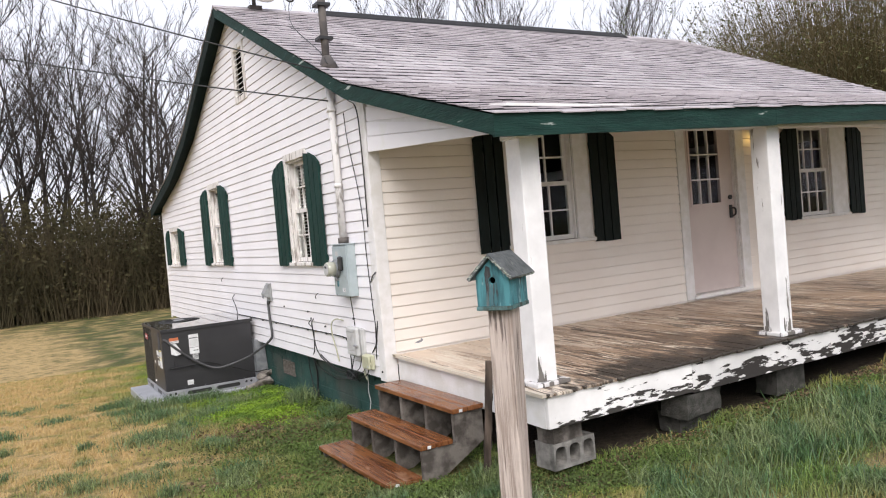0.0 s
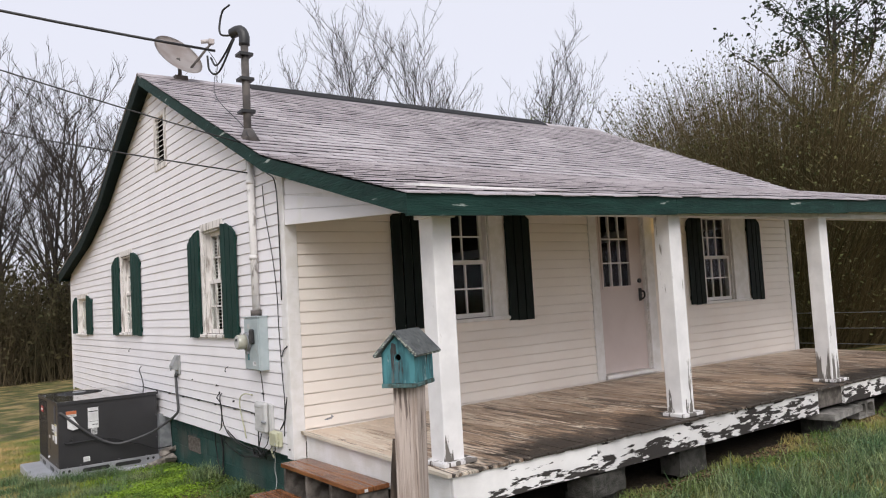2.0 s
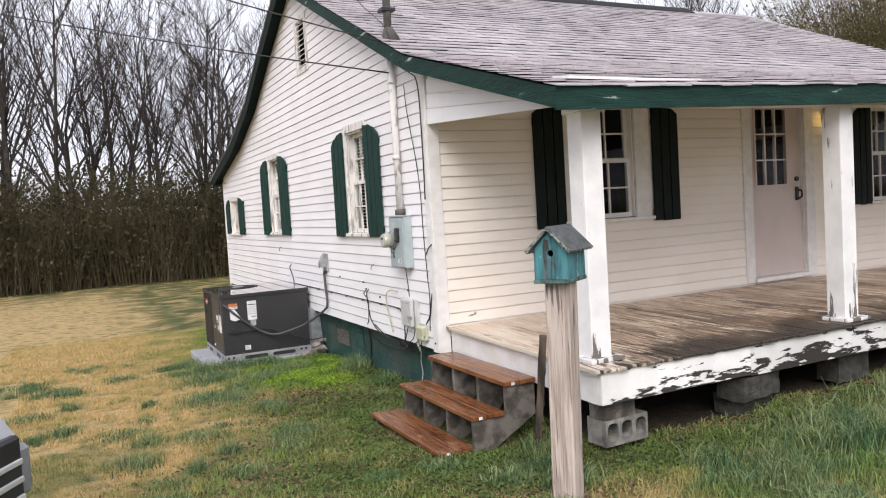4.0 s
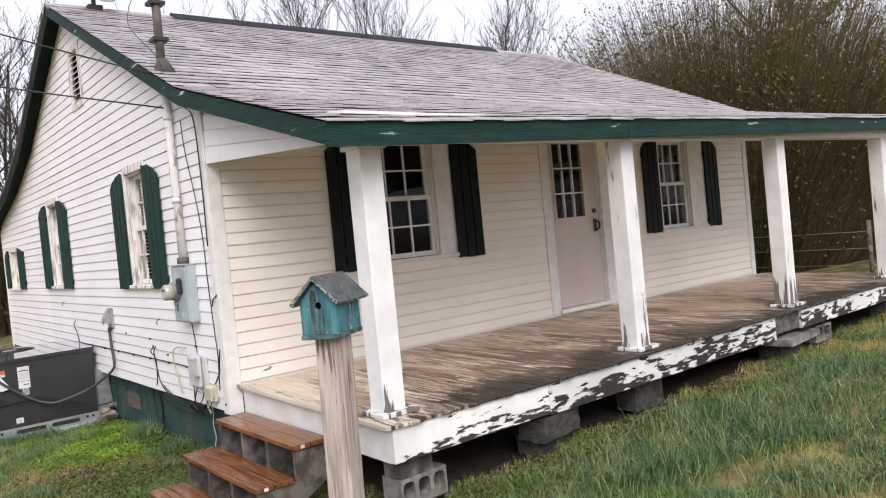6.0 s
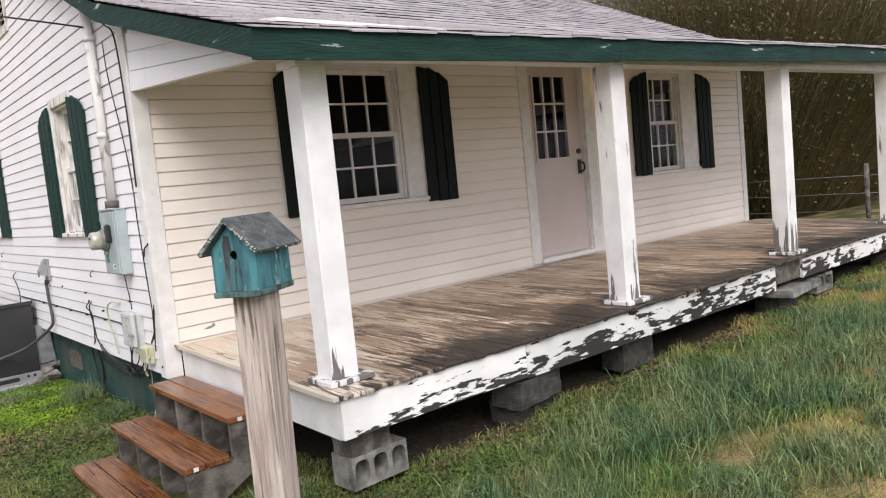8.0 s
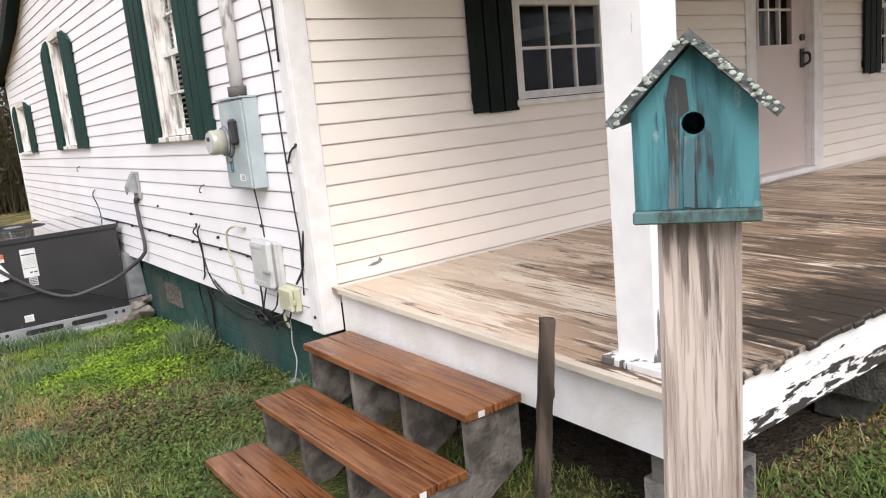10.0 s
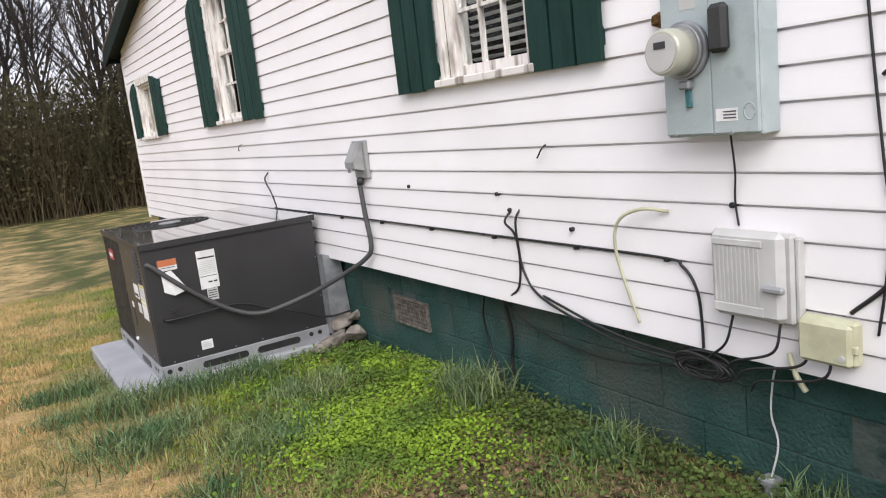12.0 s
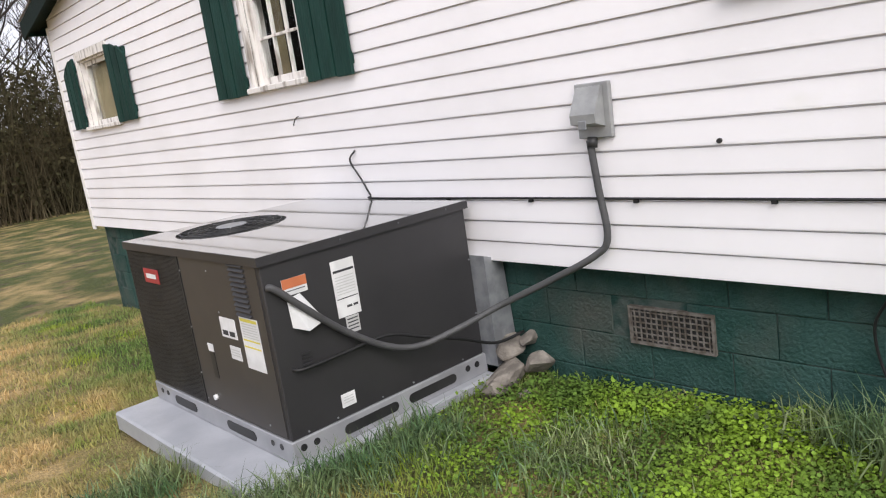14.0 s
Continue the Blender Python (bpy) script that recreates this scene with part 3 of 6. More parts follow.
# ---- roof ----
def build_roof():
    roof = thing("roof", "wet grey asphalt shingle roof with green fascia", "roof", kind="structure")
    bm = bmesh.new()
    for (a, za), (b, zb) in zip(ROOF, ROOF[1:]):
        q = [(x, y, z + lift(x, y)) for x, y, z in ((RAKE_L, a, za), (RAKE_R, a, za), (RAKE_R, b, zb), (RAKE_L, b, zb))]
        lo = [bm.verts.new((x, y, z - 0.07)) for x, y, z in q]
        hi = [bm.verts.new((x, y, z - 0.012)) for x, y, z in q]
        bm.faces.new(lo[::-1])
        bm.faces.new(hi)
        for i in range(4):
            bm.faces.new((lo[i], lo[(i + 1) % 4], hi[(i + 1) % 4], hi[i]))
    part("deck", bm, M_SOFFITSHADE, roof)
    # rake boards and fascia
    for x0, x1 in ((RAKE_L - 0.022, RAKE_L), (RAKE_R, RAKE_R + 0.022)):
        for (a, za), (b, zb) in zip(ROOF, ROOF[1:]):
            la, lb = lift(x0, a), lift(x0, b)
            # past the ridge the boards are deeper and near black, shade painted in
            behind = a >= ROOF[2][0] - 0.01
            drop = 0.20 if behind else 0.15
            part("rake_board", prism(bmesh.new(), [(a, za - drop + la), (b, zb - drop + lb), (b, zb - 0.012 + lb), (a, za - 0.012 + la)], (x0, x1), "x"), M_SOFFITSHADE if behind else M_FASCIA, roof)
    soffit = bmesh.new()
    for (a, za), (b, zb) in list(zip(ROOF, ROOF[1:])):
        prism(soffit, [(a, za - 0.115), (b, zb - 0.115), (b, zb - 0.074), (a, za - 0.074)], (RAKE_L, GX - 0.02), "x")
    part("soffit", soffit, M_SOFFITSHADE, roof)
    y = ROOF[0][0]
    for x0, x1 in ((RAKE_L - 0.022, 5.58), (5.583, 8.78), (8.783, RAKE_R + 0.022)):
        bm = bmesh.new()
        z0, z1 = ROOF[0][1] + lift(x0, y), ROOF[0][1] + lift(x1, y)
        prism(bm, [(x0, z0 - 0.165), (x1, z1 - 0.175), (x1, z1 - 0.012), (x0, z0 - 0.012)], (y - 0.026, y - 0.002), "y")
        part("fascia_board", bm, M_FASCIA, roof)
    part("fascia_board", B(RAKE_L, RAKE_R, ROOF[-1][0], ROOF[-1][0] + 0.025, ROOF[-1][1] - 0.16, ROOF[-1][1] - 0.012), M_FASCIA, roof)
    # shingle tabs: the front slopes course by course, the rear as one sheet of tabs
    rng = random.Random(4)
    rest_v, rest_f = [], []

    def tab(x0, x1, y0, y1, sag, drop, sink):
        za, zb = roof_z(y0), roof_z(y1)
        out = []
        for x, y, z, up in ((x0, y0, za, 0.019 - drop), (x1, y0, za, 0.019 - drop + sag), (x1, y1, zb, 0.002), (x0, y1, zb, 0.002), (x0, y0, za, 0.009 - drop), (x1, y0, za, 0.009 - drop + sag)):
            sink.append((x, y, z + up + lift(x, y)))
        return out

    faces = [(0, 1, 2, 3), (4, 5, 1, 0), (4, 0, 3), (5, 2, 1), (5, 4, 3, 2)]
    run = 0.145
    for lo, hi, side in ((ROOF[0][0] - 0.05, ROOF[2][0], 1), (ROOF[2][0], ROOF[-1][0] + 0.05, -1)):
        y, row = (lo, 0) if side > 0 else (hi, 0)
        while (side > 0 and y < hi - 0.02) or (side < 0 and y > lo + 0.02):
            ya, yb = y, (min(y + run * 1.12, hi) if side > 0 else max(y - run * 1.12, lo))
            x = RAKE_L - 0.03 - (row % 3) * 0.1
            while x < RAKE_R + 0.03:
                w = 0.30 + rng.uniform(-0.012, 0.012)
                x0, x1 = max(x, RAKE_L - 0.035), min(x + w - 0.011, RAKE_R + 0.035)
                if x1 - x0 > 0.03:
                    first = row == 0
                    drop = rng.uniform(0.02, 0.035) if first and side > 0 else rng.uniform(-0.004, 0.002)
                    own = []
                    tab(x0, x1, ya, yb, rng.uniform(-0.006, 0.006), drop, own)
                    if side > 0 and row < 4 and x < 9:
                        part("shingle", shingle_mesh(own, faces), M_SHINGLEPART, roof)
                    else:
                        k = len(rest_v)
                        rest_v.extend(own)
                        rest_f.extend(tuple(i + k for i in q) for q in faces)
                x += w
            y += run * side
            row += 1
    tagged(piece("shingles", from_arrays("shingles", rest_v, rest_f, M_SHINGLE), roof), kind="stuff")
    # ridge: cap shingles and a low dark ridge vent
    bm = bmesh.new()
    for i in range(38):
        x0 = RAKE_L - 0.03 + i * 0.25
        prism(bm, [(10.22, 5.085), (10.40, 5.195 + 0.004 * (i % 2)), (10.58, 5.085), (10.58, 5.06), (10.40, 5.16), (10.22, 5.06)], (x0, x0 + 0.265), "x")
    part("ridge_cap", bm, M_SHINGLE, roof)
    part("ridge_vent", prism(bmesh.new(), [(10.20, 5.09), (10.24, 5.13), (10.40, 5.235), (10.56, 5.13), (10.60, 5.09), (10.40, 5.198)], (4.25, 10.45), "x"), M_TAR, roof)


def shingle_mesh(vs, faces):
    bm = bmesh.new()
    v = [bm.verts.new(p) for p in vs]
    for q in faces:
        bm.faces.new([v[i] for i in q])
    return bm


build_roof()


# ---- porch ----
def floor_z(y):
    return 0.565 + 0.045 * (y - 3.70) / 2.45


porch = thing("porch_floor", "worn wooden porch floor with peeling cream paint", "porch", kind="structure")
PX0, PX1, PY0 = 2.965, 11.92, 3.86


def build_porch():
    tagged(part("porch_ceiling", prism(bmesh.new(), [(3.96, 2.60), (FY - 0.03, 2.93), (FY - 0.03, 2.95), (3.96, 2.62)], (GX + 0.06, HX), "x"), M_TRIM), "white painted porch ceiling boards", "ceiling", kind="structure")
    beam = bmesh.new()
    prism(beam, [(GX + 0.06, 2.415), (RAKE_R - 0.25, 2.47), (RAKE_R - 0.25, 2.62), (GX + 0.06, 2.50)], (3.93, 4.10), "y")
    tagged(part("porch_beam", beam, M_TRIM), "white painted beam under the porch eave", "beam", kind="structure")
    # rims
    for x0, x1, h, s in ((PX0 - 0.02, 4.40, 0.235, 0), (4.408, 7.9, 0.25, 0.012), (7.908, 8.45, 0.20, 0.03), (8.458, PX1, 0.21, 0.0)):
        part("rim_board", B(x0, x1, PY0 - 0.035 + s, PY0 + 0.005 + s, 0.548 - h, 0.548, bevel=0.004), M_RIM if x0 > 3 and not 7.8 < x0 < 8 else (M_RIMSIDE2 if x0 < 3 else M_GREYWOOD), porch, "peeling white paint over black wood")
    part("rim_board", prism(bmesh.new(), [(PY0 + 0.006, 0.31), (FY - 0.035, 0.345), (FY - 0.035, 0.59), (PY0 + 0.006, 0.545)], (PX0 - 0.02, PX0 + 0.02), "x"), M_RIMSIDE, porch, "white painted skirt board")
    part("rim_board", B(PX1 - 0.04, PX1, PY0 + 0.006, FY - 0.04, 0.31, 0.545), M_RIMSIDE, porch)
    # one dark slab below the boards, standing in for the shade under the floor
    part("joist_shadow_boards", B(PX0 + 0.05, PX1 - 0.05, PY0 + 0.10, FY + 0.10, 0.40, 0.52), M_STICK, porch, "dark slab standing in for underfloor shade")
    # boards run from the wall to the front edge
    w, rng = 0.083, random.Random(9)
    x = PX0 - 0.035
    while x < PX1:
        x1 = min(x + w - 0.004, PX1 + 0.03)
        front = PY0 - 0.055 + rng.uniform(-0.012, 0.012)
        bm = bmesh.new()
        back = FY - 0.044
        dz = rng.uniform(-0.002, 0.002)
        prism(bm, [(front, floor_z(front) - 0.022 + dz), (back, floor_z(back) - 0.022 + dz), (back, floor_z(back) + dz), (front + 0.006, floor_z(front) + dz), (front, floor_z(front) - 0.006 + dz)], (x, x1), "x")
        part("floor_board", bm, M_DECK, porch)
        x += w
    part("edge_strip", prism(bmesh.new(), [(PY0 - 0.05, 0.548), (FY - 0.035, 0.592), (FY - 0.035, 0.618), (PY0 - 0.05, 0.572)], (PX0 - 0.075, PX0 - 0.038), "x"), M_DECKLIGHT, porch)


M_RIMSIDE2 = worn("flaking white corner board paint", (0.83, 0.81, 0.79), [((0.045, 0.04, 0.036), 28.0, (0.20, 1, 1.0), 3.0, [("z", 0.46, 0.31, 0.22), ("x", 3.4, 4.4, 0.06)], 1.08, 1.10)], 0.65, 0.7)
build_porch()


def porch_post(x, y, top, label):
    post = thing("porch_post", label, "post", pose(x, y, 0), "porch posts")
    w, z0 = 0.088, floor_z(y)
    part("shaft", B(-w, w, -w, w, z0 + 0.02, top, bevel=0.006), M_POST, post)
    part("base_plinth", B(-w - 0.055, w + 0.075, -w - 0.06, w + 0.03, z0, z0 + 0.032, bevel=0.005), M_POST, post)
    part("cap_block", B(-w - 0.03, w + 0.03, -w - 0.02, w + 0.02, top - 0.002, top + 0.035, bevel=0.004), M_TRIM, post)


for px, py, top in ((3.125, 4.12, 2.385), (5.74, 4.0, 2.43), (8.54, 4.03, 2.47), (11.42, 4.05, 2.51)):
    porch_post(px, py, top, "square white porch post with cracked peeling paint")


# ---- windows, shutters, door ----


def on_front(x, z):
    return pose(x, FY, z)


def on_side(y, z):
    return pose(GX, y, z, 0, 0, -90)


def window(name, m, w, h, rows, trim_l, trim_r, paint, label, extra=None):
    """A double-hung window: w by h opening from the sill up, small panes in both sashes. Local y points inwards."""
    win = thing(name, label, "window", m, kind="structure")
    part("casing", B(-trim_l, 0, -0.032, 0.0, -0.02, h + 0.09, bevel=0.004), paint, win)
    part("casing", B(w, w + trim_r, -0.032, 0.0, -0.02, h + 0.09, bevel=0.004), paint, win)
    part("casing", B(0, w, -0.032, 0.0, h, h + 0.09, bevel=0.004), paint, win)
    part("window_sill", B(-trim_l - 0.02, w + trim_r + 0.02, -0.065, 0.06, -0.045, -0.005, bevel=0.006), paint, win)
    jamb = bmesh.new()
    box(jamb, 0, 0.02, 0.0, 0.13, 0, h)
    box(jamb, w - 0.02, w, 0.0, 0.13, 0, h)
    box(jamb, 0.02, w - 0.02, 0.0, 0.13, h - 0.02, h)
    part("jamb", jamb, paint, win)
    halves = ((0.0, h / 2 + 0.02, 0.035), (h / 2 - 0.02, h - 0.02, 0.072)) if rows else ((0.0, h - 0.02, 0.04),)
    for z0, z1, d in halves:
        sash = bmesh.new()
        s, b = 0.042, 0.05
        box(sash, 0.021, 0.021 + s, d, d + 0.034, z0, z1)
        box(sash, w - 0.021 - s, w - 0.021, d, d + 0.034, z0, z1)
        box(sash, 0.021 + s, w - 0.021 - s, d, d + 0.034, z0, z0 + b)
        box(sash, 0.021 + s, w - 0.021 - s, d, d + 0.034, z1 - 0.04, z1)
        sash_ob = part("sash", sash, paint, win)
        a0, a1, c0, c1 = 0.021 + s, w - 0.021 - s, z0 + b, z1 - 0.04
        if rows:
            for i in (1, 2):
                x = a0 + (a1 - a0) * i / 3
                part("muntin", B(x - 0.009, x + 0.009, d + 0.004, d + 0.03, c0, c1), paint, sash_ob)
            z = (c0 + c1) / 2
            part("muntin", B(a0, a1, d + 0.002, d + 0.028, z - 0.009, z + 0.009), paint, sash_ob)
        pane = part("pane", B(a0, a1, d + 0.014, d + 0.018, c0, c1), M_GLASS, sash_ob)
        pane.visible_shadow = False
    return win


window("window_1", on_front(4.44, 1.54), 0.88, 1.24, True, 0.075, 0.21, M_TRIM, "white double-hung window with small panes on the porch")
window("window_2", on_front(9.38, 1.51), 0.72, 1.27, True, 0.06, 0.36, M_TRIM, "white double-hung window beside the porch door")
window("window_3", on_side(8.47, 1.52), 0.66, 1.21, True, 0.05, 0.05, M_OLDTRIM, "weathered white double-hung window with blinds")
window("window_4", on_side(12.45, 1.52), 0.66, 1.21, True, 0.05, 0.05, M_OLDTRIM, "weathered white double-hung window with dark panes")
window_5 = window("window_5", on_side(16.03, 1.49), 0.84, 0.67, False, 0.05, 0.05, M_OLDTRIM, "small weathered window with tan shade")
part("shade", B(0.03, 0.81, 0.10, 0.104, 0.03, 0.63), M_SHADE, window_5, "tan pulled-down shade")
blind = thing("window_blind", "white venetian blind half drawn behind the glass", "blind", on_side(8.43, 1.54))
part("head_rail", B(0.0, 0.58, 0.112, 0.138, 1.12, 1.15), M_BLIND, blind)
for i in range(26):
    bm = bmesh.new()
    prism(bm, [(0.112, 0.06 + i * 0.041), (0.136, 0.048 + i * 0.041), (0.136, 0.050 + i * 0.041), (0.112, 0.062 + i * 0.041)], (0.0, 0.58), "x")
    part("slat", bm, M_BLIND, blind)
for m, w in ((on_side(12.42, 1.5), 0.6),):
    cur = thing("curtain", "dim curtain hanging inside the window", "curtain", m)
    for a, b in ((0.0, w * 0.13), (w * 0.87, w)):
        bm = bmesh.new()
        k = 9
        top = [(a + (b - a) * i / k, 0.20 + 0.02 * math.sin(i * 2.2)) for i in range(k + 1)]
        prism(bm, top + [(x, y + 0.006) for x, y in top[::-1]], (-0.05, 1.3), "z")
        part("drape", bm, M_SHADE, cur)


def shutter(m, w, h, flip, paint, label, seed):
    """Three upright boards, the outer one cut off at the top, on two battens."""
    sh = thing("shutter", label, "shutter", m, "window shutters")
    rng = random.Random(seed)
    b = w / 3
    for i in range(3):
        x0, x1 = i * b + (0.002, 0.008, 0.008)[i], (i + 1) * b - (0.008, 0.008, 0.002)[i]
        order = i if flip else 2 - i
        top = h - (0.0, 0.015, 0.055)[order] + rng.uniform(-0.006, 0.006)
        slope = (0.02, 0.05, 0.085)[order]
        lo, hi = (top, top - slope) if flip else (top - slope, top)
        z0 = rng.uniform(-0.006, 0.006)
        part("board", prism(bmesh.new(), [(x0, z0), (x1, z0), (x1, hi), (x0, lo)], (-0.058, -0.036), "y"), paint, sh)
    for z in (0.06, h * 0.80):
        part("batten", B(0.01, w - 0.01, -0.0355, -0.018, z, z + 0.07), paint, sh)


GREEN_L = "dark green wooden board shutter fixed beside the window"
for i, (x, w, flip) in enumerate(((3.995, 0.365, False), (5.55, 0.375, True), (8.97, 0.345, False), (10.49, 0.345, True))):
    shutter(on_front(x, 1.475), w, 1.32, flip, M_SHUTSHADE, "dark green wooden board shutter on the porch wall, shade in its colour", i)
for i, (y, w, h, flip) in enumerate(((8.935, 0.41, 1.28, False), (7.765, 0.43, 1.28, True), (12.985, 0.45, 1.28, False), (11.735, 0.49, 1.28, True), (16.46, 0.36, 0.73, False), (15.13, 0.45, 0.73, True))):
    shutter(on_side(y, 1.475), w, h, flip, M_GREEN, GREEN_L, 10 + i)


def build_door():
    d = thing("door_1", "closed off-white steel door with nine-pane window", "door", on_front(7.12, 0.66), kind="structure")
    W, H_ = 0.92, 2.21
    part("casing", B(-0.16, -0.01, -0.034, 0.0, -0.03, H_ + 0.02, bevel=0.004), M_TRIM, d)
    part("casing", B(W + 0.01, W + 0.17, -0.034, 0.0, -0.03, H_ + 0.02, bevel=0.004), M_TRIM, d)
    part("threshold", B(-0.03, W + 0.03, -0.07, 0.13, -0.03, 0.02, bevel=0.006), M_TRIM, d)
    lx0, lx1, lz0, lz1 = 0.13, 0.68, 1.13, 2.08
    leaf = bmesh.new()
    for a, b, c, e in ((0, lx0, 0.025, H_), (lx1, W, 0.025, H_), (lx0, lx1, 0.025, lz0), (lx0, lx1, lz1, H_)):
        box(leaf, a, b, 0.045, 0.09, c, e)
    leaf = part("leaf", leaf, M_DOOR, d)
    bead = bmesh.new()
    for a, b, c, e in ((lx0 - 0.02, lx0 + 0.012, lz0 - 0.02, lz1), (lx1 - 0.012, lx1 + 0.02, lz0 - 0.02, lz1), (lx0 + 0.012, lx1 - 0.012, lz0 - 0.02, lz0 + 0.012), (lx0 + 0.012, lx1 - 0.012, lz1 - 0.015, lz1)):
        box(bead, a, b, 0.034, 0.0445, c, e)
    part("glazing_bead", bead, M_DOOR, leaf)
    for i in (1, 2):
        x = lx0 + (lx1 - lx0) * i / 3
        part("muntin", B(x - 0.009, x + 0.009, 0.046, 0.085, lz0, lz1), M_TRIM, leaf)
        z = lz0 + (lz1 - lz0) * i / 3
        part("muntin", B(lx0, lx1, 0.048, 0.083, z - 0.009, z + 0.009), M_TRIM, leaf)
    part("pane", B(lx0, lx1, 0.064, 0.068, lz0, lz1), M_GLASS, leaf).visible_shadow = False
    bolt = bmesh.new()
    tube(bolt, [(0.84, 0.044, 1.20), (0.84, 0.02, 1.20)], 0.03, 16)
    part("deadbolt", bolt, M_BLACK, d, "dark round deadbolt")
    grip = bmesh.new()
    box(grip, 0.815, 0.87, 0.025, 0.044, 0.93, 1.10, bevel=0.006)
    tube(grip, smooth_path([(0.842, 0.03, 1.06), (0.842, -0.03, 1.05), (0.842, -0.035, 0.98), (0.842, 0.02, 0.95)], 5), 0.012, 8)
    part("handle", grip, M_BLACK, d, "black handle set")
    part("jamb", box(box(bmesh.new(), -0.012, 0.0, 0.0, 0.14, 0.02, H_), W, W + 0.012, 0.0, 0.14, 0.02, H_), M_TRIM, d)


build_door()

lamp = thing("porch_lamp", "small lit amber wall lantern beside the door", "lamp", pose(8.42, FY - 0.02, 2.62))
part("back_plate", B(-0.04, 0.04, -0.02, 0.0, -0.05, 0.09, bevel=0.004), M_BLACK, lamp)
part("arm", tube(bmesh.new(), smooth_path([(0, -0.015, 0.06), (0, -0.06, 0.09), (0, -0.10, 0.06)], 5), 0.008, 6), M_BLACK, lamp)
part("hood", prism(bmesh.new(), [(-0.055, 0.045), (0.055, 0.045), (0.03, 0.075), (-0.03, 0.075)], (-0.15, -0.05), "y"), M_BLACK, lamp)
part("bulb", B(-0.03, 0.03, -0.13, -0.07, -0.05, 0.044, bevel=0.015), M_LAMP, lamp, "glowing amber bulb glass")

vent = thing("gable_vent", "white louvred attic vent high on the gable wall", "vent", on_side(10.30, 3.82))
for a, b, c, e in ((-0.03, 0.05, -0.05, 0.74), (0.45, 0.53, -0.05, 0.74), (0.05, 0.45, -0.05, 0.03), (0.05, 0.45, 0.67, 0.74)):
    part("frame", B(a, b, -0.035, 0.02, c, e, bevel=0.003), M_OLDTRIM, vent)
for i in range(9):
    z = 0.05 + i * 0.07
    part("slat", prism(bmesh.new(), [(-0.02, z), (0.045, z + 0.05), (0.045, z + 0.06), (-0.02, z + 0.01)], (0.05, 0.45), "x"), M_OLDTRIM, vent)
part("backing", B(0.0, 0.5, 0.10, 0.11, 0.0, 0.70), M_BLACK, vent, "dark screen")


# ---- steps ----
def build_steps():
    st = thing("porch_steps", "three wet reddish brown wooden steps on grey stringers", "steps")
    y0, y1 = 4.60, 5.99
    for x, z in ((2.62, 0.39), (2.32, 0.17), (2.03, -0.05)):
        for a in (x, x + 0.147):
            part("tread_board", B(a, a + 0.139, y0, y1, z - 0.038, z, bevel=0.005), M_TREAD, st)
        part("end_tag", B(x + 0.06, x + 0.09, y0 - 0.003, y0 - 0.0005, z - 0.032, z - 0.008), M_LABEL, st, "small white lumber tag")
    gz = -0.22
    outline = [(2.06, gz), (2.32, gz), (2.90, 0.10), (2.90, 0.351), (2.64, 0.351), (2.64, 0.131), (2.345, 0.131), (2.345, -0.089), (2.06, -0.089)]
    for y in (y0 + 0.02, y0 + 0.46, y0 + 0.90, y1 - 0.06):
        part("stringer", prism(bmesh.new(), outline, (y, y + 0.04), "y"), M_GREYWOOD, st, "weathered grey stringer")


build_steps()


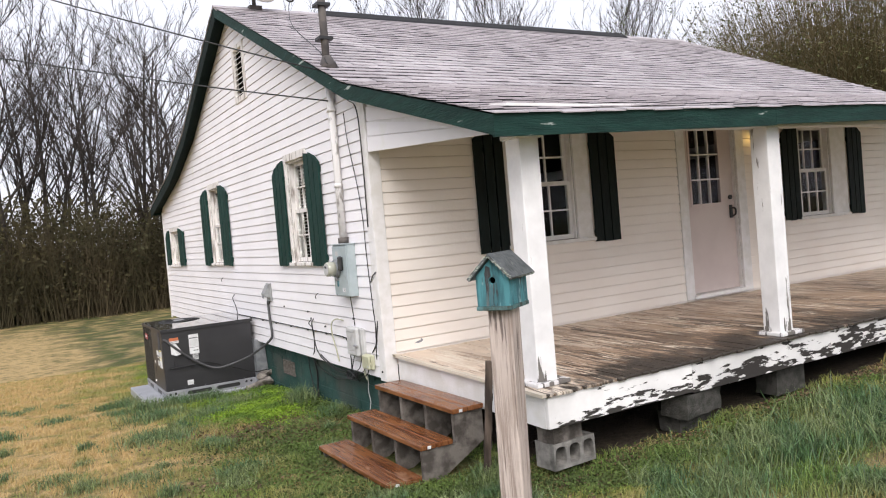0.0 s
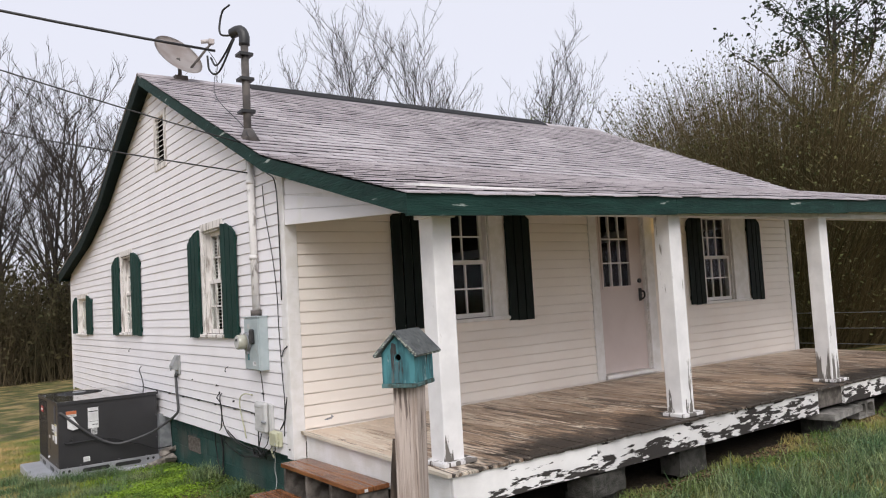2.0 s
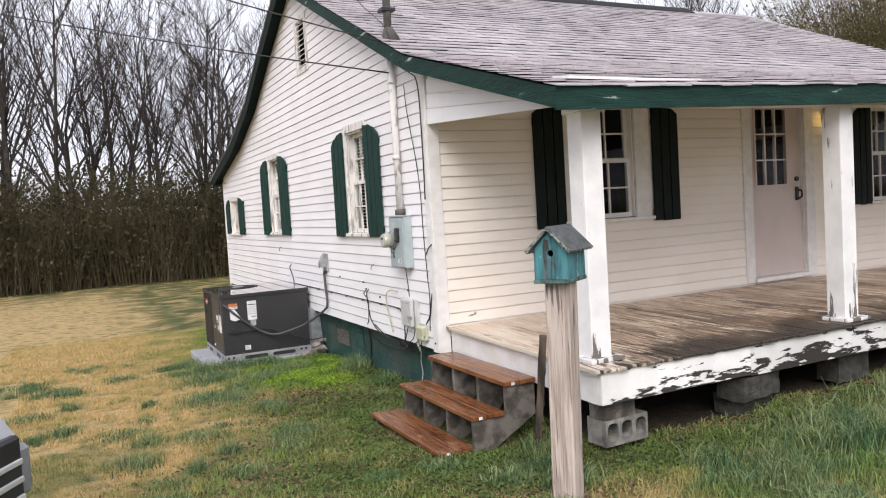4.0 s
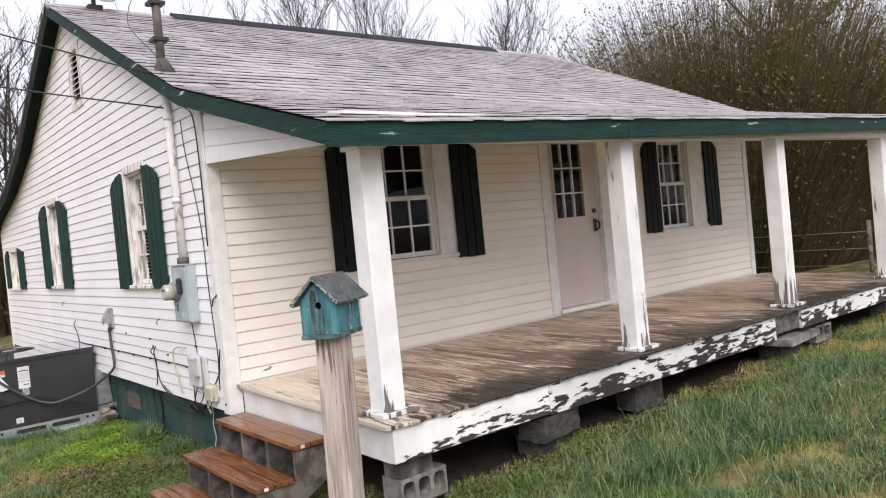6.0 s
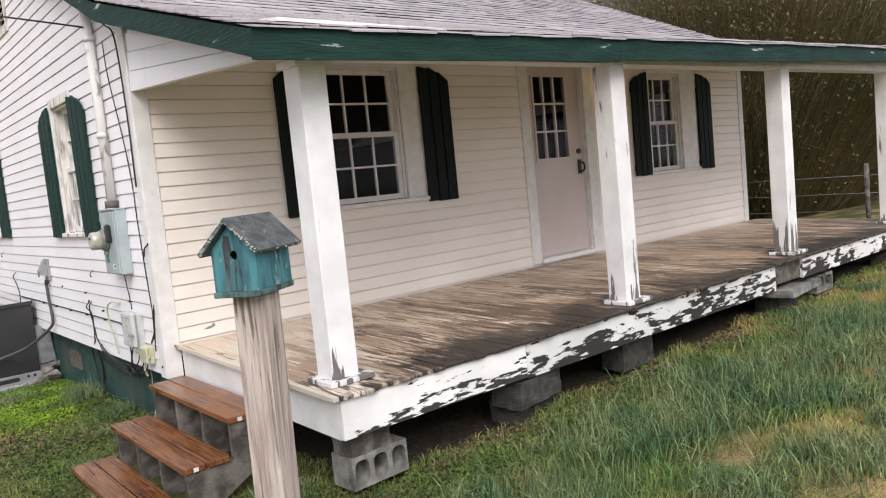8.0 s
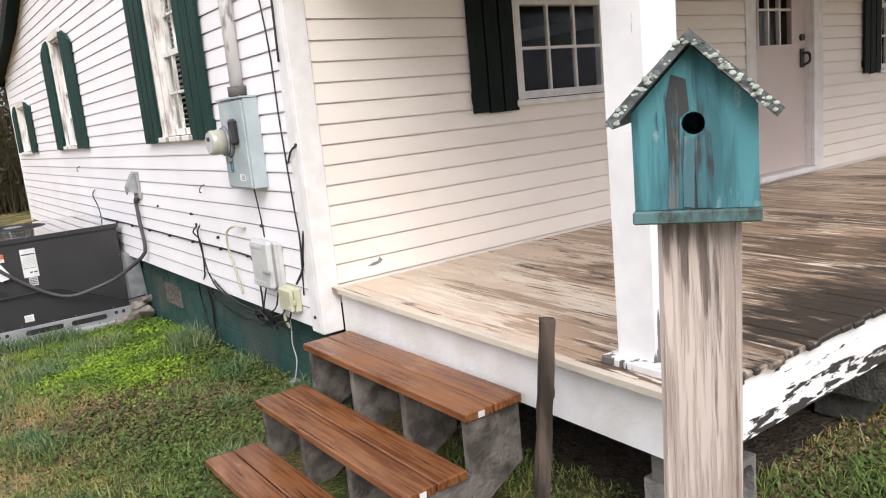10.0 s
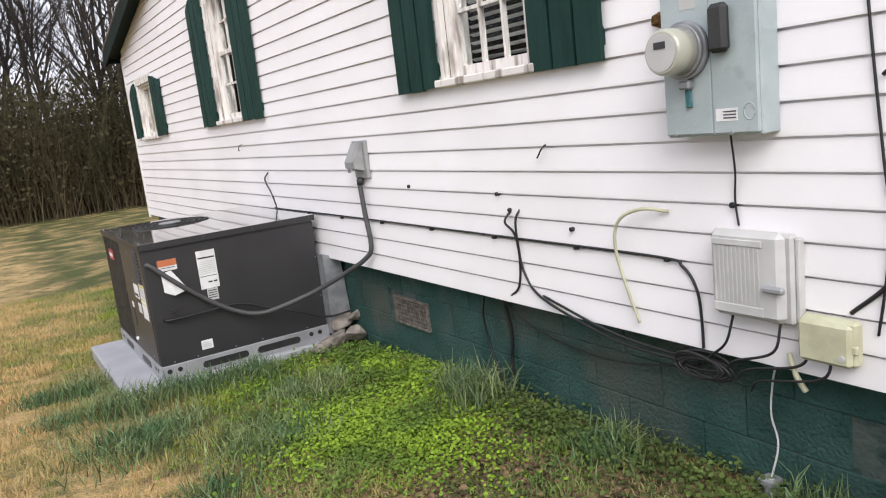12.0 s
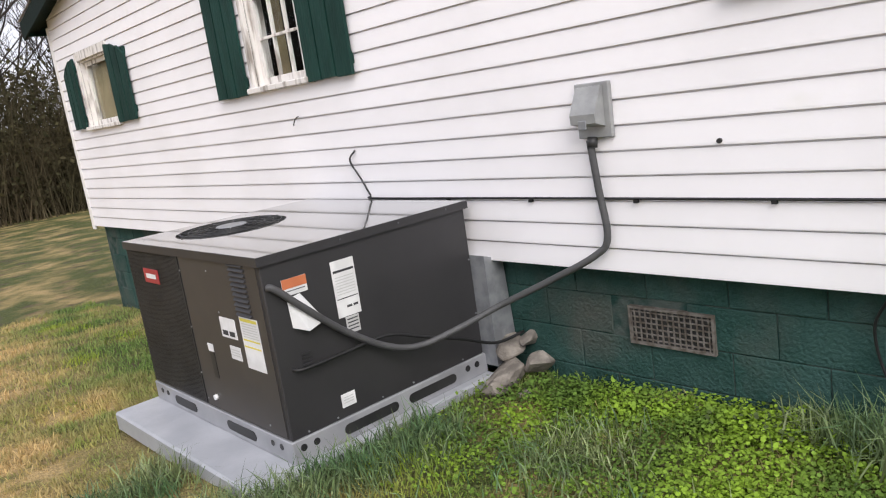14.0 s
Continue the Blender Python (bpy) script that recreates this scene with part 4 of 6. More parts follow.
# ---- birdhouse on its post ----
def build_birdhouse():
    m = pose(2.291, 3.316, 0, 0, 0, -57.9)
    post = thing("birdhouse_post", "bleached square wooden post standing in the lawn", "post", m @ pose(0, 0, 1.285, 0, 0.9, 0))
    part("shaft", B(-0.074, 0.074, -0.074, 0.074, -1.55, 0.0, bevel=0.010), M_BHPOST, post)
    bh = thing("birdhouse", "turquoise painted wooden birdhouse with grey board roof", "birdhouse", m)
    w, d, z0, eave, apex = 0.104, 0.134, 1.310, 1.484, 1.590
    part("floor_board", B(-w - 0.004, w + 0.004, -d - 0.012, d + 0.008, 1.2855, z0 - 0.001, bevel=0.003), M_FLOORTEAL, bh, "mossy worn floor board")
    # the front has a real round hole
    bm = bmesh.new()
    k, hz, r = 32, 1.459, 0.0195
    outer = []
    for i in range(k):
        a = 6.28319 * i / k
        dx, dz = math.cos(a), math.sin(a)
        best = 9.0
        for nx, nz, c in ((1, 0, w), (-1, 0, w), (0, -1, hz - z0), ((apex - eave) / w, 1, apex - hz), (-(apex - eave) / w, 1, apex - hz)):
            s = nx * dx + nz * dz
            if s > 1e-6:
                best = min(best, c / s)
        outer.append((best * dx, hz + best * dz))
    # add the true corners by snapping the nearest ray ends to them
    for cx, cz in ((w, z0), (-w, z0), (w, eave), (-w, eave), (0, apex)):
        j = min(range(k), key=lambda i: (outer[i][0] - cx) ** 2 + (outer[i][1] - cz) ** 2)
        outer[j] = (cx, cz)
    rings = []
    for y in (-d, -d + 0.016):
        rings.append(([bm.verts.new((x, y, z)) for x, z in outer], [bm.verts.new((r * math.cos(6.28319 * i / k), y, hz + r * math.sin(6.28319 * i / k))) for i in range(k)]))
    for i in range(k):
        j = (i + 1) % k
        (o0, i0), (o1, i1) = rings
        bm.faces.new((o0[i], o0[j], i0[j], i0[i]))
        bm.faces.new((o1[j], o1[i], i1[i], i1[j]))
        bm.faces.new((i0[i], i0[j], i1[j], i1[i]))
        bm.faces.new((o0[j], o0[i], o1[i], o1[j]))
    bmesh.ops.recalc_face_normals(bm, faces=bm.faces[:])
    front = part("front_board", bm, M_TEAL, bh, "teal front board with round hole")
    part("stain", prism(bmesh.new(), [(-0.046, 1.312), (-0.030, 1.312), (-0.024, 1.40), (-0.022, 1.47), (-0.006, 1.482), (-0.010, 1.535), (-0.034, 1.545), (-0.044, 1.50), (-0.042, 1.40)], (-d - 0.0025, -d - 0.0005), "y"), M_STAIN, front, "dark rain stain")
    part("stain", prism(bmesh.new(), [(0.004, 1.312), (0.026, 1.312), (0.032, 1.38), (0.028, 1.44), (0.021, 1.447), (0.012, 1.438), (0.003, 1.434), (0.002, 1.37)], (-d - 0.0025, -d - 0.0005), "y"), M_STAIN, front, "dark rain stain")
    part("stain", prism(bmesh.new(), [(-0.020, 1.315), (-0.002, 1.312), (0.0, 1.38), (-0.002, 1.434), (-0.015, 1.438), (-0.019, 1.38)], (-d - 0.0022, -d - 0.0005), "y"), M_SCRAPE, front, "pale scraped patch")
    part("back_board", prism(bmesh.new(), [(-w, z0), (w, z0), (w, eave), (0, apex), (-w, eave)], (d - 0.016, d), "y"), M_TEAL, bh)
    for s in (-1, 1):
        part("side_board", B(min(s * w, s * (w - 0.016)), max(s * w, s * (w - 0.016)), -d + 0.017, d - 0.017, z0, eave, bevel=0.002), M_TEAL, bh)
        slope = (apex - eave) / w
        x1 = 0.131
        za, zb = apex + 0.004, apex - slope * x1 + 0.004
        roof = part("roof_board", prism(bmesh.new(), [(0, za), (s * x1, zb), (s * (x1 + 0.012), zb + 0.014), (0, za + 0.022)], (-d - 0.040, d + 0.052), "y"), M_BHROOF, bh, "damp grey roof board")
        rng = random.Random(5 + s)
        lich = bmesh.new()
        for i in range(52):
            u = rng.random() ** 0.8
            x, z = s * x1 * u, za + (zb - za) * u + 0.012
            c = Vector((x, -d - 0.041 + rng.uniform(-0.002, 0.003), z + rng.uniform(-0.010, 0.011)))
            if i % 4 == 0:
                c = Vector((s * (x1 + 0.01), rng.uniform(-d - 0.04, d + 0.05), zb + 0.007))
            bmesh.ops.create_icosphere(lich, subdivisions=1, radius=rng.uniform(0.002, 0.0055), matrix=Matrix.Translation(c) @ Matrix.Diagonal((1.3, 0.5, 0.9, 1)))
        tagged(part("lichen", lich, M_LICHEN, roof, "pale crusty lichen"), kind="stuff")


build_birdhouse()

stake = thing("wooden_stake", "dark weathered knotty stake leaning by the porch edge", "stake", look((2.735, 4.37, -0.16), (2.815, 4.32, 0.80)))
sb = bmesh.new()
rng = random.Random(8)
rings = []
for i in range(12):
    z = -i * 0.0845
    w = 0.034 + 0.003 * math.sin(i * 1.9) - 0.006 * (i / 11)
    rings.append([sb.verts.new((x * w + rng.uniform(-0.003, 0.003), y * 0.024 + rng.uniform(-0.003, 0.003), z)) for x, y in ((-1, -1), (0, -1.2), (1, -1), (1.1, 0), (1, 1), (0, 1.2), (-1, 1), (-1.1, 0))])
for a, b in zip(rings, rings[1:]):
    for k in range(8):
        sb.faces.new((a[k], a[(k + 1) % 8], b[(k + 1) % 8], b[k]))
sb.faces.new(rings[0])
sb.faces.new(rings[-1])
bmesh.ops.recalc_face_normals(sb, faces=sb.faces[:])
shaft = part("shaft", sb, M_STICK, stake)
for x, z in ((0.0, -0.30), (0.008, -0.42), (-0.004, -0.66)):
    kb = bmesh.new()
    tube(kb, [(x + 0.016 * math.cos(a), -0.029, z + 0.026 * math.sin(a)) for a in np.linspace(0, 6.2832, 13)], 0.004, 5)
    part("knot", kb, M_GREYWOOD, shaft)


# ---- blocks under the porch ----
def hollow_block(x, y, z, rz, material, label, cells=3):
    ob = bmesh.new()
    L, D, H_, k = 0.40, 0.20, 0.19, 20
    cell, hw, hh = L / cells, (L / cells) / 2 - 0.017, H_ / 2 - 0.026
    for i in range(cells):
        cx = -L / 2 + cell * (i + 0.5)
        loops = []
        for yy in (-D / 2, D / 2):
            outer, inner = [], []
            for j in range(k):
                t = 6.28319 * (j + 0.5) / k
                dx, dz = math.cos(t), math.sin(t)
                q = min(cell / 2 / abs(dx), H_ / 2 / abs(dz))
                outer.append([q * dx, q * dz])
                e = (abs(dx / hw) ** 4 + abs(dz / hh) ** 4) ** -0.25
                inner.append((e * dx, e * dz))
            for ax in (-cell / 2, cell / 2):
                for az in (-H_ / 2, H_ / 2):
                    near = min(outer, key=lambda o: (o[0] - ax) ** 2 + (o[1] - az) ** 2)
                    near[0], near[1] = ax, az
            loops.append([[ob.verts.new((cx + u, yy, H_ / 2 + w)) for u, w in ring] for ring in (outer, inner)])
        (o0, i0), (o1, i1) = loops
        for j in range(k):
            n = (j + 1) % k
            ob.faces.new((o0[j], o0[n], i0[n], i0[j]))
            ob.faces.new((o1[n], o1[j], i1[j], i1[n]))
            ob.faces.new((i0[j], i0[n], i1[n], i1[j]))
            mid = (o0[j].co.x + o0[n].co.x) / 2
            if abs(o0[j].co.x - o0[n].co.x) > 1e-5 or abs(mid) > L / 2 - 1e-4:
                ob.faces.new((o0[n], o0[j], o1[j], o1[n]))
    bmesh.ops.remove_doubles(ob, verts=ob.verts[:], dist=0.0005)
    bmesh.ops.recalc_face_normals(ob, faces=ob.faces[:])
    th = tagged(part("concrete_block", ob, material), label, "block", "blocks under the porch")
    th.matrix_basis = pose(x, y, z, 0, 0, rz)


def rough_slab(x, y, z, sx, sy, sz, rz, material, label, tilt=0.0):
    bm = B(-sx / 2, sx / 2, -sy / 2, sy / 2, 0, sz)
    bmesh.ops.subdivide_edges(bm, edges=bm.edges[:], cuts=4, use_grid_fill=True)
    for v in bm.verts:
        n = noise.noise_vector((v.co + Vector((x * 3, y, z))) * 14)
        v.co += n * 0.010
    th = tagged(part("concrete_block", bm, material), label, "block", "blocks under the porch")
    th.matrix_basis = pose(x, y, z, tilt, 0, rz)


hollow_block(3.20, 3.99, -0.01, 3, M_CONCRETE, "grey hollow concrete block standing under the porch corner")
rough_slab(3.15, 3.98, 0.18, 0.30, 0.16, 0.115, 8, M_GREYWOOD, "splintered wood shim on the concrete block")
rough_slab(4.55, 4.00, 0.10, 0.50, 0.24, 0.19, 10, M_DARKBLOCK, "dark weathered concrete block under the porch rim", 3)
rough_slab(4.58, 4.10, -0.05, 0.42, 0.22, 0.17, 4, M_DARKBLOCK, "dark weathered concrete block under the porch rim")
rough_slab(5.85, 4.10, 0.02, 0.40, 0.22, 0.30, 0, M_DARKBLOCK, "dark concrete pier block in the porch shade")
rough_slab(8.35, 3.92, 0.22, 0.80, 0.34, 0.07, 6, M_CONCRETE, "flat concrete slab under the porch rim")
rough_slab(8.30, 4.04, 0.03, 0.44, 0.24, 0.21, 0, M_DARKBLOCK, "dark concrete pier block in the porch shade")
hollow_block(9.05, 3.98, 0.10, 0, M_CONCRETE, "grey hollow concrete block beside the slab", 2)
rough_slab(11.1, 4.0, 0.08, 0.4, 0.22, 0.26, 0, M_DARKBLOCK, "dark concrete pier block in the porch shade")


# ---- rooftop unit on its pad ----
def round_slot(bm, a0, a1, z0, z1, plane, along):
    """A thin black stadium-shaped plate; its colour stands in for a slot's dark inside."""
    r = (z1 - z0) / 2
    pts = [(a0 + r - r * math.sin(t), (z0 + z1) / 2 + r * math.cos(t)) for t in np.linspace(0, math.pi, 8)]
    pts += [(a1 - r + r * math.sin(t), (z0 + z1) / 2 - r * math.cos(t)) for t in np.linspace(0, math.pi, 8)]
    prism(bm, pts, plane, along)


def build_unit():
    pad = tagged(part("equipment_pad", B(1.27, 2.78, 10.36, 12.02, -0.36, -0.245, bevel=0.012), M_PAD), "smooth grey equipment pad lying in the grass", "pad")
    ac = thing("air_conditioner", "charcoal packaged air conditioning unit beside the house wall", "air conditioner")
    X0, X1, Y0, Y1, Z0, Z1 = 1.53, 2.76, 10.43, 11.97, -0.135, 0.69
    part("cabinet", B(X0, X1, Y0, Y1, Z0, Z1, bevel=0.006), M_ACDARK, ac)
    # lid with a sunk fan opening
    cx, cy, r, k = 1.98, 11.53, 0.31, 40
    bm = bmesh.new()
    lx0, lx1, ly0, ly1, lz = X0 - 0.012, X1 + 0.012, Y0 - 0.012, Y1 + 0.012, Z1 + 0.028
    ring_o, ring_i, ring_d = [], [], []
    for i in range(k):
        a = 6.28319 * (i + 0.5) / k
        dx, dy = math.cos(a), math.sin(a)
        s = min((lx1 - cx) / dx if dx > 0 else (lx0 - cx) / dx, (ly1 - cy) / dy if dy > 0 else (ly0 - cy) / dy)
        ring_o.append((cx + s * dx, cy + s * dy))
    for px, py in ((lx0, ly0), (lx1, ly0), (lx0, ly1), (lx1, ly1)):
        j = min(range(k), key=lambda i: (ring_o[i][0] - px) ** 2 + (ring_o[i][1] - py) ** 2)
        ring_o[j] = (px, py)
    vo = [bm.verts.new((x, y, lz)) for x, y in ring_o]
    vb = [bm.verts.new((x, y, Z1 - 0.012)) for x, y in ring_o]
    vi = [bm.verts.new((cx + r * math.cos(6.28319 * (i + 0.5) / k), cy + r * math.sin(6.28319 * (i + 0.5) / k), lz)) for i in range(k)]
    vd = [bm.verts.new((v.co.x, v.co.y, Z1 + 0.002)) for v in vi]
    for i in range(k):
        j = (i + 1) % k
        bm.faces.new((vo[i], vo[j], vi[j], vi[i]))
        bm.faces.new((vi[i], vi[j], vd[j], vd[i]))
        bm.faces.new((vb[j], vb[i], vo[i], vo[j])[::-1])
    bmesh.ops.recalc_face_normals(bm, faces=bm.faces[:])
    lid = part("lid", bm, M_ACTOPSHEEN, ac, "wet dark steel lid with fan opening")
    for a, b, c, e in ((lx0 - 0.004, lx1 + 0.004, ly0 - 0.004, ly0 - 0.0005), (lx0 - 0.004, lx0 - 0.0005, ly0, ly1), (lx0 - 0.004, lx1 + 0.004, ly1 + 0.0005, ly1 + 0.004)):
        part("lid_flange", B(a, b, c, e, Z1 - 0.014, lz - 0.001), M_ACDARK, lid, "charcoal lid flange")
    well = bmesh.new()
    bmesh.ops.create_circle(well, cap_ends=True, segments=32, radius=r, matrix=pose(cx, cy, Z1 + 0.003))
    part("fan_well", well, M_BLACK, lid)
    for q in (0.09, 0.14, 0.19, 0.24, 0.285):
        part("guard_ring", tube(bmesh.new(), [(cx + q * math.cos(a), cy + q * math.sin(a), lz + 0.004) for a in np.linspace(0, 6.28319, 33)], 0.004, 5), M_BLACK, lid)
    for i in range(12):
        a = 6.28319 * i / 12
        part("guard_spoke", tube(bmesh.new(), [(cx + 0.06 * math.cos(a), cy + 0.06 * math.sin(a), lz + 0.006), (cx + 0.305 * math.cos(a), cy + 0.305 * math.sin(a), lz + 0.004)], 0.003, 5), M_BLACK, lid)
    hub = bmesh.new()
    tube(hub, [(cx, cy, lz - 0.01), (cx, cy, lz + 0.012)], 0.085, 20)
    part("fan_hub", hub, M_GALV2, lid, "pale metal fan hub plate")
    # base rail with lifting slots
    rail = part("base_rail", B(X0 - 0.01, X1 + 0.01, Y0 - 0.01, Y1 + 0.01, -0.2445, Z0 - 0.0005, bevel=0.004), M_RAIL, ac, "pale grey base rail with slots")
    for a, b in ((1.80, 2.13), (2.20, 2.53)):
        part("slot", (lambda q: (round_slot(q, a, b, -0.215, -0.165, (Y0 - 0.013, Y0 - 0.0095), "y"), q)[1])(bmesh.new()), M_BLACK, rail)
    for a in (1.575, 1.645, 2.62, 2.69):
        part("hole", tube(bmesh.new(), [(a, Y0 - 0.013, -0.175), (a, Y0 - 0.0095, -0.175)], 0.017, 14), M_BLACK, rail)
    for a, b in ((10.76, 11.06), (11.42, 11.70)):
        part("slot", (lambda q: (round_slot(q, a, b, -0.215, -0.165, (X0 - 0.013, X0 - 0.0095), "x"), q)[1])(bmesh.new()), M_BLACK, rail)
    for a in (10.52, 10.60, 11.80, 11.88):
        part("hole", tube(bmesh.new(), [(X0 - 0.013, a, -0.175), (X0 - 0.0095, a, -0.175)], 0.015, 14), M_BLACK, rail)
    # coil grille on the end face
    grille = part("coil_guard", B(X0 - 0.006, X0 - 0.001, 11.27, 11.96, Z0 + 0.01, Z1 - 0.012), M_BLACK, ac, "black coil guard mesh")
    fins = bmesh.new()
    for i in range(46):
        y = 11.285 + i * 0.0148
        box(fins, X0 - 0.0085, X0 - 0.0062, y, y + 0.006, Z0 + 0.02, Z1 - 0.02)
    tagged(part("fin_sheet", fins, M_BLACK, grille), kind="stuff")
    part("badge", B(X0 - 0.013, X0 - 0.009, 11.55, 11.75, 0.50, 0.58, bevel=0.0015), M_RED, ac, "red maker's badge with silver rim")
    part("badge_bar", B(X0 - 0.0150, X0 - 0.0132, 11.585, 11.715, 0.527, 0.553), M_LABEL, ac, "white strip on the badge")
    part("access_panel", B(X0 - 0.004, X0 - 0.001, 10.46, 11.255, Z0 + 0.008, Z1 - 0.012), mat("brownish charcoal panel", (0.046, 0.042, 0.040), 0.45, second=(0.052, 0.047, 0.044)), ac)
    for i in range(11):
        z = 0.43 + i * 0.0235
        part("louvre", prism(bmesh.new(), [(X0 - 0.004, z), (X0 - 0.016, z + 0.003), (X0 - 0.004, z + 0.016)], (10.565, 10.705), "y"), M_ACDARK, ac)
    P = X0 - 0.0065

    def side_label(y0, y1, z0, z1, marks):
        lab = part("label_sticker", B(P, P + 0.002, y0, y1, z0, z1), M_LABEL, ac, "white printed label")
        for a, b, c, e, m in marks:
            part("print", B(P - 0.0012, P - 0.0004, y0 + a * (y1 - y0), y0 + b * (y1 - y0), z0 + c * (z1 - z0), z0 + e * (z1 - z0)), m, lab)

    side_label(10.755, 10.91, 0.30, 0.40, [(0.12, 0.45, 0.12, 0.36, M_INK), (0.55, 0.9, 0.12, 0.36, M_INK)])
    side_label(10.53, 10.70, 0.175, 0.425, [(0.05, 0.95, 0.92, 0.98, M_YELLOWINK), (0.05, 0.95, 0.55, 0.58, M_YELLOWINK), (0.05, 0.95, 0.42, 0.45, M_YELLOWINK)] + [(0.08, 0.9, 0.62 + 0.05 * i, 0.635 + 0.05 * i, M_BOXGREY) for i in range(6)])
    side_label(10.75, 10.855, 0.195, 0.262, [(0.1, 0.9, 0.3 + 0.2 * i, 0.36 + 0.2 * i, M_BOXGREY) for i in range(3)])
    side_label(11.05, 11.11, 0.195, 0.235, [])
    part("wire_slot", B(P, P + 0.002, 11.052, 11.10, 0.055, 0.19), M_BLACK, ac)
    plug = bmesh.new()
    tube(plug, [(X0, 11.13, -0.06), (X0 - 0.02, 11.13, -0.06)], 0.014, 12)
    part("drain_plug", plug, M_LABEL, ac, "white round plug")
    Q = Y0 - 0.0035

    def face_label(name, x0, x1, z0, z1, m, marks, text):
        lab = part(name, B(x0, x1, Q, Q + 0.002, z0, z1), m, ac, text)
        for a, b, c, e, mm in marks:
            part("print", B(x0 + a * (x1 - x0), x0 + b * (x1 - x0), Q - 0.0012, Q - 0.0004, z0 + c * (z1 - z0), z0 + e * (z1 - z0)), mm, lab)

    face_label("label_sticker", 1.88, 2.01, 0.335, 0.605, M_LABEL, [(0.06, 0.94, 0.79, 0.83, M_INK), (0.05, 0.95, 0.32, 0.335, M_INK), (0.42, 0.64, 0.15, 0.19, M_INK), (0.70, 0.9, 0.15, 0.19, M_INK)] + [(0.1, 0.9, 0.40 + 0.05 * i, 0.412 + 0.05 * i, M_BOXGREY) for i in range(7)], "tall white printed instruction label")
    face_label("label_sticker", 1.915, 1.99, 0.25, 0.332, M_BOXGREY, [(0.1, 0.9, 0.2 + 0.2 * i, 0.27 + 0.2 * i, M_INK) for i in range(4)], "grey data plate")
    face_label("label_sticker", 1.62, 1.745, 0.515, 0.59, M_LABEL, [(0.0, 1.0, 0.42, 1.0, M_ORANGE), (0.1, 0.9, 0.24, 0.29, M_INK)], "white label with orange warning band")
    face_label("label_sticker", 1.815, 1.895, -0.085, -0.02, M_LABEL, [(0.15, 0.85, 0.3 + 0.2 * i, 0.36 + 0.2 * i, M_BOXGREY) for i in range(3)], "small white label")
    bm = bmesh.new()
    v = [bm.verts.new(p) for p in ((1.632, Y0 - 0.002, 0.50), (1.70, Y0 - 0.004, 0.513), (1.79, Y0 - 0.03, 0.365), (1.69, Y0 - 0.05, 0.345), (1.635, Y0 - 0.006, 0.37))]
    bm.faces.new((v[0], v[1], v[3]))
    bm.faces.new((v[1], v[2], v[3]))
    bm.faces.new((v[0], v[3], v[4]))
    part("paper_tag", bm, M_LABEL, ac, "loose folded white paper tag")
    for i in range(4):
        part("small_louvre", B(1.655, 1.70, Y0 - 0.008, Y0 - 0.001, 0.185 + i * 0.017, 0.193 + i * 0.017), M_ACDARK, ac)
    rng = random.Random(1)
    screws = [(x, Z1 + 0.01, 0) for x in (1.62, 1.95, 2.3, 2.62)] + [(x, -0.118, 0) for x in (1.62, 1.78, 2.05, 2.25, 2.6)] + [(2.745, z, 0) for z in (0.1, 0.4)]
    for x, z, _ in screws:
        part("screw", tube(bmesh.new(), [(x, Y0 - 0.0005, z), (x, Y0 - (0.016 if z > Z1 else 0.005), z)], 0.005, 6), M_GALV2, ac)
    for y, z in ((11.26, 0.6), (11.26, 0.3), (11.26, 0.05), (10.95, 0.62), (10.9, 0.42), (11.24, -0.09), (10.6, -0.09)):
        part("screw", tube(bmesh.new(), [(X0 - 0.0045, y, z), (X0 - 0.008, y, z)], 0.005, 6), M_GALV2, ac)
    # galvanised transition against the foundation
    tagged(part("duct_transition", prism(bmesh.new(), [(2.763, 0.42), (2.90, 0.375), (2.932, -0.14), (2.763, -0.20)], (10.33, 11.5), "y"), M_GALV2), "dented galvanised duct between unit and foundation", "duct")
    for x, y, z, s in ((2.72, 10.24, -0.20, 0.13), (2.84, 10.10, -0.17, 0.10), (2.62, 10.22, -0.24, 0.085), (2.83, 10.28, -0.10, 0.10), (2.70, 10.08, -0.30, 0.08), (2.90, 10.20, -0.07, 0.07)):
        bm = bmesh.new()
        chip = random.Random(int(x * 1000 + y * 100))
        for _ in range(15):
            d = Vector((chip.gauss(0, 1), chip.gauss(0, 1), chip.gauss(0, 1))).normalized()
            bm.verts.new((d.x * s * 1.15, d.y * s * 0.9, d.z * s * 0.7))
        hull = bmesh.ops.convex_hull(bm, input=bm.verts[:])
        bmesh.ops.delete(bm, geom=[v for v in hull["geom_interior"] if isinstance(v, bmesh.types.BMVert)], context="VERTS")
        bmesh.ops.bevel(bm, geom=bm.edges[:], offset=s * 0.06, segments=1, affect="EDGES")
        th = tagged(part("field_stone", bm, M_ROCK), "pale rough stone piled by the foundation", "stone", "stones by the unit")
        th.matrix_basis = pose(x, y, z, 20, 10, x * 200)


build_unit()


# ---- wires and boxes on the gable wall ----
def cable(name, pts, r, material, label, steps=7, n=6):
    return tagged(part(name, tube(bmesh.new(), smooth_path(pts, steps), r, n), material), label, "cable")


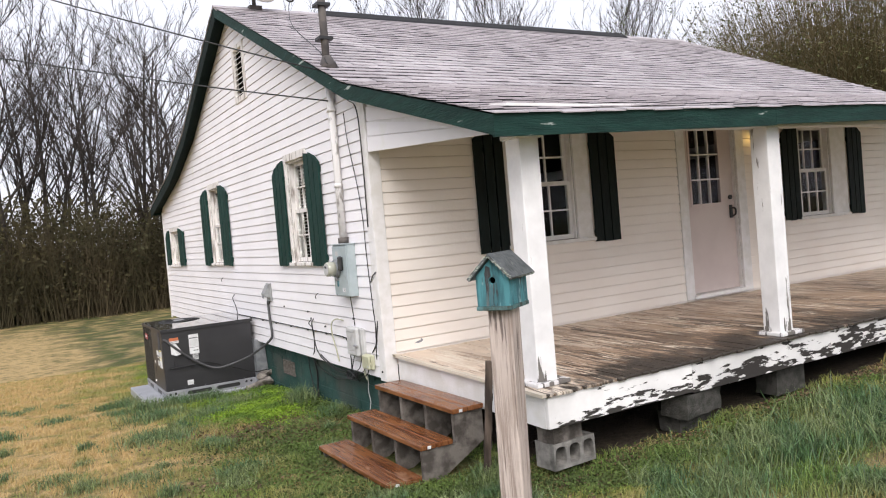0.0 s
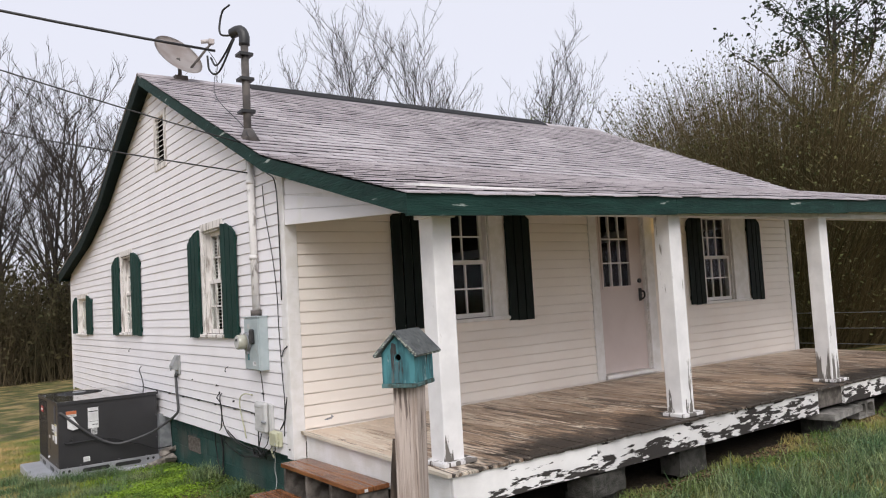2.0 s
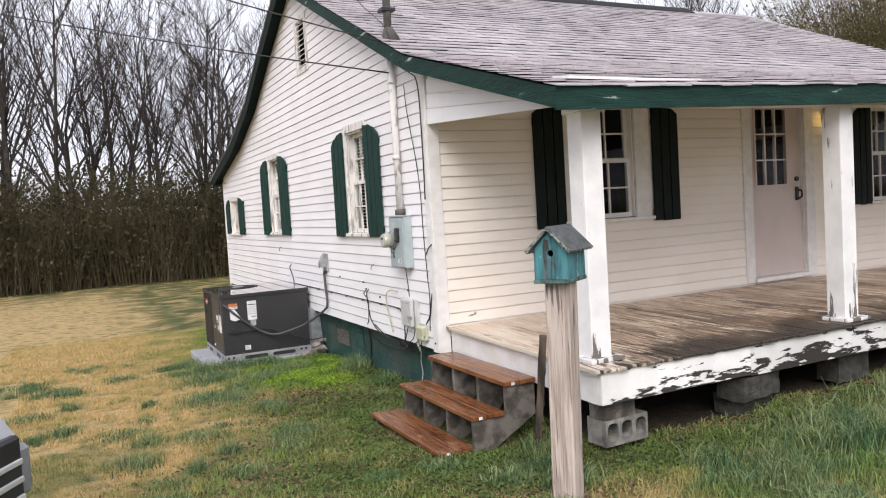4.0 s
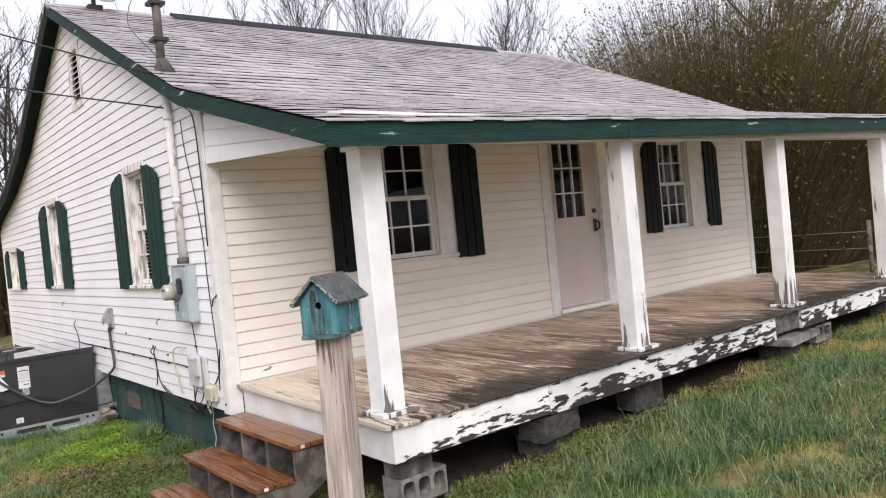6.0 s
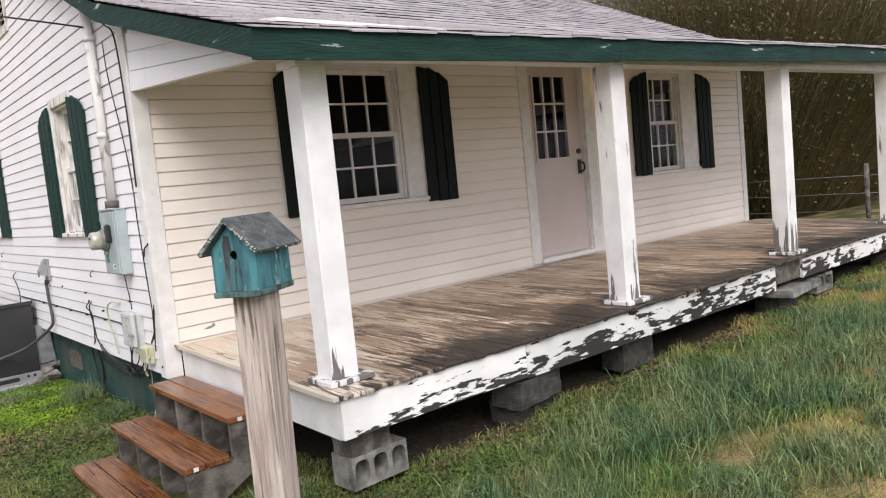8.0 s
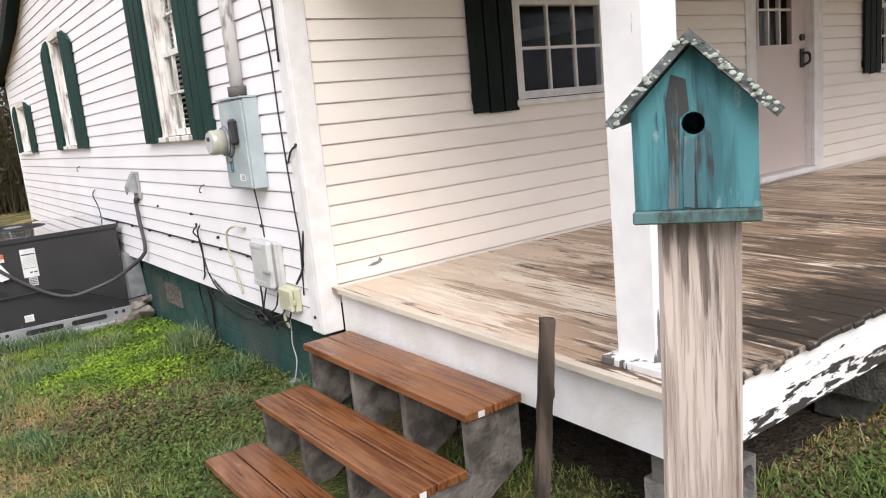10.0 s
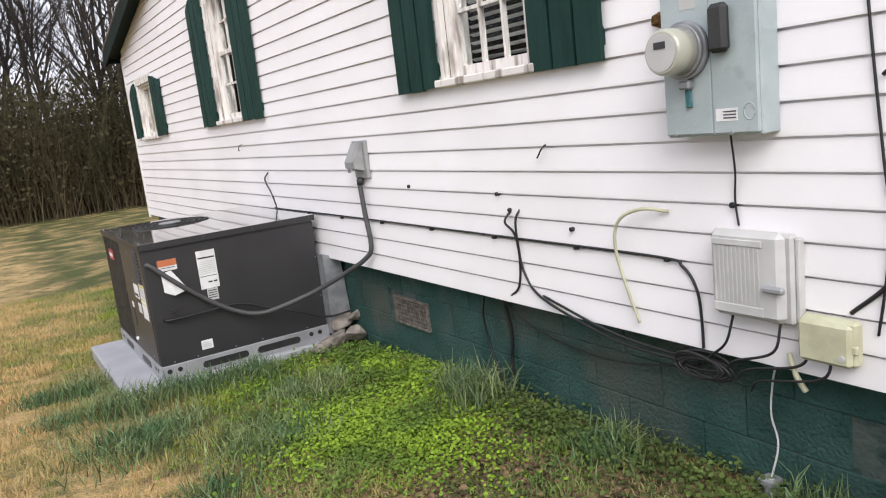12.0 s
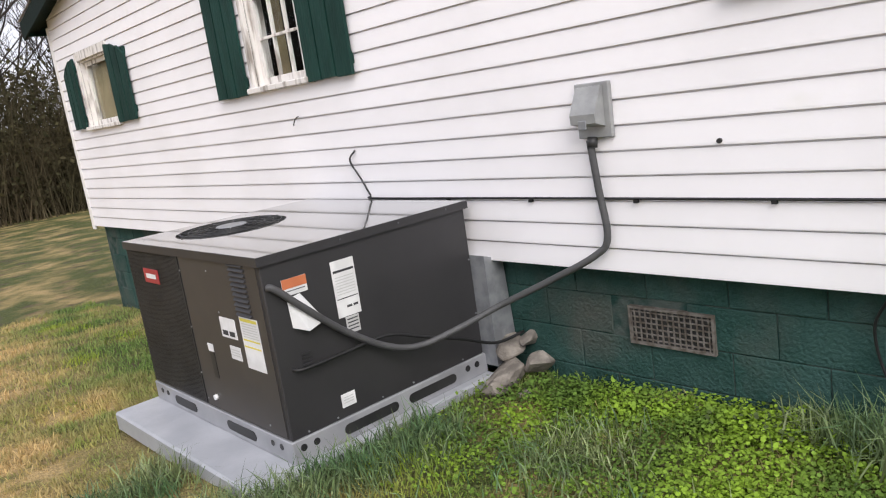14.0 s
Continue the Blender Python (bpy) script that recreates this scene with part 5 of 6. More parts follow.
SX = GX - 0.026
whip = cable("flexible_conduit", [(2.785, 9.59, 0.99), (2.785, 9.57, 0.78), (2.79, 9.55, 0.55), (2.77, 9.62, 0.46), (2.70, 9.85, 0.34), (2.60, 10.10, 0.22), (2.42, 10.22, 0.145), (2.24, 10.32, 0.10), (2.08, 10.37, 0.145), (1.88, 10.39, 0.28), (1.70, 10.39, 0.44), (1.575, 10.41, 0.565), (1.55, 10.435, 0.575)], 0.0165, M_CONDUIT, "grey flexible conduit looping from disconnect to unit", 8, 10)
cable("cable", [(1.60, 10.432, 0.185), (1.64, 10.40, 0.18), (1.85, 10.39, 0.185), (2.1, 10.38, 0.19), (2.3, 10.36, 0.12), (2.5, 10.30, 0.05), (2.70, 10.26, -0.03), (2.88, 10.22, -0.02)], 0.009, M_CABLE, "black cable running from unit to wall")
cable("wall_cable", [(SX, 11.39, 1.02), (SX - 0.02, 11.43, 0.96), (SX, 11.37, 0.84), (SX, 11.30, 0.74), (SX - 0.01, 11.22, 0.722), (SX, 10.2, 0.722), (SX, 9.0, 0.72), (SX, 8.0, 0.718), (SX, 7.15, 0.715), (SX, 7.03, 0.69), (SX, 6.97, 0.61), (SX, 6.955, 0.50), (2.81, 6.95, 0.39)], 0.006, M_CABLE, "black cable clipped along the siding")
for y in (10.6, 10.0, 9.4, 8.8, 8.2, 7.6, 7.1):
    tagged(part("cable_clip", B(SX - 0.010, SX + 0.01, y - 0.009, y + 0.009, 0.702, 0.716), M_CABLE), "small black cable clip on the siding", "clip", "cable clips")
cable("dangling_cable", [(SX + 0.01, 8.05, 0.855), (SX - 0.03, 8.06, 0.80), (SX, 8.03, 0.735), (SX, 8.01, 0.60), (SX, 8.04, 0.47), (SX + 0.02, 8.15, 0.40), (2.86, 8.0, 0.45), (2.80, 7.75, 0.44), (2.79, 7.4, 0.37), (2.83, 7.1, 0.33), (2.85, 6.9, 0.34)], 0.006, M_CABLE, "black cable hanging from a hole in the siding")
cable("dangling_cable", [(SX + 0.01, 7.985, 0.86), (SX - 0.02, 7.99, 0.80), (SX, 8.005, 0.62), (SX, 7.97, 0.53), (SX, 7.90, 0.46), (2.79, 7.7, 0.41), (2.80, 7.35, 0.33), (2.83, 7.0, 0.31)], 0.006, M_CABLE, "black cable hanging from a hole in the siding")
cable("dangling_cable", [(2.88, 8.44, 0.36), (2.90, 8.50, 0.22), (2.91, 8.46, 0.02), (2.90, 8.34, -0.16)], 0.006, M_CABLE, "black cable hanging against the foundation")
cable("dangling_cable", [(2.88, 8.27, 0.37), (2.905, 8.26, 0.18), (2.905, 8.28, 0.0), (2.90, 8.26, -0.18)], 0.010, M_CABLE, "dark pipe running down the foundation")
cable("dangling_cable", [(2.86, 8.25, 0.36), (2.89, 8.06, 0.25), (2.90, 7.8, 0.20), (2.88, 7.5, 0.20), (2.86, 7.1, 0.27), (2.85, 6.95, 0.33)], 0.005, M_CABLE, "thin black cable drooping along the foundation")
cable("looped_wire", [(SX, 7.08, 0.895), (SX - 0.04, 7.18, 0.905), (SX - 0.05, 7.29, 0.855), (SX - 0.04, 7.325, 0.735), (SX - 0.02, 7.29, 0.555), (SX - 0.02, 7.24, 0.44)], 0.007, M_BOXYELLOW, "short cream wire bent out of the siding")
coil_pts = []
for i in range(60):
    a = i * 0.62
    rr = 0.085 + 0.018 * math.sin(i * 0.7)
    coil_pts.append((2.80 + 0.02 * math.sin(i * 0.31), 6.95 + rr * 1.25 * math.cos(a), 0.325 + 0.45 * rr * math.sin(a) + 0.01 * math.sin(i * 0.23)))
cable("cable_coil", coil_pts, 0.0055, M_CABLE, "tangled coil of black cable under the siding", 3, 5)
cable("service_wire", [(2.80, 6.56, 3.0), (2.79, 6.50, 2.72), (2.80, 6.38, 2.25), (SX, 6.35, 1.9), (SX, 6.34, 1.55), (SX, 6.30, 1.08), (SX, 6.28, 0.90), (SX, 6.30, 0.70), (SX, 6.32, 0.56)], 0.0045, M_CABLE, "black wire running down the siding")
cable("service_wire", [(2.70, 6.60, 3.28), (2.77, 6.38, 3.10), (2.78, 6.20, 2.95), (2.80, 6.21, 2.4), (2.80, 6.22, 1.85)], 0.006, M_CABLE, "black wire dropping from the eave")
cable("service_wire", [(SX, 6.215, 0.94), (SX - 0.01, 6.24, 0.83), (SX, 6.29, 0.72), (SX, 6.40, 0.615)], 0.007, M_CABLE, "short black wire beside the corner board")
cable("wire_stub", [(SX, 6.17, 1.41), (SX - 0.02, 6.20, 1.38), (SX, 6.30, 1.315)], 0.006, M_CABLE, "short black wire stub on the corner board")
cable("service_wire", [(2.79, 6.78, 1.18), (2.80, 6.775, 1.05), (SX, 6.79, 0.95), (SX, 6.78, 0.86)], 0.004, M_CABLE, "thin wire below the meter box")
for y0, y1, z in ((6.80, 6.9, 0.5), (6.62, 6.8, 0.5), (6.52, 6.75, 0.48), (6.45, 6.7, 0.45)):
    cable("service_wire", [(2.79, y0, z + 0.05), (2.77, y0 + 0.02, z - 0.05), (2.79, y1, z - 0.12), (2.80, y1 + 0.05, z - 0.17)], 0.005, M_CABLE, "thin black wire between box and coil")
for y, z in ((7.75, 1.13), (11.97, 1.245)):
    cable("wire_hook", [(SX + 0.005, y, z + 0.03), (SX - 0.03, y - 0.01, z + 0.015), (SX - 0.03, y + 0.02, z - 0.02), (SX - 0.01, y + 0.05, z - 0.025)], 0.004, M_CABLE, "small dark wire hook in the siding")
# the last disc stands for the cable hole, the others for nails
for y, z in ((7.62, 0.79), (8.14, 0.93), (9.0, 0.95), (6.80, 0.93), (6.165, 1.41), (6.20, 0.45), (8.05, 0.855)):
    tagged(part("nail_head", tube(bmesh.new(), [(GX - 0.005, y, z), (GX - 0.035, y, z)], 0.010, 8), M_CABLE), "dark disc in the siding for nail heads and cable hole", "nail", "nail heads")


def build_meter():
    box_ = thing("meter_box", "pale blue-grey electric meter box on the wall", "meter box", on_side(6.985, 1.172))
    W, H_, D = 0.37, 0.525, 0.122
    part("body", B(0.0, W, -D + 0.012, -0.020, 0.0, H_, bevel=0.004), M_GALV, box_)
    part("cover", B(0.003, 0.196, -D, -D + 0.0115, 0.008, H_ - 0.012, bevel=0.004), M_GALV, box_, "meter side cover")
    part("cover", B(0.199, W - 0.003, -D - 0.003, -D + 0.0115, 0.008, H_ - 0.012, bevel=0.004), M_GALV, box_, "breaker side cover")
    part("top_flange", B(-0.006, W + 0.006, -D - 0.008, -0.02, H_ + 0.0005, H_ + 0.010), M_GALV, box_)
    part("reader", B(0.215, 0.285, -D - 0.042, -D - 0.0035, 0.262, 0.412, bevel=0.014), M_BLACK, box_, "black plastic cover of the breaker handle")
    part("label_sticker", B(0.212, 0.292, -D - 0.0045, -D - 0.0032, 0.048, 0.088), M_LABEL, box_, "small white printed label")
    for i in range(3):
        part("print", B(0.240, 0.288, -D - 0.0056, -D - 0.0047, 0.056 + i * 0.010, 0.060 + i * 0.010), M_INK, box_)
    part("label_sticker", B(0.085, 0.150, -D - 0.0013, -D - 0.0002, 0.415, 0.460), M_BOXGREY, box_, "faded grey label")
    ko = bmesh.new()
    tube(ko, [(0.335 + 0.019 * math.cos(t), -D - 0.0035, 0.075 + 0.026 * math.sin(t)) for t in np.linspace(0, 6.2832, 21)], 0.0018, 5)
    part("knockout", ko, M_GALV, box_)
    mx, mz = 0.104, 0.285
    ring = bmesh.new()
    tube(ring, [(mx, -D, mz), (mx, -D - 0.022, mz)], 0.094, 28)
    tube(ring, [(mx, -D - 0.0221, mz), (mx, -D - 0.038, mz)], 0.086, 28)
    part("meter_ring", ring, M_GALV2, box_)
    dome = bmesh.new()
    prof = [(-D - 0.0385, 0.079), (-D - 0.080, 0.076), (-D - 0.112, 0.074), (-D - 0.122, 0.066)]
    rings = [[dome.verts.new((mx + r * math.cos(6.28319 * i / 28), y, mz + r * math.sin(6.28319 * i / 28))) for i in range(28)] for y, r in prof]
    for p, q in zip(rings, rings[1:]):
        for i in range(28):
            dome.faces.new((p[i], p[(i + 1) % 28], q[(i + 1) % 28], q[i])).smooth = True
    dome.faces.new(rings[0][::-1])
    dome.faces.new(rings[-1])
    part("meter_glass", dome, mat("yellowed meter dome", (0.50, 0.49, 0.40), 0.15, second=(0.42, 0.42, 0.35), coat=1.0), box_, "yellowed glass meter dome")
    face = bmesh.new()
    tube(face, [(mx, -D - 0.1225, mz), (mx, -D - 0.125, mz)], 0.060, 24)
    part("meter_face", face, M_BOXGREY, box_)
    part("display", B(mx - 0.024, mx + 0.022, -D - 0.1275, -D - 0.1252, mz + 0.012, mz + 0.034), M_INK, box_, "small dark meter display")
    part("seal_lug", B(mx - 0.020, mx + 0.028, -D - 0.03, -D - 0.0005, mz - 0.125, mz - 0.096, bevel=0.006), M_GALV2, box_)
    part("seal_tag", B(mx - 0.006, mx + 0.018, -D - 0.012, -D - 0.0005, mz - 0.185, mz - 0.126, bevel=0.003), M_TEAL, box_, "blue-green meter seal")
    for x in (0.05, 0.205, 0.27):
        part("screw", tube(bmesh.new(), [(x, -D + 0.004, 0.012), (x, -D - 0.006, 0.012)], 0.006, 8), M_GALV2, box_)
    stub = thing("wasp_nest", "small brown mud wasp nest beside the meter box", "wasp nest", pose(GX - 0.02, 7.075, 1.585))
    nb = bmesh.new()
    bmesh.ops.create_icosphere(nb, subdivisions=2, radius=0.028)
    for v in nb.verts:
        v.co *= 1 + 0.5 * noise.noise(v.co * 60)
    part("comb", nb, mat("brown mud", (0.20, 0.11, 0.04), 0.9, second=(0.09, 0.05, 0.02), scale=60, bump=0.6), stub)
    # conduit up the wall, through the eave to the weather head
    mast = thing("service_mast", "chipped white conduit rising to a dark roof mast", "mast")
    con = part("conduit", tube(bmesh.new(), [(2.775, 6.785, 1.72), (2.775, 6.79, 2.5), (2.775, 6.80, 3.36)], 0.038, 14), M_CONDWHITE, mast)
    for z, y in ((2.28, 6.787), (3.05, 6.795)):
        part("strap", tube(bmesh.new(), [(2.773, y, z), (2.773, y, z + 0.04)], 0.045, 14), M_CONDWHITE, con)
    part("hub_fitting", tube(bmesh.new(), [(2.775, 6.785, 1.712), (2.775, 6.785, 1.77)], 0.056, 14), M_PIPE, mast, "rusty hub fitting")
    part("pipe", tube(bmesh.new(), [(2.77, 6.80, 3.42), (2.78, 6.82, 4.52)], 0.040, 14), M_PIPE, mast, "dark weathered mast pipe")
    part("boot", tube(bmesh.new(), [(2.79, 6.80, 3.47), (2.775, 6.80, 3.62)], 0.115, 16, r2=0.045), M_PIPE, mast, "roof flashing boot")
    for z in (3.78, 4.12, 4.38):
        part("clamp", B(2.70, 2.85, 6.755, 6.885, z, z + 0.035, bevel=0.004), M_BLACK, mast)
    hd = bmesh.new()
    tube(hd, smooth_path([(2.78, 6.82, 4.50), (2.78, 6.82, 4.60), (2.76, 6.87, 4.67), (2.71, 6.97, 4.66)], 5), 0.055, 12)
    part("weather_head", hd, M_BLACK, mast, "black weather head")
    for k, pts in enumerate(([(2.72, 6.94, 4.62), (2.66, 7.10, 4.45), (2.64, 7.28, 4.40), (2.63, 7.40, 4.52)], [(2.72, 6.96, 4.64), (2.64, 7.12, 4.70), (2.66, 7.10, 4.92), (2.70, 6.98, 4.97)], [(2.72, 6.94, 4.60), (2.63, 7.16, 4.30), (2.60, 7.36, 4.36), (2.60, 7.42, 4.54)])):
        part("lead_wire", tube(bmesh.new(), smooth_path(pts, 6), 0.011, 6), M_CABLE, mast)


build_meter()

lb = thing("utility_box", "pale grey plastic utility box with ribbed cover", "utility box", on_side(6.86, 0.548))
part("body", B(0.0, 0.295, -0.060, -0.020, 0.0, 0.300, bevel=0.010), M_BOXGREY, lb)
part("cover", B(0.012, 0.285, -0.105, -0.0605, 0.012, 0.312, bevel=0.020), M_BOXGREY, lb)
part("cover_band", B(0.030, 0.220, -0.1105, -0.1055, 0.262, 0.284, bevel=0.002), M_BOXGREY, lb)
part("cover_band", B(0.030, 0.220, -0.1105, -0.1055, 0.030, 0.062, bevel=0.002), M_BOXGREY, lb)
for i in range(11):
    part("rib", B(0.036 + i * 0.0165, 0.041 + i * 0.0165, -0.1085, -0.1052, 0.066, 0.258), M_BOXGREY, lb)
part("latch", B(0.225, 0.300, -0.128, -0.1055, 0.120, 0.142, bevel=0.006), M_GALV2, lb)
part("hinge_flange", B(0.2955, 0.312, -0.050, -0.020, -0.010, 0.29, bevel=0.004), M_BOXGREY, lb)
yb = thing("junction_box", "aged beige junction box below the utility box", "junction box", on_side(6.545, 0.452))
part("body", B(0.0, 0.18, -0.062, -0.020, 0.0, 0.145, bevel=0.010), M_BOXYELLOW, yb)
part("cover", B(0.004, 0.176, -0.090, -0.0625, 0.004, 0.141, bevel=0.012), M_BOXYELLOW, yb)
part("latch", B(0.168, 0.190, -0.080, -0.0628, 0.050, 0.078, bevel=0.004), M_BOXYELLOW, yb)
part("plug", tube(bmesh.new(), [(0.15, -0.0902, 0.035), (0.15, -0.095, 0.035)], 0.010, 10), M_BOXGREY, yb)
ground_rod = thing("ground_rod", "grey pipe stub with a clamp at the foundation", "pipe", pose(2.86, 6.73, ground_z(2.86, 6.73)))
part("pipe", tube(bmesh.new(), [(0, 0, -0.05), (0, 0, 0.085)], 0.022, 12), M_GALV2, ground_rod)
part("clamp", B(-0.032, 0.032, -0.032, 0.032, 0.055, 0.082, bevel=0.006), M_GALV2, ground_rod)
cable("ground_wire", [(2.86, 6.73, -0.08), (2.885, 6.71, 0.06), (2.88, 6.73, 0.17), (2.885, 6.725, 0.28), (2.87, 6.70, 0.36)], 0.004, M_BOXGREY, "thin pale wire running down the foundation")
cable("ground_wire", [(2.80, 6.60, 0.45), (2.79, 6.57, 0.38), (2.80, 6.545, 0.33)], 0.010, M_BOXYELLOW, "short bent strip of yellow-green wire sleeve")
db = thing("disconnect_box", "grey metal disconnect box with sloped cover", "disconnect box", on_side(9.655, 0.995))
part("back_box", B(0.0, 0.18, -0.045, -0.020, 0.0, 0.24, bevel=0.004), M_DISC, db)
part("cover", prism(bmesh.new(), [(-0.046, 0.225), (-0.058, 0.225), (-0.120, 0.11), (-0.116, 0.07), (-0.046, 0.05)], (0.018, 0.150), "x"), M_DISC, db, "sloped grey hood")
part("lever", B(0.060, 0.105, -0.125, -0.117, 0.045, 0.085, bevel=0.004), M_GALV2, db)
part("connector", tube(bmesh.new(), [(0.075, -0.055, -0.04), (0.075, -0.045, 0.005)], 0.023, 12), M_BLACK, db)

M_VENT = mat("rusty grey vent iron", (0.17, 0.155, 0.14), 0.8, second=(0.10, 0.085, 0.07), scale=30)
fv = thing("foundation_vent", "rusty grid vent set in the block foundation", "vent", pose(GX + 0.075, 9.565, 0.005, 0, 0, -90))
part("frame", box(box(box(box(bmesh.new(), 0, 0.43, -0.006, 0.02, 0, 0.012), 0, 0.43, -0.006, 0.02, 0.173, 0.185), 0, 0.012, -0.006, 0.02, 0.0125, 0.1725), 0.418, 0.43, -0.006, 0.02, 0.0125, 0.1725), M_VENT, fv)
for i in range(1, 15):
    part("bar", B(0.0 + i * 0.0287 - 0.003, i * 0.0287 + 0.003, 0.0, 0.008, 0.0125, 0.1725), M_VENT, fv)
for i in range(1, 7):
    part("bar", B(0.0125, 0.4175, 0.001, 0.009, i * 0.0264 - 0.003, i * 0.0264 + 0.003), M_VENT, fv)
part("backing", B(0.001, 0.429, 0.0095, 0.018, 0.001, 0.184), M_BLACK, fv)

# satellite dish near the ridge
dish = thing("satellite_dish", "pale satellite dish on a bracket at the roof ridge", "satellite dish", pose(3.22, 10.36, 5.17))
bm = bmesh.new()
rings = []
for j in range(7):
    r = 0.36 * j / 6
    rings.append([bm.verts.new((r * math.cos(6.28319 * i / 28), r * 1.1 * math.sin(6.28319 * i / 28), 0.55 * r * r)) for i in range(28)] if j else [bm.verts.new((0, 0, 0))])
for i in range(28):
    bm.faces.new((rings[0][0], rings[1][i], rings[1][(i + 1) % 28]))
    for a, b in zip(rings[1:], rings[2:]):
        bm.faces.new((a[i], b[i], b[(i + 1) % 28], a[(i + 1) % 28])).smooth = True
bmesh.ops.solidify(bm, geom=bm.faces[:], thickness=0.008)
DM = look((-0.04, 0.0, 0.30), (-0.25, 0.70, -0.22))
bm.transform(DM)
part("reflector", bm, M_DISH, dish)
part("foot", box(tube(bmesh.new(), [(0, 0, 0.0), (0, 0, 0.20), (-0.02, 0.0, 0.30)], 0.028, 10), -0.09, 0.09, -0.08, 0.08, -0.06, 0.03), M_PIPE, dish)
part("arm", tube(bmesh.new(), [(0.10, -0.06, 0.10), (0.40, -0.22, 0.52)], 0.018, 8), M_PIPE, dish)
part("receiver", tube(box(bmesh.new(), 0.36, 0.44, -0.26, -0.18, 0.50, 0.58, bevel=0.01), [(0.37, -0.21, 0.55), (0.27, -0.16, 0.54)], 0.03, 10), M_DISH, dish)
cable("dish_cable", [(3.56, 10.2, 5.64), (3.50, 9.6, 5.2), (3.2, 8.9, 4.75), (2.9, 8.0, 4.25), (2.78, 7.0, 3.72), (2.70, 6.62, 3.5)], 0.005, M_CABLE, "thin black cable along the roof edge")


def droop(a, b, sag, n=14):
    a, b = Vector(a), Vector(b)
    return [a.lerp(b, i / n) - Vector((0, 0, sag * 4 * (i / n) * (1 - i / n))) for i in range(n + 1)]


for k, (a, b, r) in enumerate((((2.64, 7.28, 4.56), (-7.4, 10.9, 7.1), 0.014), ((2.70, 6.65, 3.42), (-7.2, 14.4, 8.9), 0.007), ((2.74, 6.78, 3.16), (-8.5, 13.2, 6.7), 0.007))):
    tagged(part("overhead_wire", tube(bmesh.new(), droop(a, b, 0.25), r, 6), M_CABLE), "black overhead service wire reaching the house", "wire", "overhead wires")

# torn bit of siding by the porch floor
tagged(part("siding_chip", prism(bmesh.new(), [(3.14, 0.685), (3.18, 0.700), (3.215, 0.705), (3.225, 0.725), (3.245, 0.705), (3.225, 0.688), (3.18, 0.682)], (FY - 0.021, FY - 0.017), "y"), M_GALV2), "small grey chip torn in the siding", "damage")


# ---- parked vehicle at the edge of the yard ----
def build_car():
    car = thing("parked_truck", "silver grey pickup truck parked on the lawn", "truck", pose(-0.97, 2.82, 0.02, 0, 0, -30))
    body = bmesh.new()
    prism(body, [(-5.2, 0.42), (-0.02, 0.42), (0.0, 0.80), (-0.10, 0.93), (-1.35, 1.02), (-2.0, 1.55), (-3.2, 1.58), (-3.5, 1.05), (-5.2, 1.03)], (-0.90, 0.90), "y")
    bmesh.ops.bevel(body, geom=[e for e in body.edges if abs(e.verts[0].co.y - e.verts[1].co.y) < 1e-4], offset=0.06, segments=2, affect="EDGES")
    part("body", body, M_CARPAINT, car)
    part("grille", B(-0.02, 0.035, -0.80, 0.80, 0.48, 0.84, bevel=0.015), M_BLACK, car, "black grille")
    for z in (0.565, 0.645, 0.725):
        part("grille_bar", B(0.036, 0.05, -0.78, 0.78, z - 0.014, z + 0.014, bevel=0.005), M_BOXGREY, car)
    part("emblem", tube(bmesh.new(), [(0.06, 0.11 * math.cos(a), 0.645 + 0.09 * math.sin(a)) for a in np.linspace(0, 6.2832, 25)], 0.012, 6), M_CHROME, car, "chrome ring emblem")
    part("bumper", B(-0.10, 0.12, -0.93, 0.93, 0.28, 0.47, bevel=0.04), M_CHROME, car, "chrome bumper")
    for s in (-1, 1):
        part("headlight", B(-0.08, 0.02, min(s * 0.64, s * 0.89), max(s * 0.64, s * 0.89), 0.55, 0.78, bevel=0.02), M_GALV2, car, "clear headlight")
        part("window", B(-3.05, -2.05, min(s * 0.893, s * 0.904), max(s * 0.893, s * 0.904), 1.10, 1.46), M_BLACK, car)
        for x in (-0.95, -4.2):
            tyre = part("wheel", tube(bmesh.new(), [(x, s * 0.70, 0.33), (x, s * 0.91, 0.33)], 0.36, 24), M_TYRE, car)
            part("rim", tube(bmesh.new(), [(x, s * 0.905, 0.33), (x, s * 0.925, 0.33)], 0.22, 18), M_CHROME, tyre)


build_car()


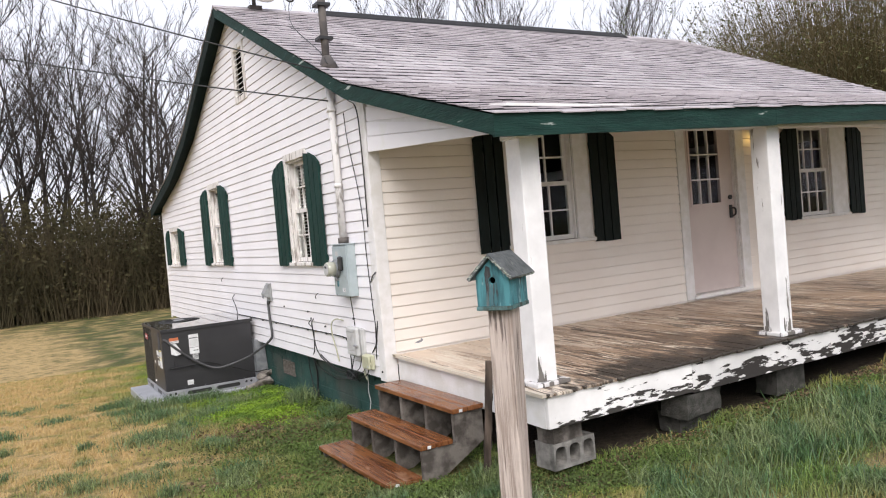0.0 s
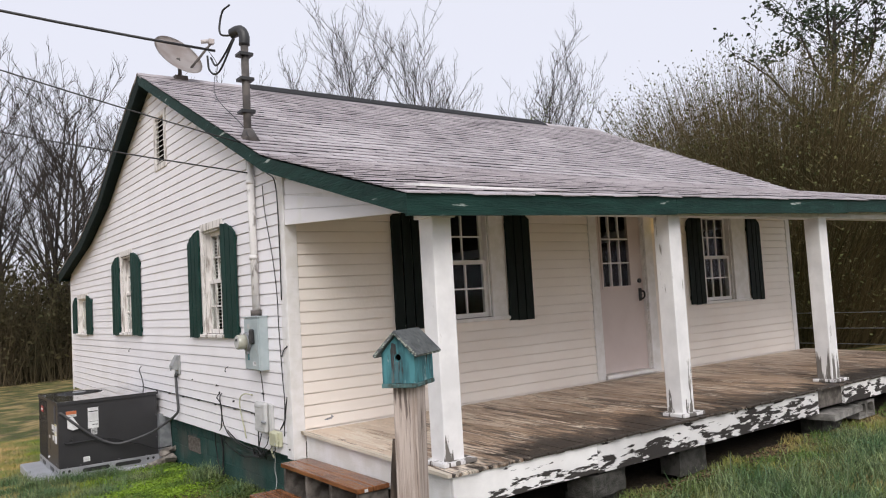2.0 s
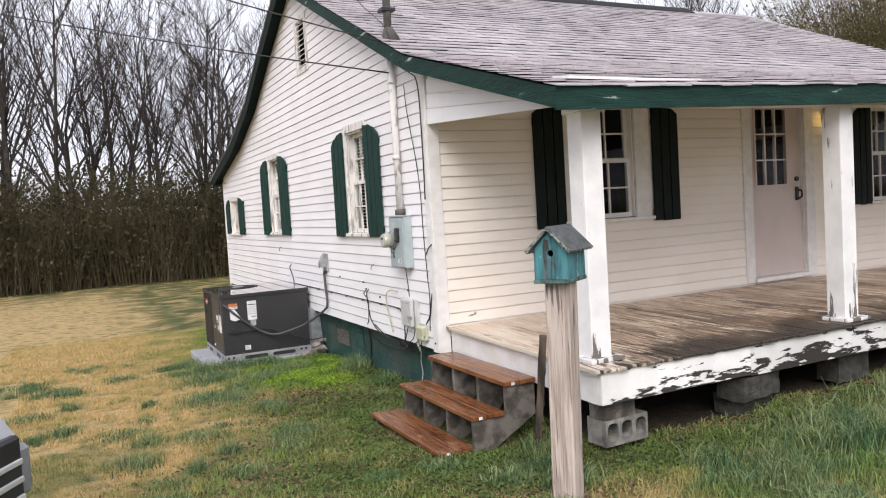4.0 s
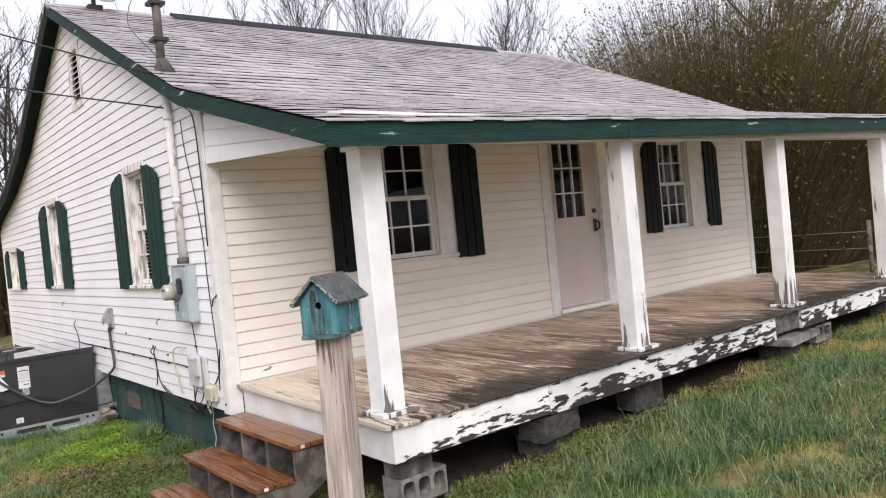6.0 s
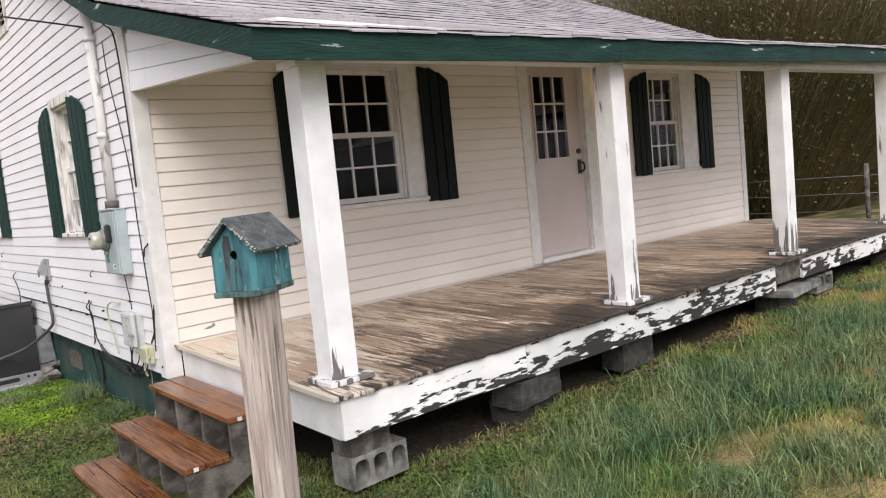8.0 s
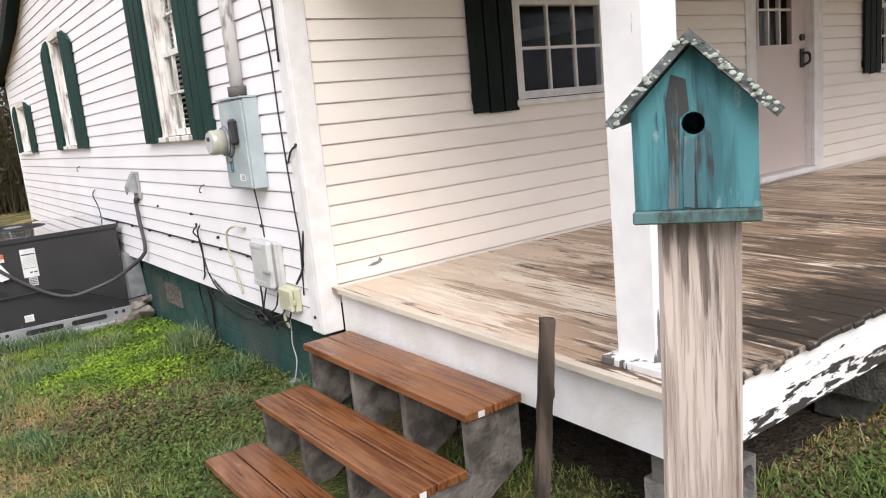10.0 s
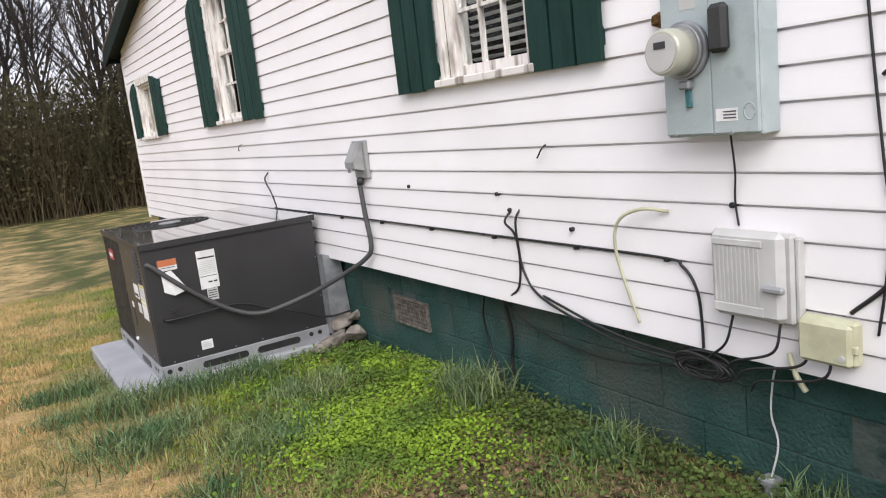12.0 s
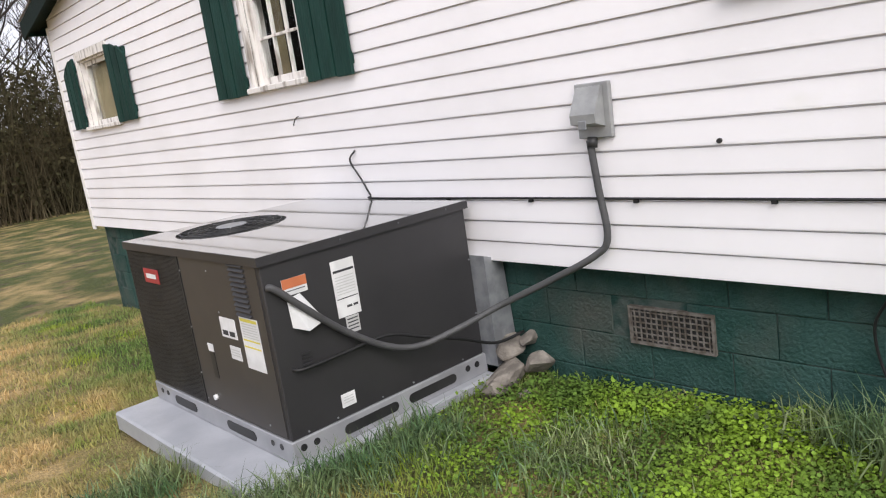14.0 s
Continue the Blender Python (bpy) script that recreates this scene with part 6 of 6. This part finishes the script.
# ---- trees ----
def grow(seed, height, lean=0.12, spread=0.55, levels=4, forks=(9, 5, 4), lift_=0.5, r0=None, taper=0.2, start=0.25):
    """A bare tree: limbs as tapered tubes, its twigs apart. Returns two lists of (verts, faces)."""
    rng = random.Random(seed)
    wood, twig = ([], []), ([], [])

    def limb(p, d, length, r, level):
        n = max(3, 6 - level) if level < 2 else 3
        seg = 6 if level == 0 else 4 if level == 1 else 3
        store = wood if level < 2 else twig
        vs, fs = store
        pts, dirs = [p.copy()], []
        d = d.normalized()
        for i in range(seg):
            jit = Vector((rng.gauss(0, 1), rng.gauss(0, 1), rng.gauss(0, 0.5))) * (0.07 + 0.06 * level)
            d = (d + jit + Vector((0, 0, 0.10 * lift_ * level))).normalized()
            p = p + d * (length / seg)
            pts.append(p.copy())
            dirs.append(d.copy())
        base = len(vs)
        for i, q in enumerate(pts):
            dd = dirs[min(i, seg - 1)]
            a = dd.cross(Vector((1, 0.2, 0.1)) if abs(dd.x) < 0.8 else Vector((0, 1, 0))).normalized()
            b = dd.cross(a)
            rr = r * (1 - (1 - taper) * i / seg)
            for k in range(n):
                t = 6.28319 * k / n
                vs.append(tuple(q + rr * (math.cos(t) * a + math.sin(t) * b)))
        for i in range(seg):
            for k in range(n):
                fs.append((base + i * n + k, base + i * n + (k + 1) % n, base + (i + 1) * n + (k + 1) % n, base + (i + 1) * n + k))
        if level + 1 < levels:
            m = forks[level]
            for j in range(m):
                u = start + (1 - start) * (j + rng.random()) / m if level == 0 else 0.2 + 0.8 * (j + rng.random()) / m
                i = min(seg - 1, int(u * seg))
                q = pts[i].lerp(pts[i + 1], u * seg - i)
                a = rng.uniform(0, 6.28319)
                side = Vector((math.cos(a), math.sin(a), 0))
                nd = (dirs[i] * (1 - spread) + side * spread + Vector((0, 0, 0.25 * lift_))).normalized()
                limb(q, nd, length * rng.uniform(0.34, 0.52) * (1.15 - 0.45 * u), max(r * (1 - 0.75 * u) * 0.55, 0.016), level + 1)

    limb(Vector((0, 0, -0.4)), Vector((rng.uniform(-lean, lean), rng.uniform(-lean, lean), 1)), height, r0 or height * 0.0115, 0)
    return wood, twig


def leaves_on(points, rng, count, size, spread):
    co = []
    for i in range(count):
        c = np.array(points[rng.randrange(len(points))]) + np.array([rng.gauss(0, spread) for _ in range(3)])
        a = np.array([rng.gauss(0, 1) for _ in range(3)])
        a /= np.linalg.norm(a)
        b = np.cross(a, [rng.gauss(0, 1) for _ in range(3)])
        b /= np.linalg.norm(b)
        s = size * rng.uniform(0.6, 1.4)
        co += [c, c + a * s * 0.5 + b * s * 0.3, c + a * s, c + a * s * 0.5 - b * s * 0.3]
    return np.array(co)


def tree(name, label, seed, height, m, bark=None, twigs=None, leaf=None, **kw):
    th = thing(name, label, "tree", m, "bare trees at the wood's edge")
    wood, twig = grow(seed, height, **kw)
    tagged(piece("trunk", from_arrays("trunk", wood[0], wood[1], bark or M_BARK), th))
    piece("crown", from_arrays("crown", twig[0], twig[1], twigs or M_TWIG), th)
    if leaf:
        material, count, size, spread = leaf
        rng = random.Random(seed)
        ends = [twig[0][rng.randrange(len(twig[0]) // 6, len(twig[0]))] for _ in range(240)]
        piece("leaves", numpy_mesh("leaves", leaves_on(ends, rng, count, size, spread), 4, material), th)
    return th


BARE = "bare grey tree with many fine upright branches"
kinds = [tree("tree", BARE, s, h, pose(x, y, -0.9), forks=(13, 6, 5), spread=sp, lean=0.16) for s, h, x, y, sp in ((1, 13.5, 0.5, 38, 0.42), (2, 12, 3.5, 40, 0.5), (3, 15, -3, 41, 0.38), (4, 11, 6.5, 39, 0.5), (5, 14, 1.8, 43, 0.42))]
slim = [tree("tree", "slender bare tree rising behind the house", s, h, pose(x, y, -0.8), forks=(20, 7, 5), spread=0.36, lean=0.05, r0=0.15) for s, h, x, y in ((11, 17, 24.5, 43), (12, 18, 29.5, 42), (13, 16, 36, 37))]
rng = random.Random(21)
for i in range(30):
    src = kinds[i % 5]
    x, y = -15 + 25 * ((i * 0.618) % 1.0), rng.uniform(37, 49)
    m = pose(x, y, -0.95, 0, 0, rng.uniform(0, 360))
    src_copy = copy_thing(src, m)
    src_copy.scale = (rng.uniform(0.8, 1.1),) * 3
for i, (x, y, s) in enumerate(((21.5, 45, 0.9), (26, 46, 1.0), (28, 47, 0.9), (31.5, 41, 0.8), (33, 44, 0.95), (37.5, 40, 0.9), (17, 46, 0.85), (40, 38, 0.8), (13, 47, 0.8), (34, 47, 0.7))):
    c = copy_thing(slim[i % 3], pose(x, y, -0.8, 0, 0, 77 * i))
    c.scale = (s, s, s)
tree("tree", "small budding tree above the roof edge", 31, 8.5, pose(22.5, 19.5, -0.5), forks=(12, 6, 4), spread=0.5, leaf=(M_BUD, 700, 0.09, 0.12), start=0.3)
tree("tree", "tall old tree with dark leaf clumps", 36, 15.5, pose(37.5, 16.3, 0.0), forks=(14, 8, 7), spread=0.60, r0=0.40, start=0.40, lean=0.06, leaf=(M_DARKLEAF, 4200, 0.22, 0.22))


def stems(name, label, count, region, heights, material, seed, fan, twigs_per, radius, leaf=None, rim=None):
    """A thicket: thin upright stems with short side twigs, over an oval or a box of ground."""
    g = np.random.default_rng(seed)
    x0, x1, y0, y1 = region
    if rim is None:
        bx, by = g.uniform(x0, x1, count), g.uniform(y0, y1, count)
        ox, oy = g.normal(0, fan, count), g.normal(0, fan, count)
        full = np.ones(count)
    else:
        a, q = g.uniform(0, 6.28319, count), np.sqrt(g.uniform(0, 1, count))
        cx, cy, rx, ry = (x0 + x1) / 2, (y0 + y1) / 2, (x1 - x0) / 2, (y1 - y0) / 2
        bx, by = cx + rx * rim * q * np.cos(a), cy + ry * rim * q * np.sin(a)
        ox, oy = (1 - rim) * rx * q * np.cos(a) + g.normal(0, fan, count), (1 - rim) * ry * q * np.sin(a) + g.normal(0, fan, count)
        full = np.sqrt(np.clip(1 - 0.75 * q ** 2, 0.05, 1))
    h = g.uniform(*heights, count) * full
    bz = np.array([ground_z(float(x), float(y)) for x, y in zip(bx, by)]) - 0.1
    quads = []

    def ribbon(p, d, r):
        """Three-sided tapered sticks from p along d."""
        n = len(p)
        u = np.cross(d, np.tile([0.3, 0.2, 0.9], (n, 1)))
        u /= np.linalg.norm(u, axis=1)[:, None] + 1e-9
        v = np.cross(d, u)
        v /= np.linalg.norm(v, axis=1)[:, None] + 1e-9
        r = r[:, None]
        tip = p + d
        c = [u * r, (-0.5 * u + 0.87 * v) * r, (-0.5 * u - 0.87 * v) * r]
        for i in range(3):
            j = (i + 1) % 3
            quads.append(np.stack([p + c[i], p + c[j], tip + c[j] * 0.35, tip + c[i] * 0.35], 1).reshape(-1, 3))

    p0 = np.stack([bx, by, bz], 1)
    d1 = np.stack([ox * 0.4, oy * 0.4, h * 0.5], 1) + g.normal(0, 0.08, (count, 3))
    p1 = p0 + d1
    d2 = np.stack([ox * 0.6, oy * 0.6, h * 0.5], 1) + g.normal(0, 0.12, (count, 3))
    rr = radius * g.uniform(0.6, 1.5, count)
    ribbon(p0, d1, rr)
    ribbon(p1, d2, rr * 0.6)
    ends = [p1 + d2]
    for k in range(twigs_per):
        t = g.uniform(0.05, 0.98, count)[:, None]
        q = np.where(t < 0.5, p0 + d1 * t * 2, p1 + d2 * (t - 0.5) * 2)
        dd = np.stack([g.normal(0, 0.34, count), g.normal(0, 0.34, count), g.uniform(0.1, 0.75, count)], 1) + np.stack([ox, oy, 0 * ox], 1) * 0.10
        ribbon(q, dd, rr * 0.35)
        ends.append(q + dd)
    th = tagged(new(name, numpy_mesh(name, np.concatenate(quads), 4, material)), label, "thicket", kind="stuff")
    if leaf:
        m, n, size = leaf
        e = np.concatenate(ends)
        c = e[g.integers(0, len(e), n)] + g.normal(0, 0.16, (n, 3))
        a = g.normal(0, 1, (n, 3))
        a /= np.linalg.norm(a, axis=1)[:, None]
        b = np.cross(a, g.normal(0, 1, (n, 3)))
        b /= np.linalg.norm(b, axis=1)[:, None]
        s = size * g.uniform(0.5, 1.5, (n, 1))
        co = np.stack([c, c + a * s * 0.5 + b * s * 0.3, c + a * s, c + a * s * 0.5 - b * s * 0.3], 1).reshape(-1, 3)
        lo = piece(name + "_leaves", numpy_mesh(name + "_leaves", co, 4, m), None)
        tagged(lo, "young leaves scattered through the thicket", "leaves", kind="stuff")


stems("thicket", "dense olive brown leafless thicket along the lawn", 9000, (-26, 12, 35.5, 44), (2.6, 5.6), M_THICKET, 5, 0.7, 7, 0.018, (M_HAZE, 90000, 0.16))
stems("thicket", "dense brown woodland edge behind the house", 3600, (12, 62, 36, 48), (2.5, 5.0), M_THICKET, 6, 0.6, 5, 0.022, (M_HAZE, 30000, 0.16))
stems("thicket", "brown woodland edge beyond the side yard", 3000, (42, 54, -12, 36), (3.0, 6.5), M_THICKET, 7, 0.6, 5, 0.024, (M_HAZE, 30000, 0.18))
stems("bush", "huge tawny bush with fine fanned stems", 9000, (14.8, 31.0, 5.0, 20.5), (6.6, 9.7), M_BUSHSTEM, 8, 0.9, 9, 0.0125, (M_BUSHLEAF, 70000, 0.075), rim=0.5)
fence = thing("fence", "low wire fence on grey posts in the side yard", "fence")
for i in range(5):
    part("post", tube(bmesh.new(), [(14.6, 2.5 + i * 1.5, 0.0), (14.6, 2.5 + i * 1.5, 1.25)], 0.04, 8), M_GREYWOOD, fence)
for z in (0.45, 0.75, 1.05):
    part("wire", tube(bmesh.new(), [(14.6, 2.5, z), (14.6, 8.5, z)], 0.006, 5), M_GALV2, fence)


# ---- grass ----
def ground_grid(xs, ys):
    """Heights of the ground sheet between its corners."""
    gx, gy = np.arange(-6, 14.01, 0.25), np.arange(-5, 18.01, 0.25)
    table = np.array([[ground_z(float(x), float(y)) for x in gx] for y in gy])
    i = np.clip(((xs + 6) / 0.25).astype(int), 0, len(gx) - 2)
    j = np.clip(((ys + 5) / 0.25).astype(int), 0, len(gy) - 2)
    u, v = (xs + 6) / 0.25 - i, (ys + 5) / 0.25 - j
    return table[j, i] * (1 - u) * (1 - v) + table[j, i + 1] * u * (1 - v) + table[j + 1, i] * (1 - u) * v + table[j + 1, i + 1] * u * v


def free_ground(x, y):
    house = (x > 2.93) & (x < 11.8) & (y > 5.6)
    porch_ = (x > 3.25) & (x < 11.7) & (y > 4.05)
    pad_ = (x > 1.25) & (x < 2.93) & (y > 10.35) & (y < 12.05)
    steps_ = (x > 2.02) & (x < 2.9) & (y > 4.6) & (y < 6.0)
    return ~(house | porch_ | pad_ | steps_)


def blades(name, label, x, y, h, w, bend, material, g):
    keep = free_ground(x, y)
    x, y, h, w = x[keep], y[keep], h[keep], w[keep]
    n = len(x)
    z = ground_grid(x, y) - 0.004
    a = g.uniform(0, 6.28319, n)
    sx, sy = np.cos(a) * w, np.sin(a) * w
    la, k = g.uniform(0, 6.28319, n), g.uniform(0.1, 1.0, n) * bend
    dx, dy = np.cos(la) * h * k, np.sin(la) * h * k
    base = np.stack([x, y, z], 1)
    side = np.stack([sx, sy, 0 * x], 1)
    mid = base + np.stack([dx * 0.35, dy * 0.35, h * 0.6], 1)
    tip = base + np.stack([dx, dy, h * np.sqrt(np.clip(1 - (k * 0.8) ** 2, 0.15, 1))], 1)
    co = np.stack([base - side, base + side, mid + side * 0.7, mid - side * 0.7, mid - side * 0.7, mid + side * 0.7, tip + side * 0.1, tip - side * 0.1], 1).reshape(-1, 3)
    tagged(new(name, numpy_mesh(name, co, 4, material)), label, "grass", kind="stuff")


def clumps(x, y):
    """Uneven growth: short trodden spots and lusher ones."""
    v = np.sin(x * 5.1 + 1.3 * np.sin(y * 3.7)) + np.sin(y * 6.3 + 1.7 * np.sin(x * 4.1 + 1.0)) + 0.7 * np.sin(x * 13.0 + y * 9.0) + 0.7 * np.sin(y * 15.0 - x * 11.0)
    return np.clip(0.85 + 0.28 * v, 0.3, 1.8)


g = np.random.default_rng(12)
N = 150000
x, y = g.uniform(-1.0, 3.3, N), g.uniform(2.0, 13.5, N)
blades("grass", "short patchy lawn grass, green and straw", x, y, clumps(x, y) * g.uniform(0.018, 0.062, N), g.uniform(0.0017, 0.0042, N), 1.15, M_BLADE, g)
N = 90000
x, y = g.uniform(3.0, 12, N), g.uniform(0.2, 4.3, N)
blades("grass", "short green lawn grass before the porch", x, y, clumps(x, y) * g.uniform(0.025, 0.085, N), g.uniform(0.002, 0.0048, N), 1.15, M_BLADE, g)
N = 36000
x, y = g.uniform(-1.6, 2.9, N), g.uniform(12.0, 17.9, N)
blades("grass", "drying lawn grass toward the woods", x, y, g.uniform(0.03, 0.06, N), g.uniform(0.003, 0.006, N), 1.1, M_BLADE, g)
tuft_x, tuft_y, tuft_h = [], [], []
tr = random.Random(17)
spots = [(4.5, 3.1, 0.5, 0.20), (5.6, 3.0, 0.6, 0.20), (3.6, 2.9, 0.35, 0.16), (6.6, 2.7, 0.6, 0.18), (7.6, 3.0, 0.6, 0.16), (2.75, 4.25, 0.18, 0.15), (2.5, 3.6, 0.2, 0.13), (1.25, 10.2, 0.28, 0.17), (1.6, 10.2, 0.25, 0.16), (2.0, 10.15, 0.25, 0.14), (2.7, 8.35, 0.18, 0.24), (2.75, 8.6, 0.14, 0.18), (2.75, 7.4, 0.16, 0.15), (1.2, 9.4, 0.35, 0.13), (1.7, 8.8, 0.35, 0.12), (1.1, 11.0, 0.2, 0.15), (1.0, 8.0, 0.4, 0.11), (2.2, 9.4, 0.3, 0.12), (2.78, 6.5, 0.15, 0.15)]
for i in range(70):
    spots.append((tr.uniform(-2.5, 2.6), tr.uniform(3.0, 12.5), tr.uniform(0.08, 0.22), tr.uniform(0.06, 0.11)))
for i in range(60):
    spots.append((tr.uniform(3.0, 11), tr.uniform(0.8, 3.6), tr.uniform(0.10, 0.3), tr.uniform(0.08, 0.15)))
for sx, sy, r, h in spots:
    n = int(1500 * r * (1 + 2 * r))
    tuft_x += [tr.gauss(sx, r * 0.5) for _ in range(n)]
    tuft_y += [tr.gauss(sy, r * 0.5) for _ in range(n)]
    tuft_h += [h * tr.uniform(0.5, 1.25) for _ in range(n)]
n = len(tuft_x)
M_TUFT = mat("tall green grass tufts", (0.070, 0.135, 0.052), 0.55, second=(0.17, 0.21, 0.085), scale=3.0, isle=0.6)
blades("grass_tufts", "taller bluish green grass tufts", np.array(tuft_x), np.array(tuft_y), np.array(tuft_h), g.uniform(0.0022, 0.005, n), 1.2, M_TUFT, g)


def leaf_carpet(name, label, n, cx, cy, rx, ry, size, height, material, g):
    """Small round weed leaves lying and standing close to the soil, in drifts."""
    x, y = g.normal(cx, rx, n), g.normal(cy, ry, n)
    keep = free_ground(x, y)
    x, y = x[keep], y[keep]
    n = len(x)
    c = np.stack([x, y, ground_grid(x, y) + g.uniform(0.004, height, n)], 1)
    nz = g.normal(0, 0.45, (n, 3)) + np.array([0, 0, 1.0])
    nz /= np.linalg.norm(nz, axis=1)[:, None]
    a = np.cross(nz, g.normal(0, 1, (n, 3)))
    a /= np.linalg.norm(a, axis=1)[:, None]
    b = np.cross(nz, a)
    s = size * g.uniform(0.5, 1.3, (n, 1))
    co = np.stack([c + s * (math.cos(t) * a + math.sin(t) * b) for t in (0, 1.2566, 2.5133, 3.7699, 5.0265)], 1).reshape(-1, 3)
    tagged(new(name, numpy_mesh(name, co, 5, material)), label, "weeds", kind="stuff")


for cx, cy, rx, ry, n, s, h, bright in ((2.15, 8.5, 0.28, 0.40, 17000, 0.0085, 0.06, True), (2.72, 9.3, 0.12, 0.5, 8000, 0.009, 0.075, True), (1.95, 5.0, 0.45, 0.7, 12000, 0.009, 0.035, False), (2.1, 6.6, 0.5, 0.5, 9000, 0.0095, 0.045, False), (1.9, 4.3, 0.6, 0.5, 9000, 0.009, 0.035, False), (2.8, 4.1, 0.2, 0.25, 4000, 0.007, 0.05, False), (4.5, 3.60, 1.2, 0.22, 9000, 0.010, 0.055, False), (2.76, 7.5, 0.09, 0.8, 4000, 0.010, 0.09, False), (2.3, 9.7, 0.3, 0.3, 5000, 0.008, 0.05, True)):
    leaf_carpet("clover_weeds", "bright low clover near the foundation" if bright else "low green weeds in the lawn", n, cx, cy, rx, ry, s, h, M_CLOVER if bright else M_WEED, g)
for cx, cy, rx, ry, n in ((1.9, 7.6, 0.5, 0.35, 2200), (2.25, 7.1, 0.35, 0.3, 4000), (2.6, 6.9, 0.15, 0.4, 1200), (0.9, 5.2, 0.6, 0.5, 1600), (2.5, 3.5, 0.3, 0.2, 900), (6.0, 3.95, 2.5, 0.12, 6000)):
    leaf_carpet("leaf_litter", "scattered dead leaves and straw on bare soil", n, cx, cy, rx, ry, 0.014, 0.012, M_MULCH, g)


# ---- pieces of walls ----
SIDE_CUT = [(7.775, 8.505, 1.46, 2.80), (11.755, 12.485, 1.46, 2.80), (15.155, 16.065, 1.445, 2.23), (9.79, 10.31, 3.79, 4.54)]
FRONT_CUT = [(4.40, 5.50, 1.485, 2.84), (6.97, 8.20, 0.60, 2.92), (9.34, 10.44, 1.47, 2.84)]
rows_of_siding(wall_side, "y", FY + 0.10, BY - 0.06, SKIRT - 0.001, 5.05, GX, SIDE_CUT, M_SIDING, gable_ends)
rows_of_siding(wall_front, "x", GX + 0.10, HX - 0.10, SKIRT + COURSE + 0.022, 2.93, FY, FRONT_CUT, M_SIDINGSHADED)


def build_blocks():
    me = data_of(B(-0.008, 0.02, -0.1975, 0.1975, -0.0975, 0.0975, bevel=0.004), "block", M_BLOCK)
    rng = random.Random(3)
    for row in range(7):
        z = SKIRT + 0.04 - 0.1 - row * 0.2
        y = FY + 0.32 + (0.2 if row % 2 else 0.0)
        while y < BY - 0.2:
            if not (row == 1 and 9.1 < y < 9.62):
                piece("block", me, foundation, pose(GX + 0.095 + rng.uniform(-0.003, 0.003), y, z))
            y += 0.4


build_blocks()
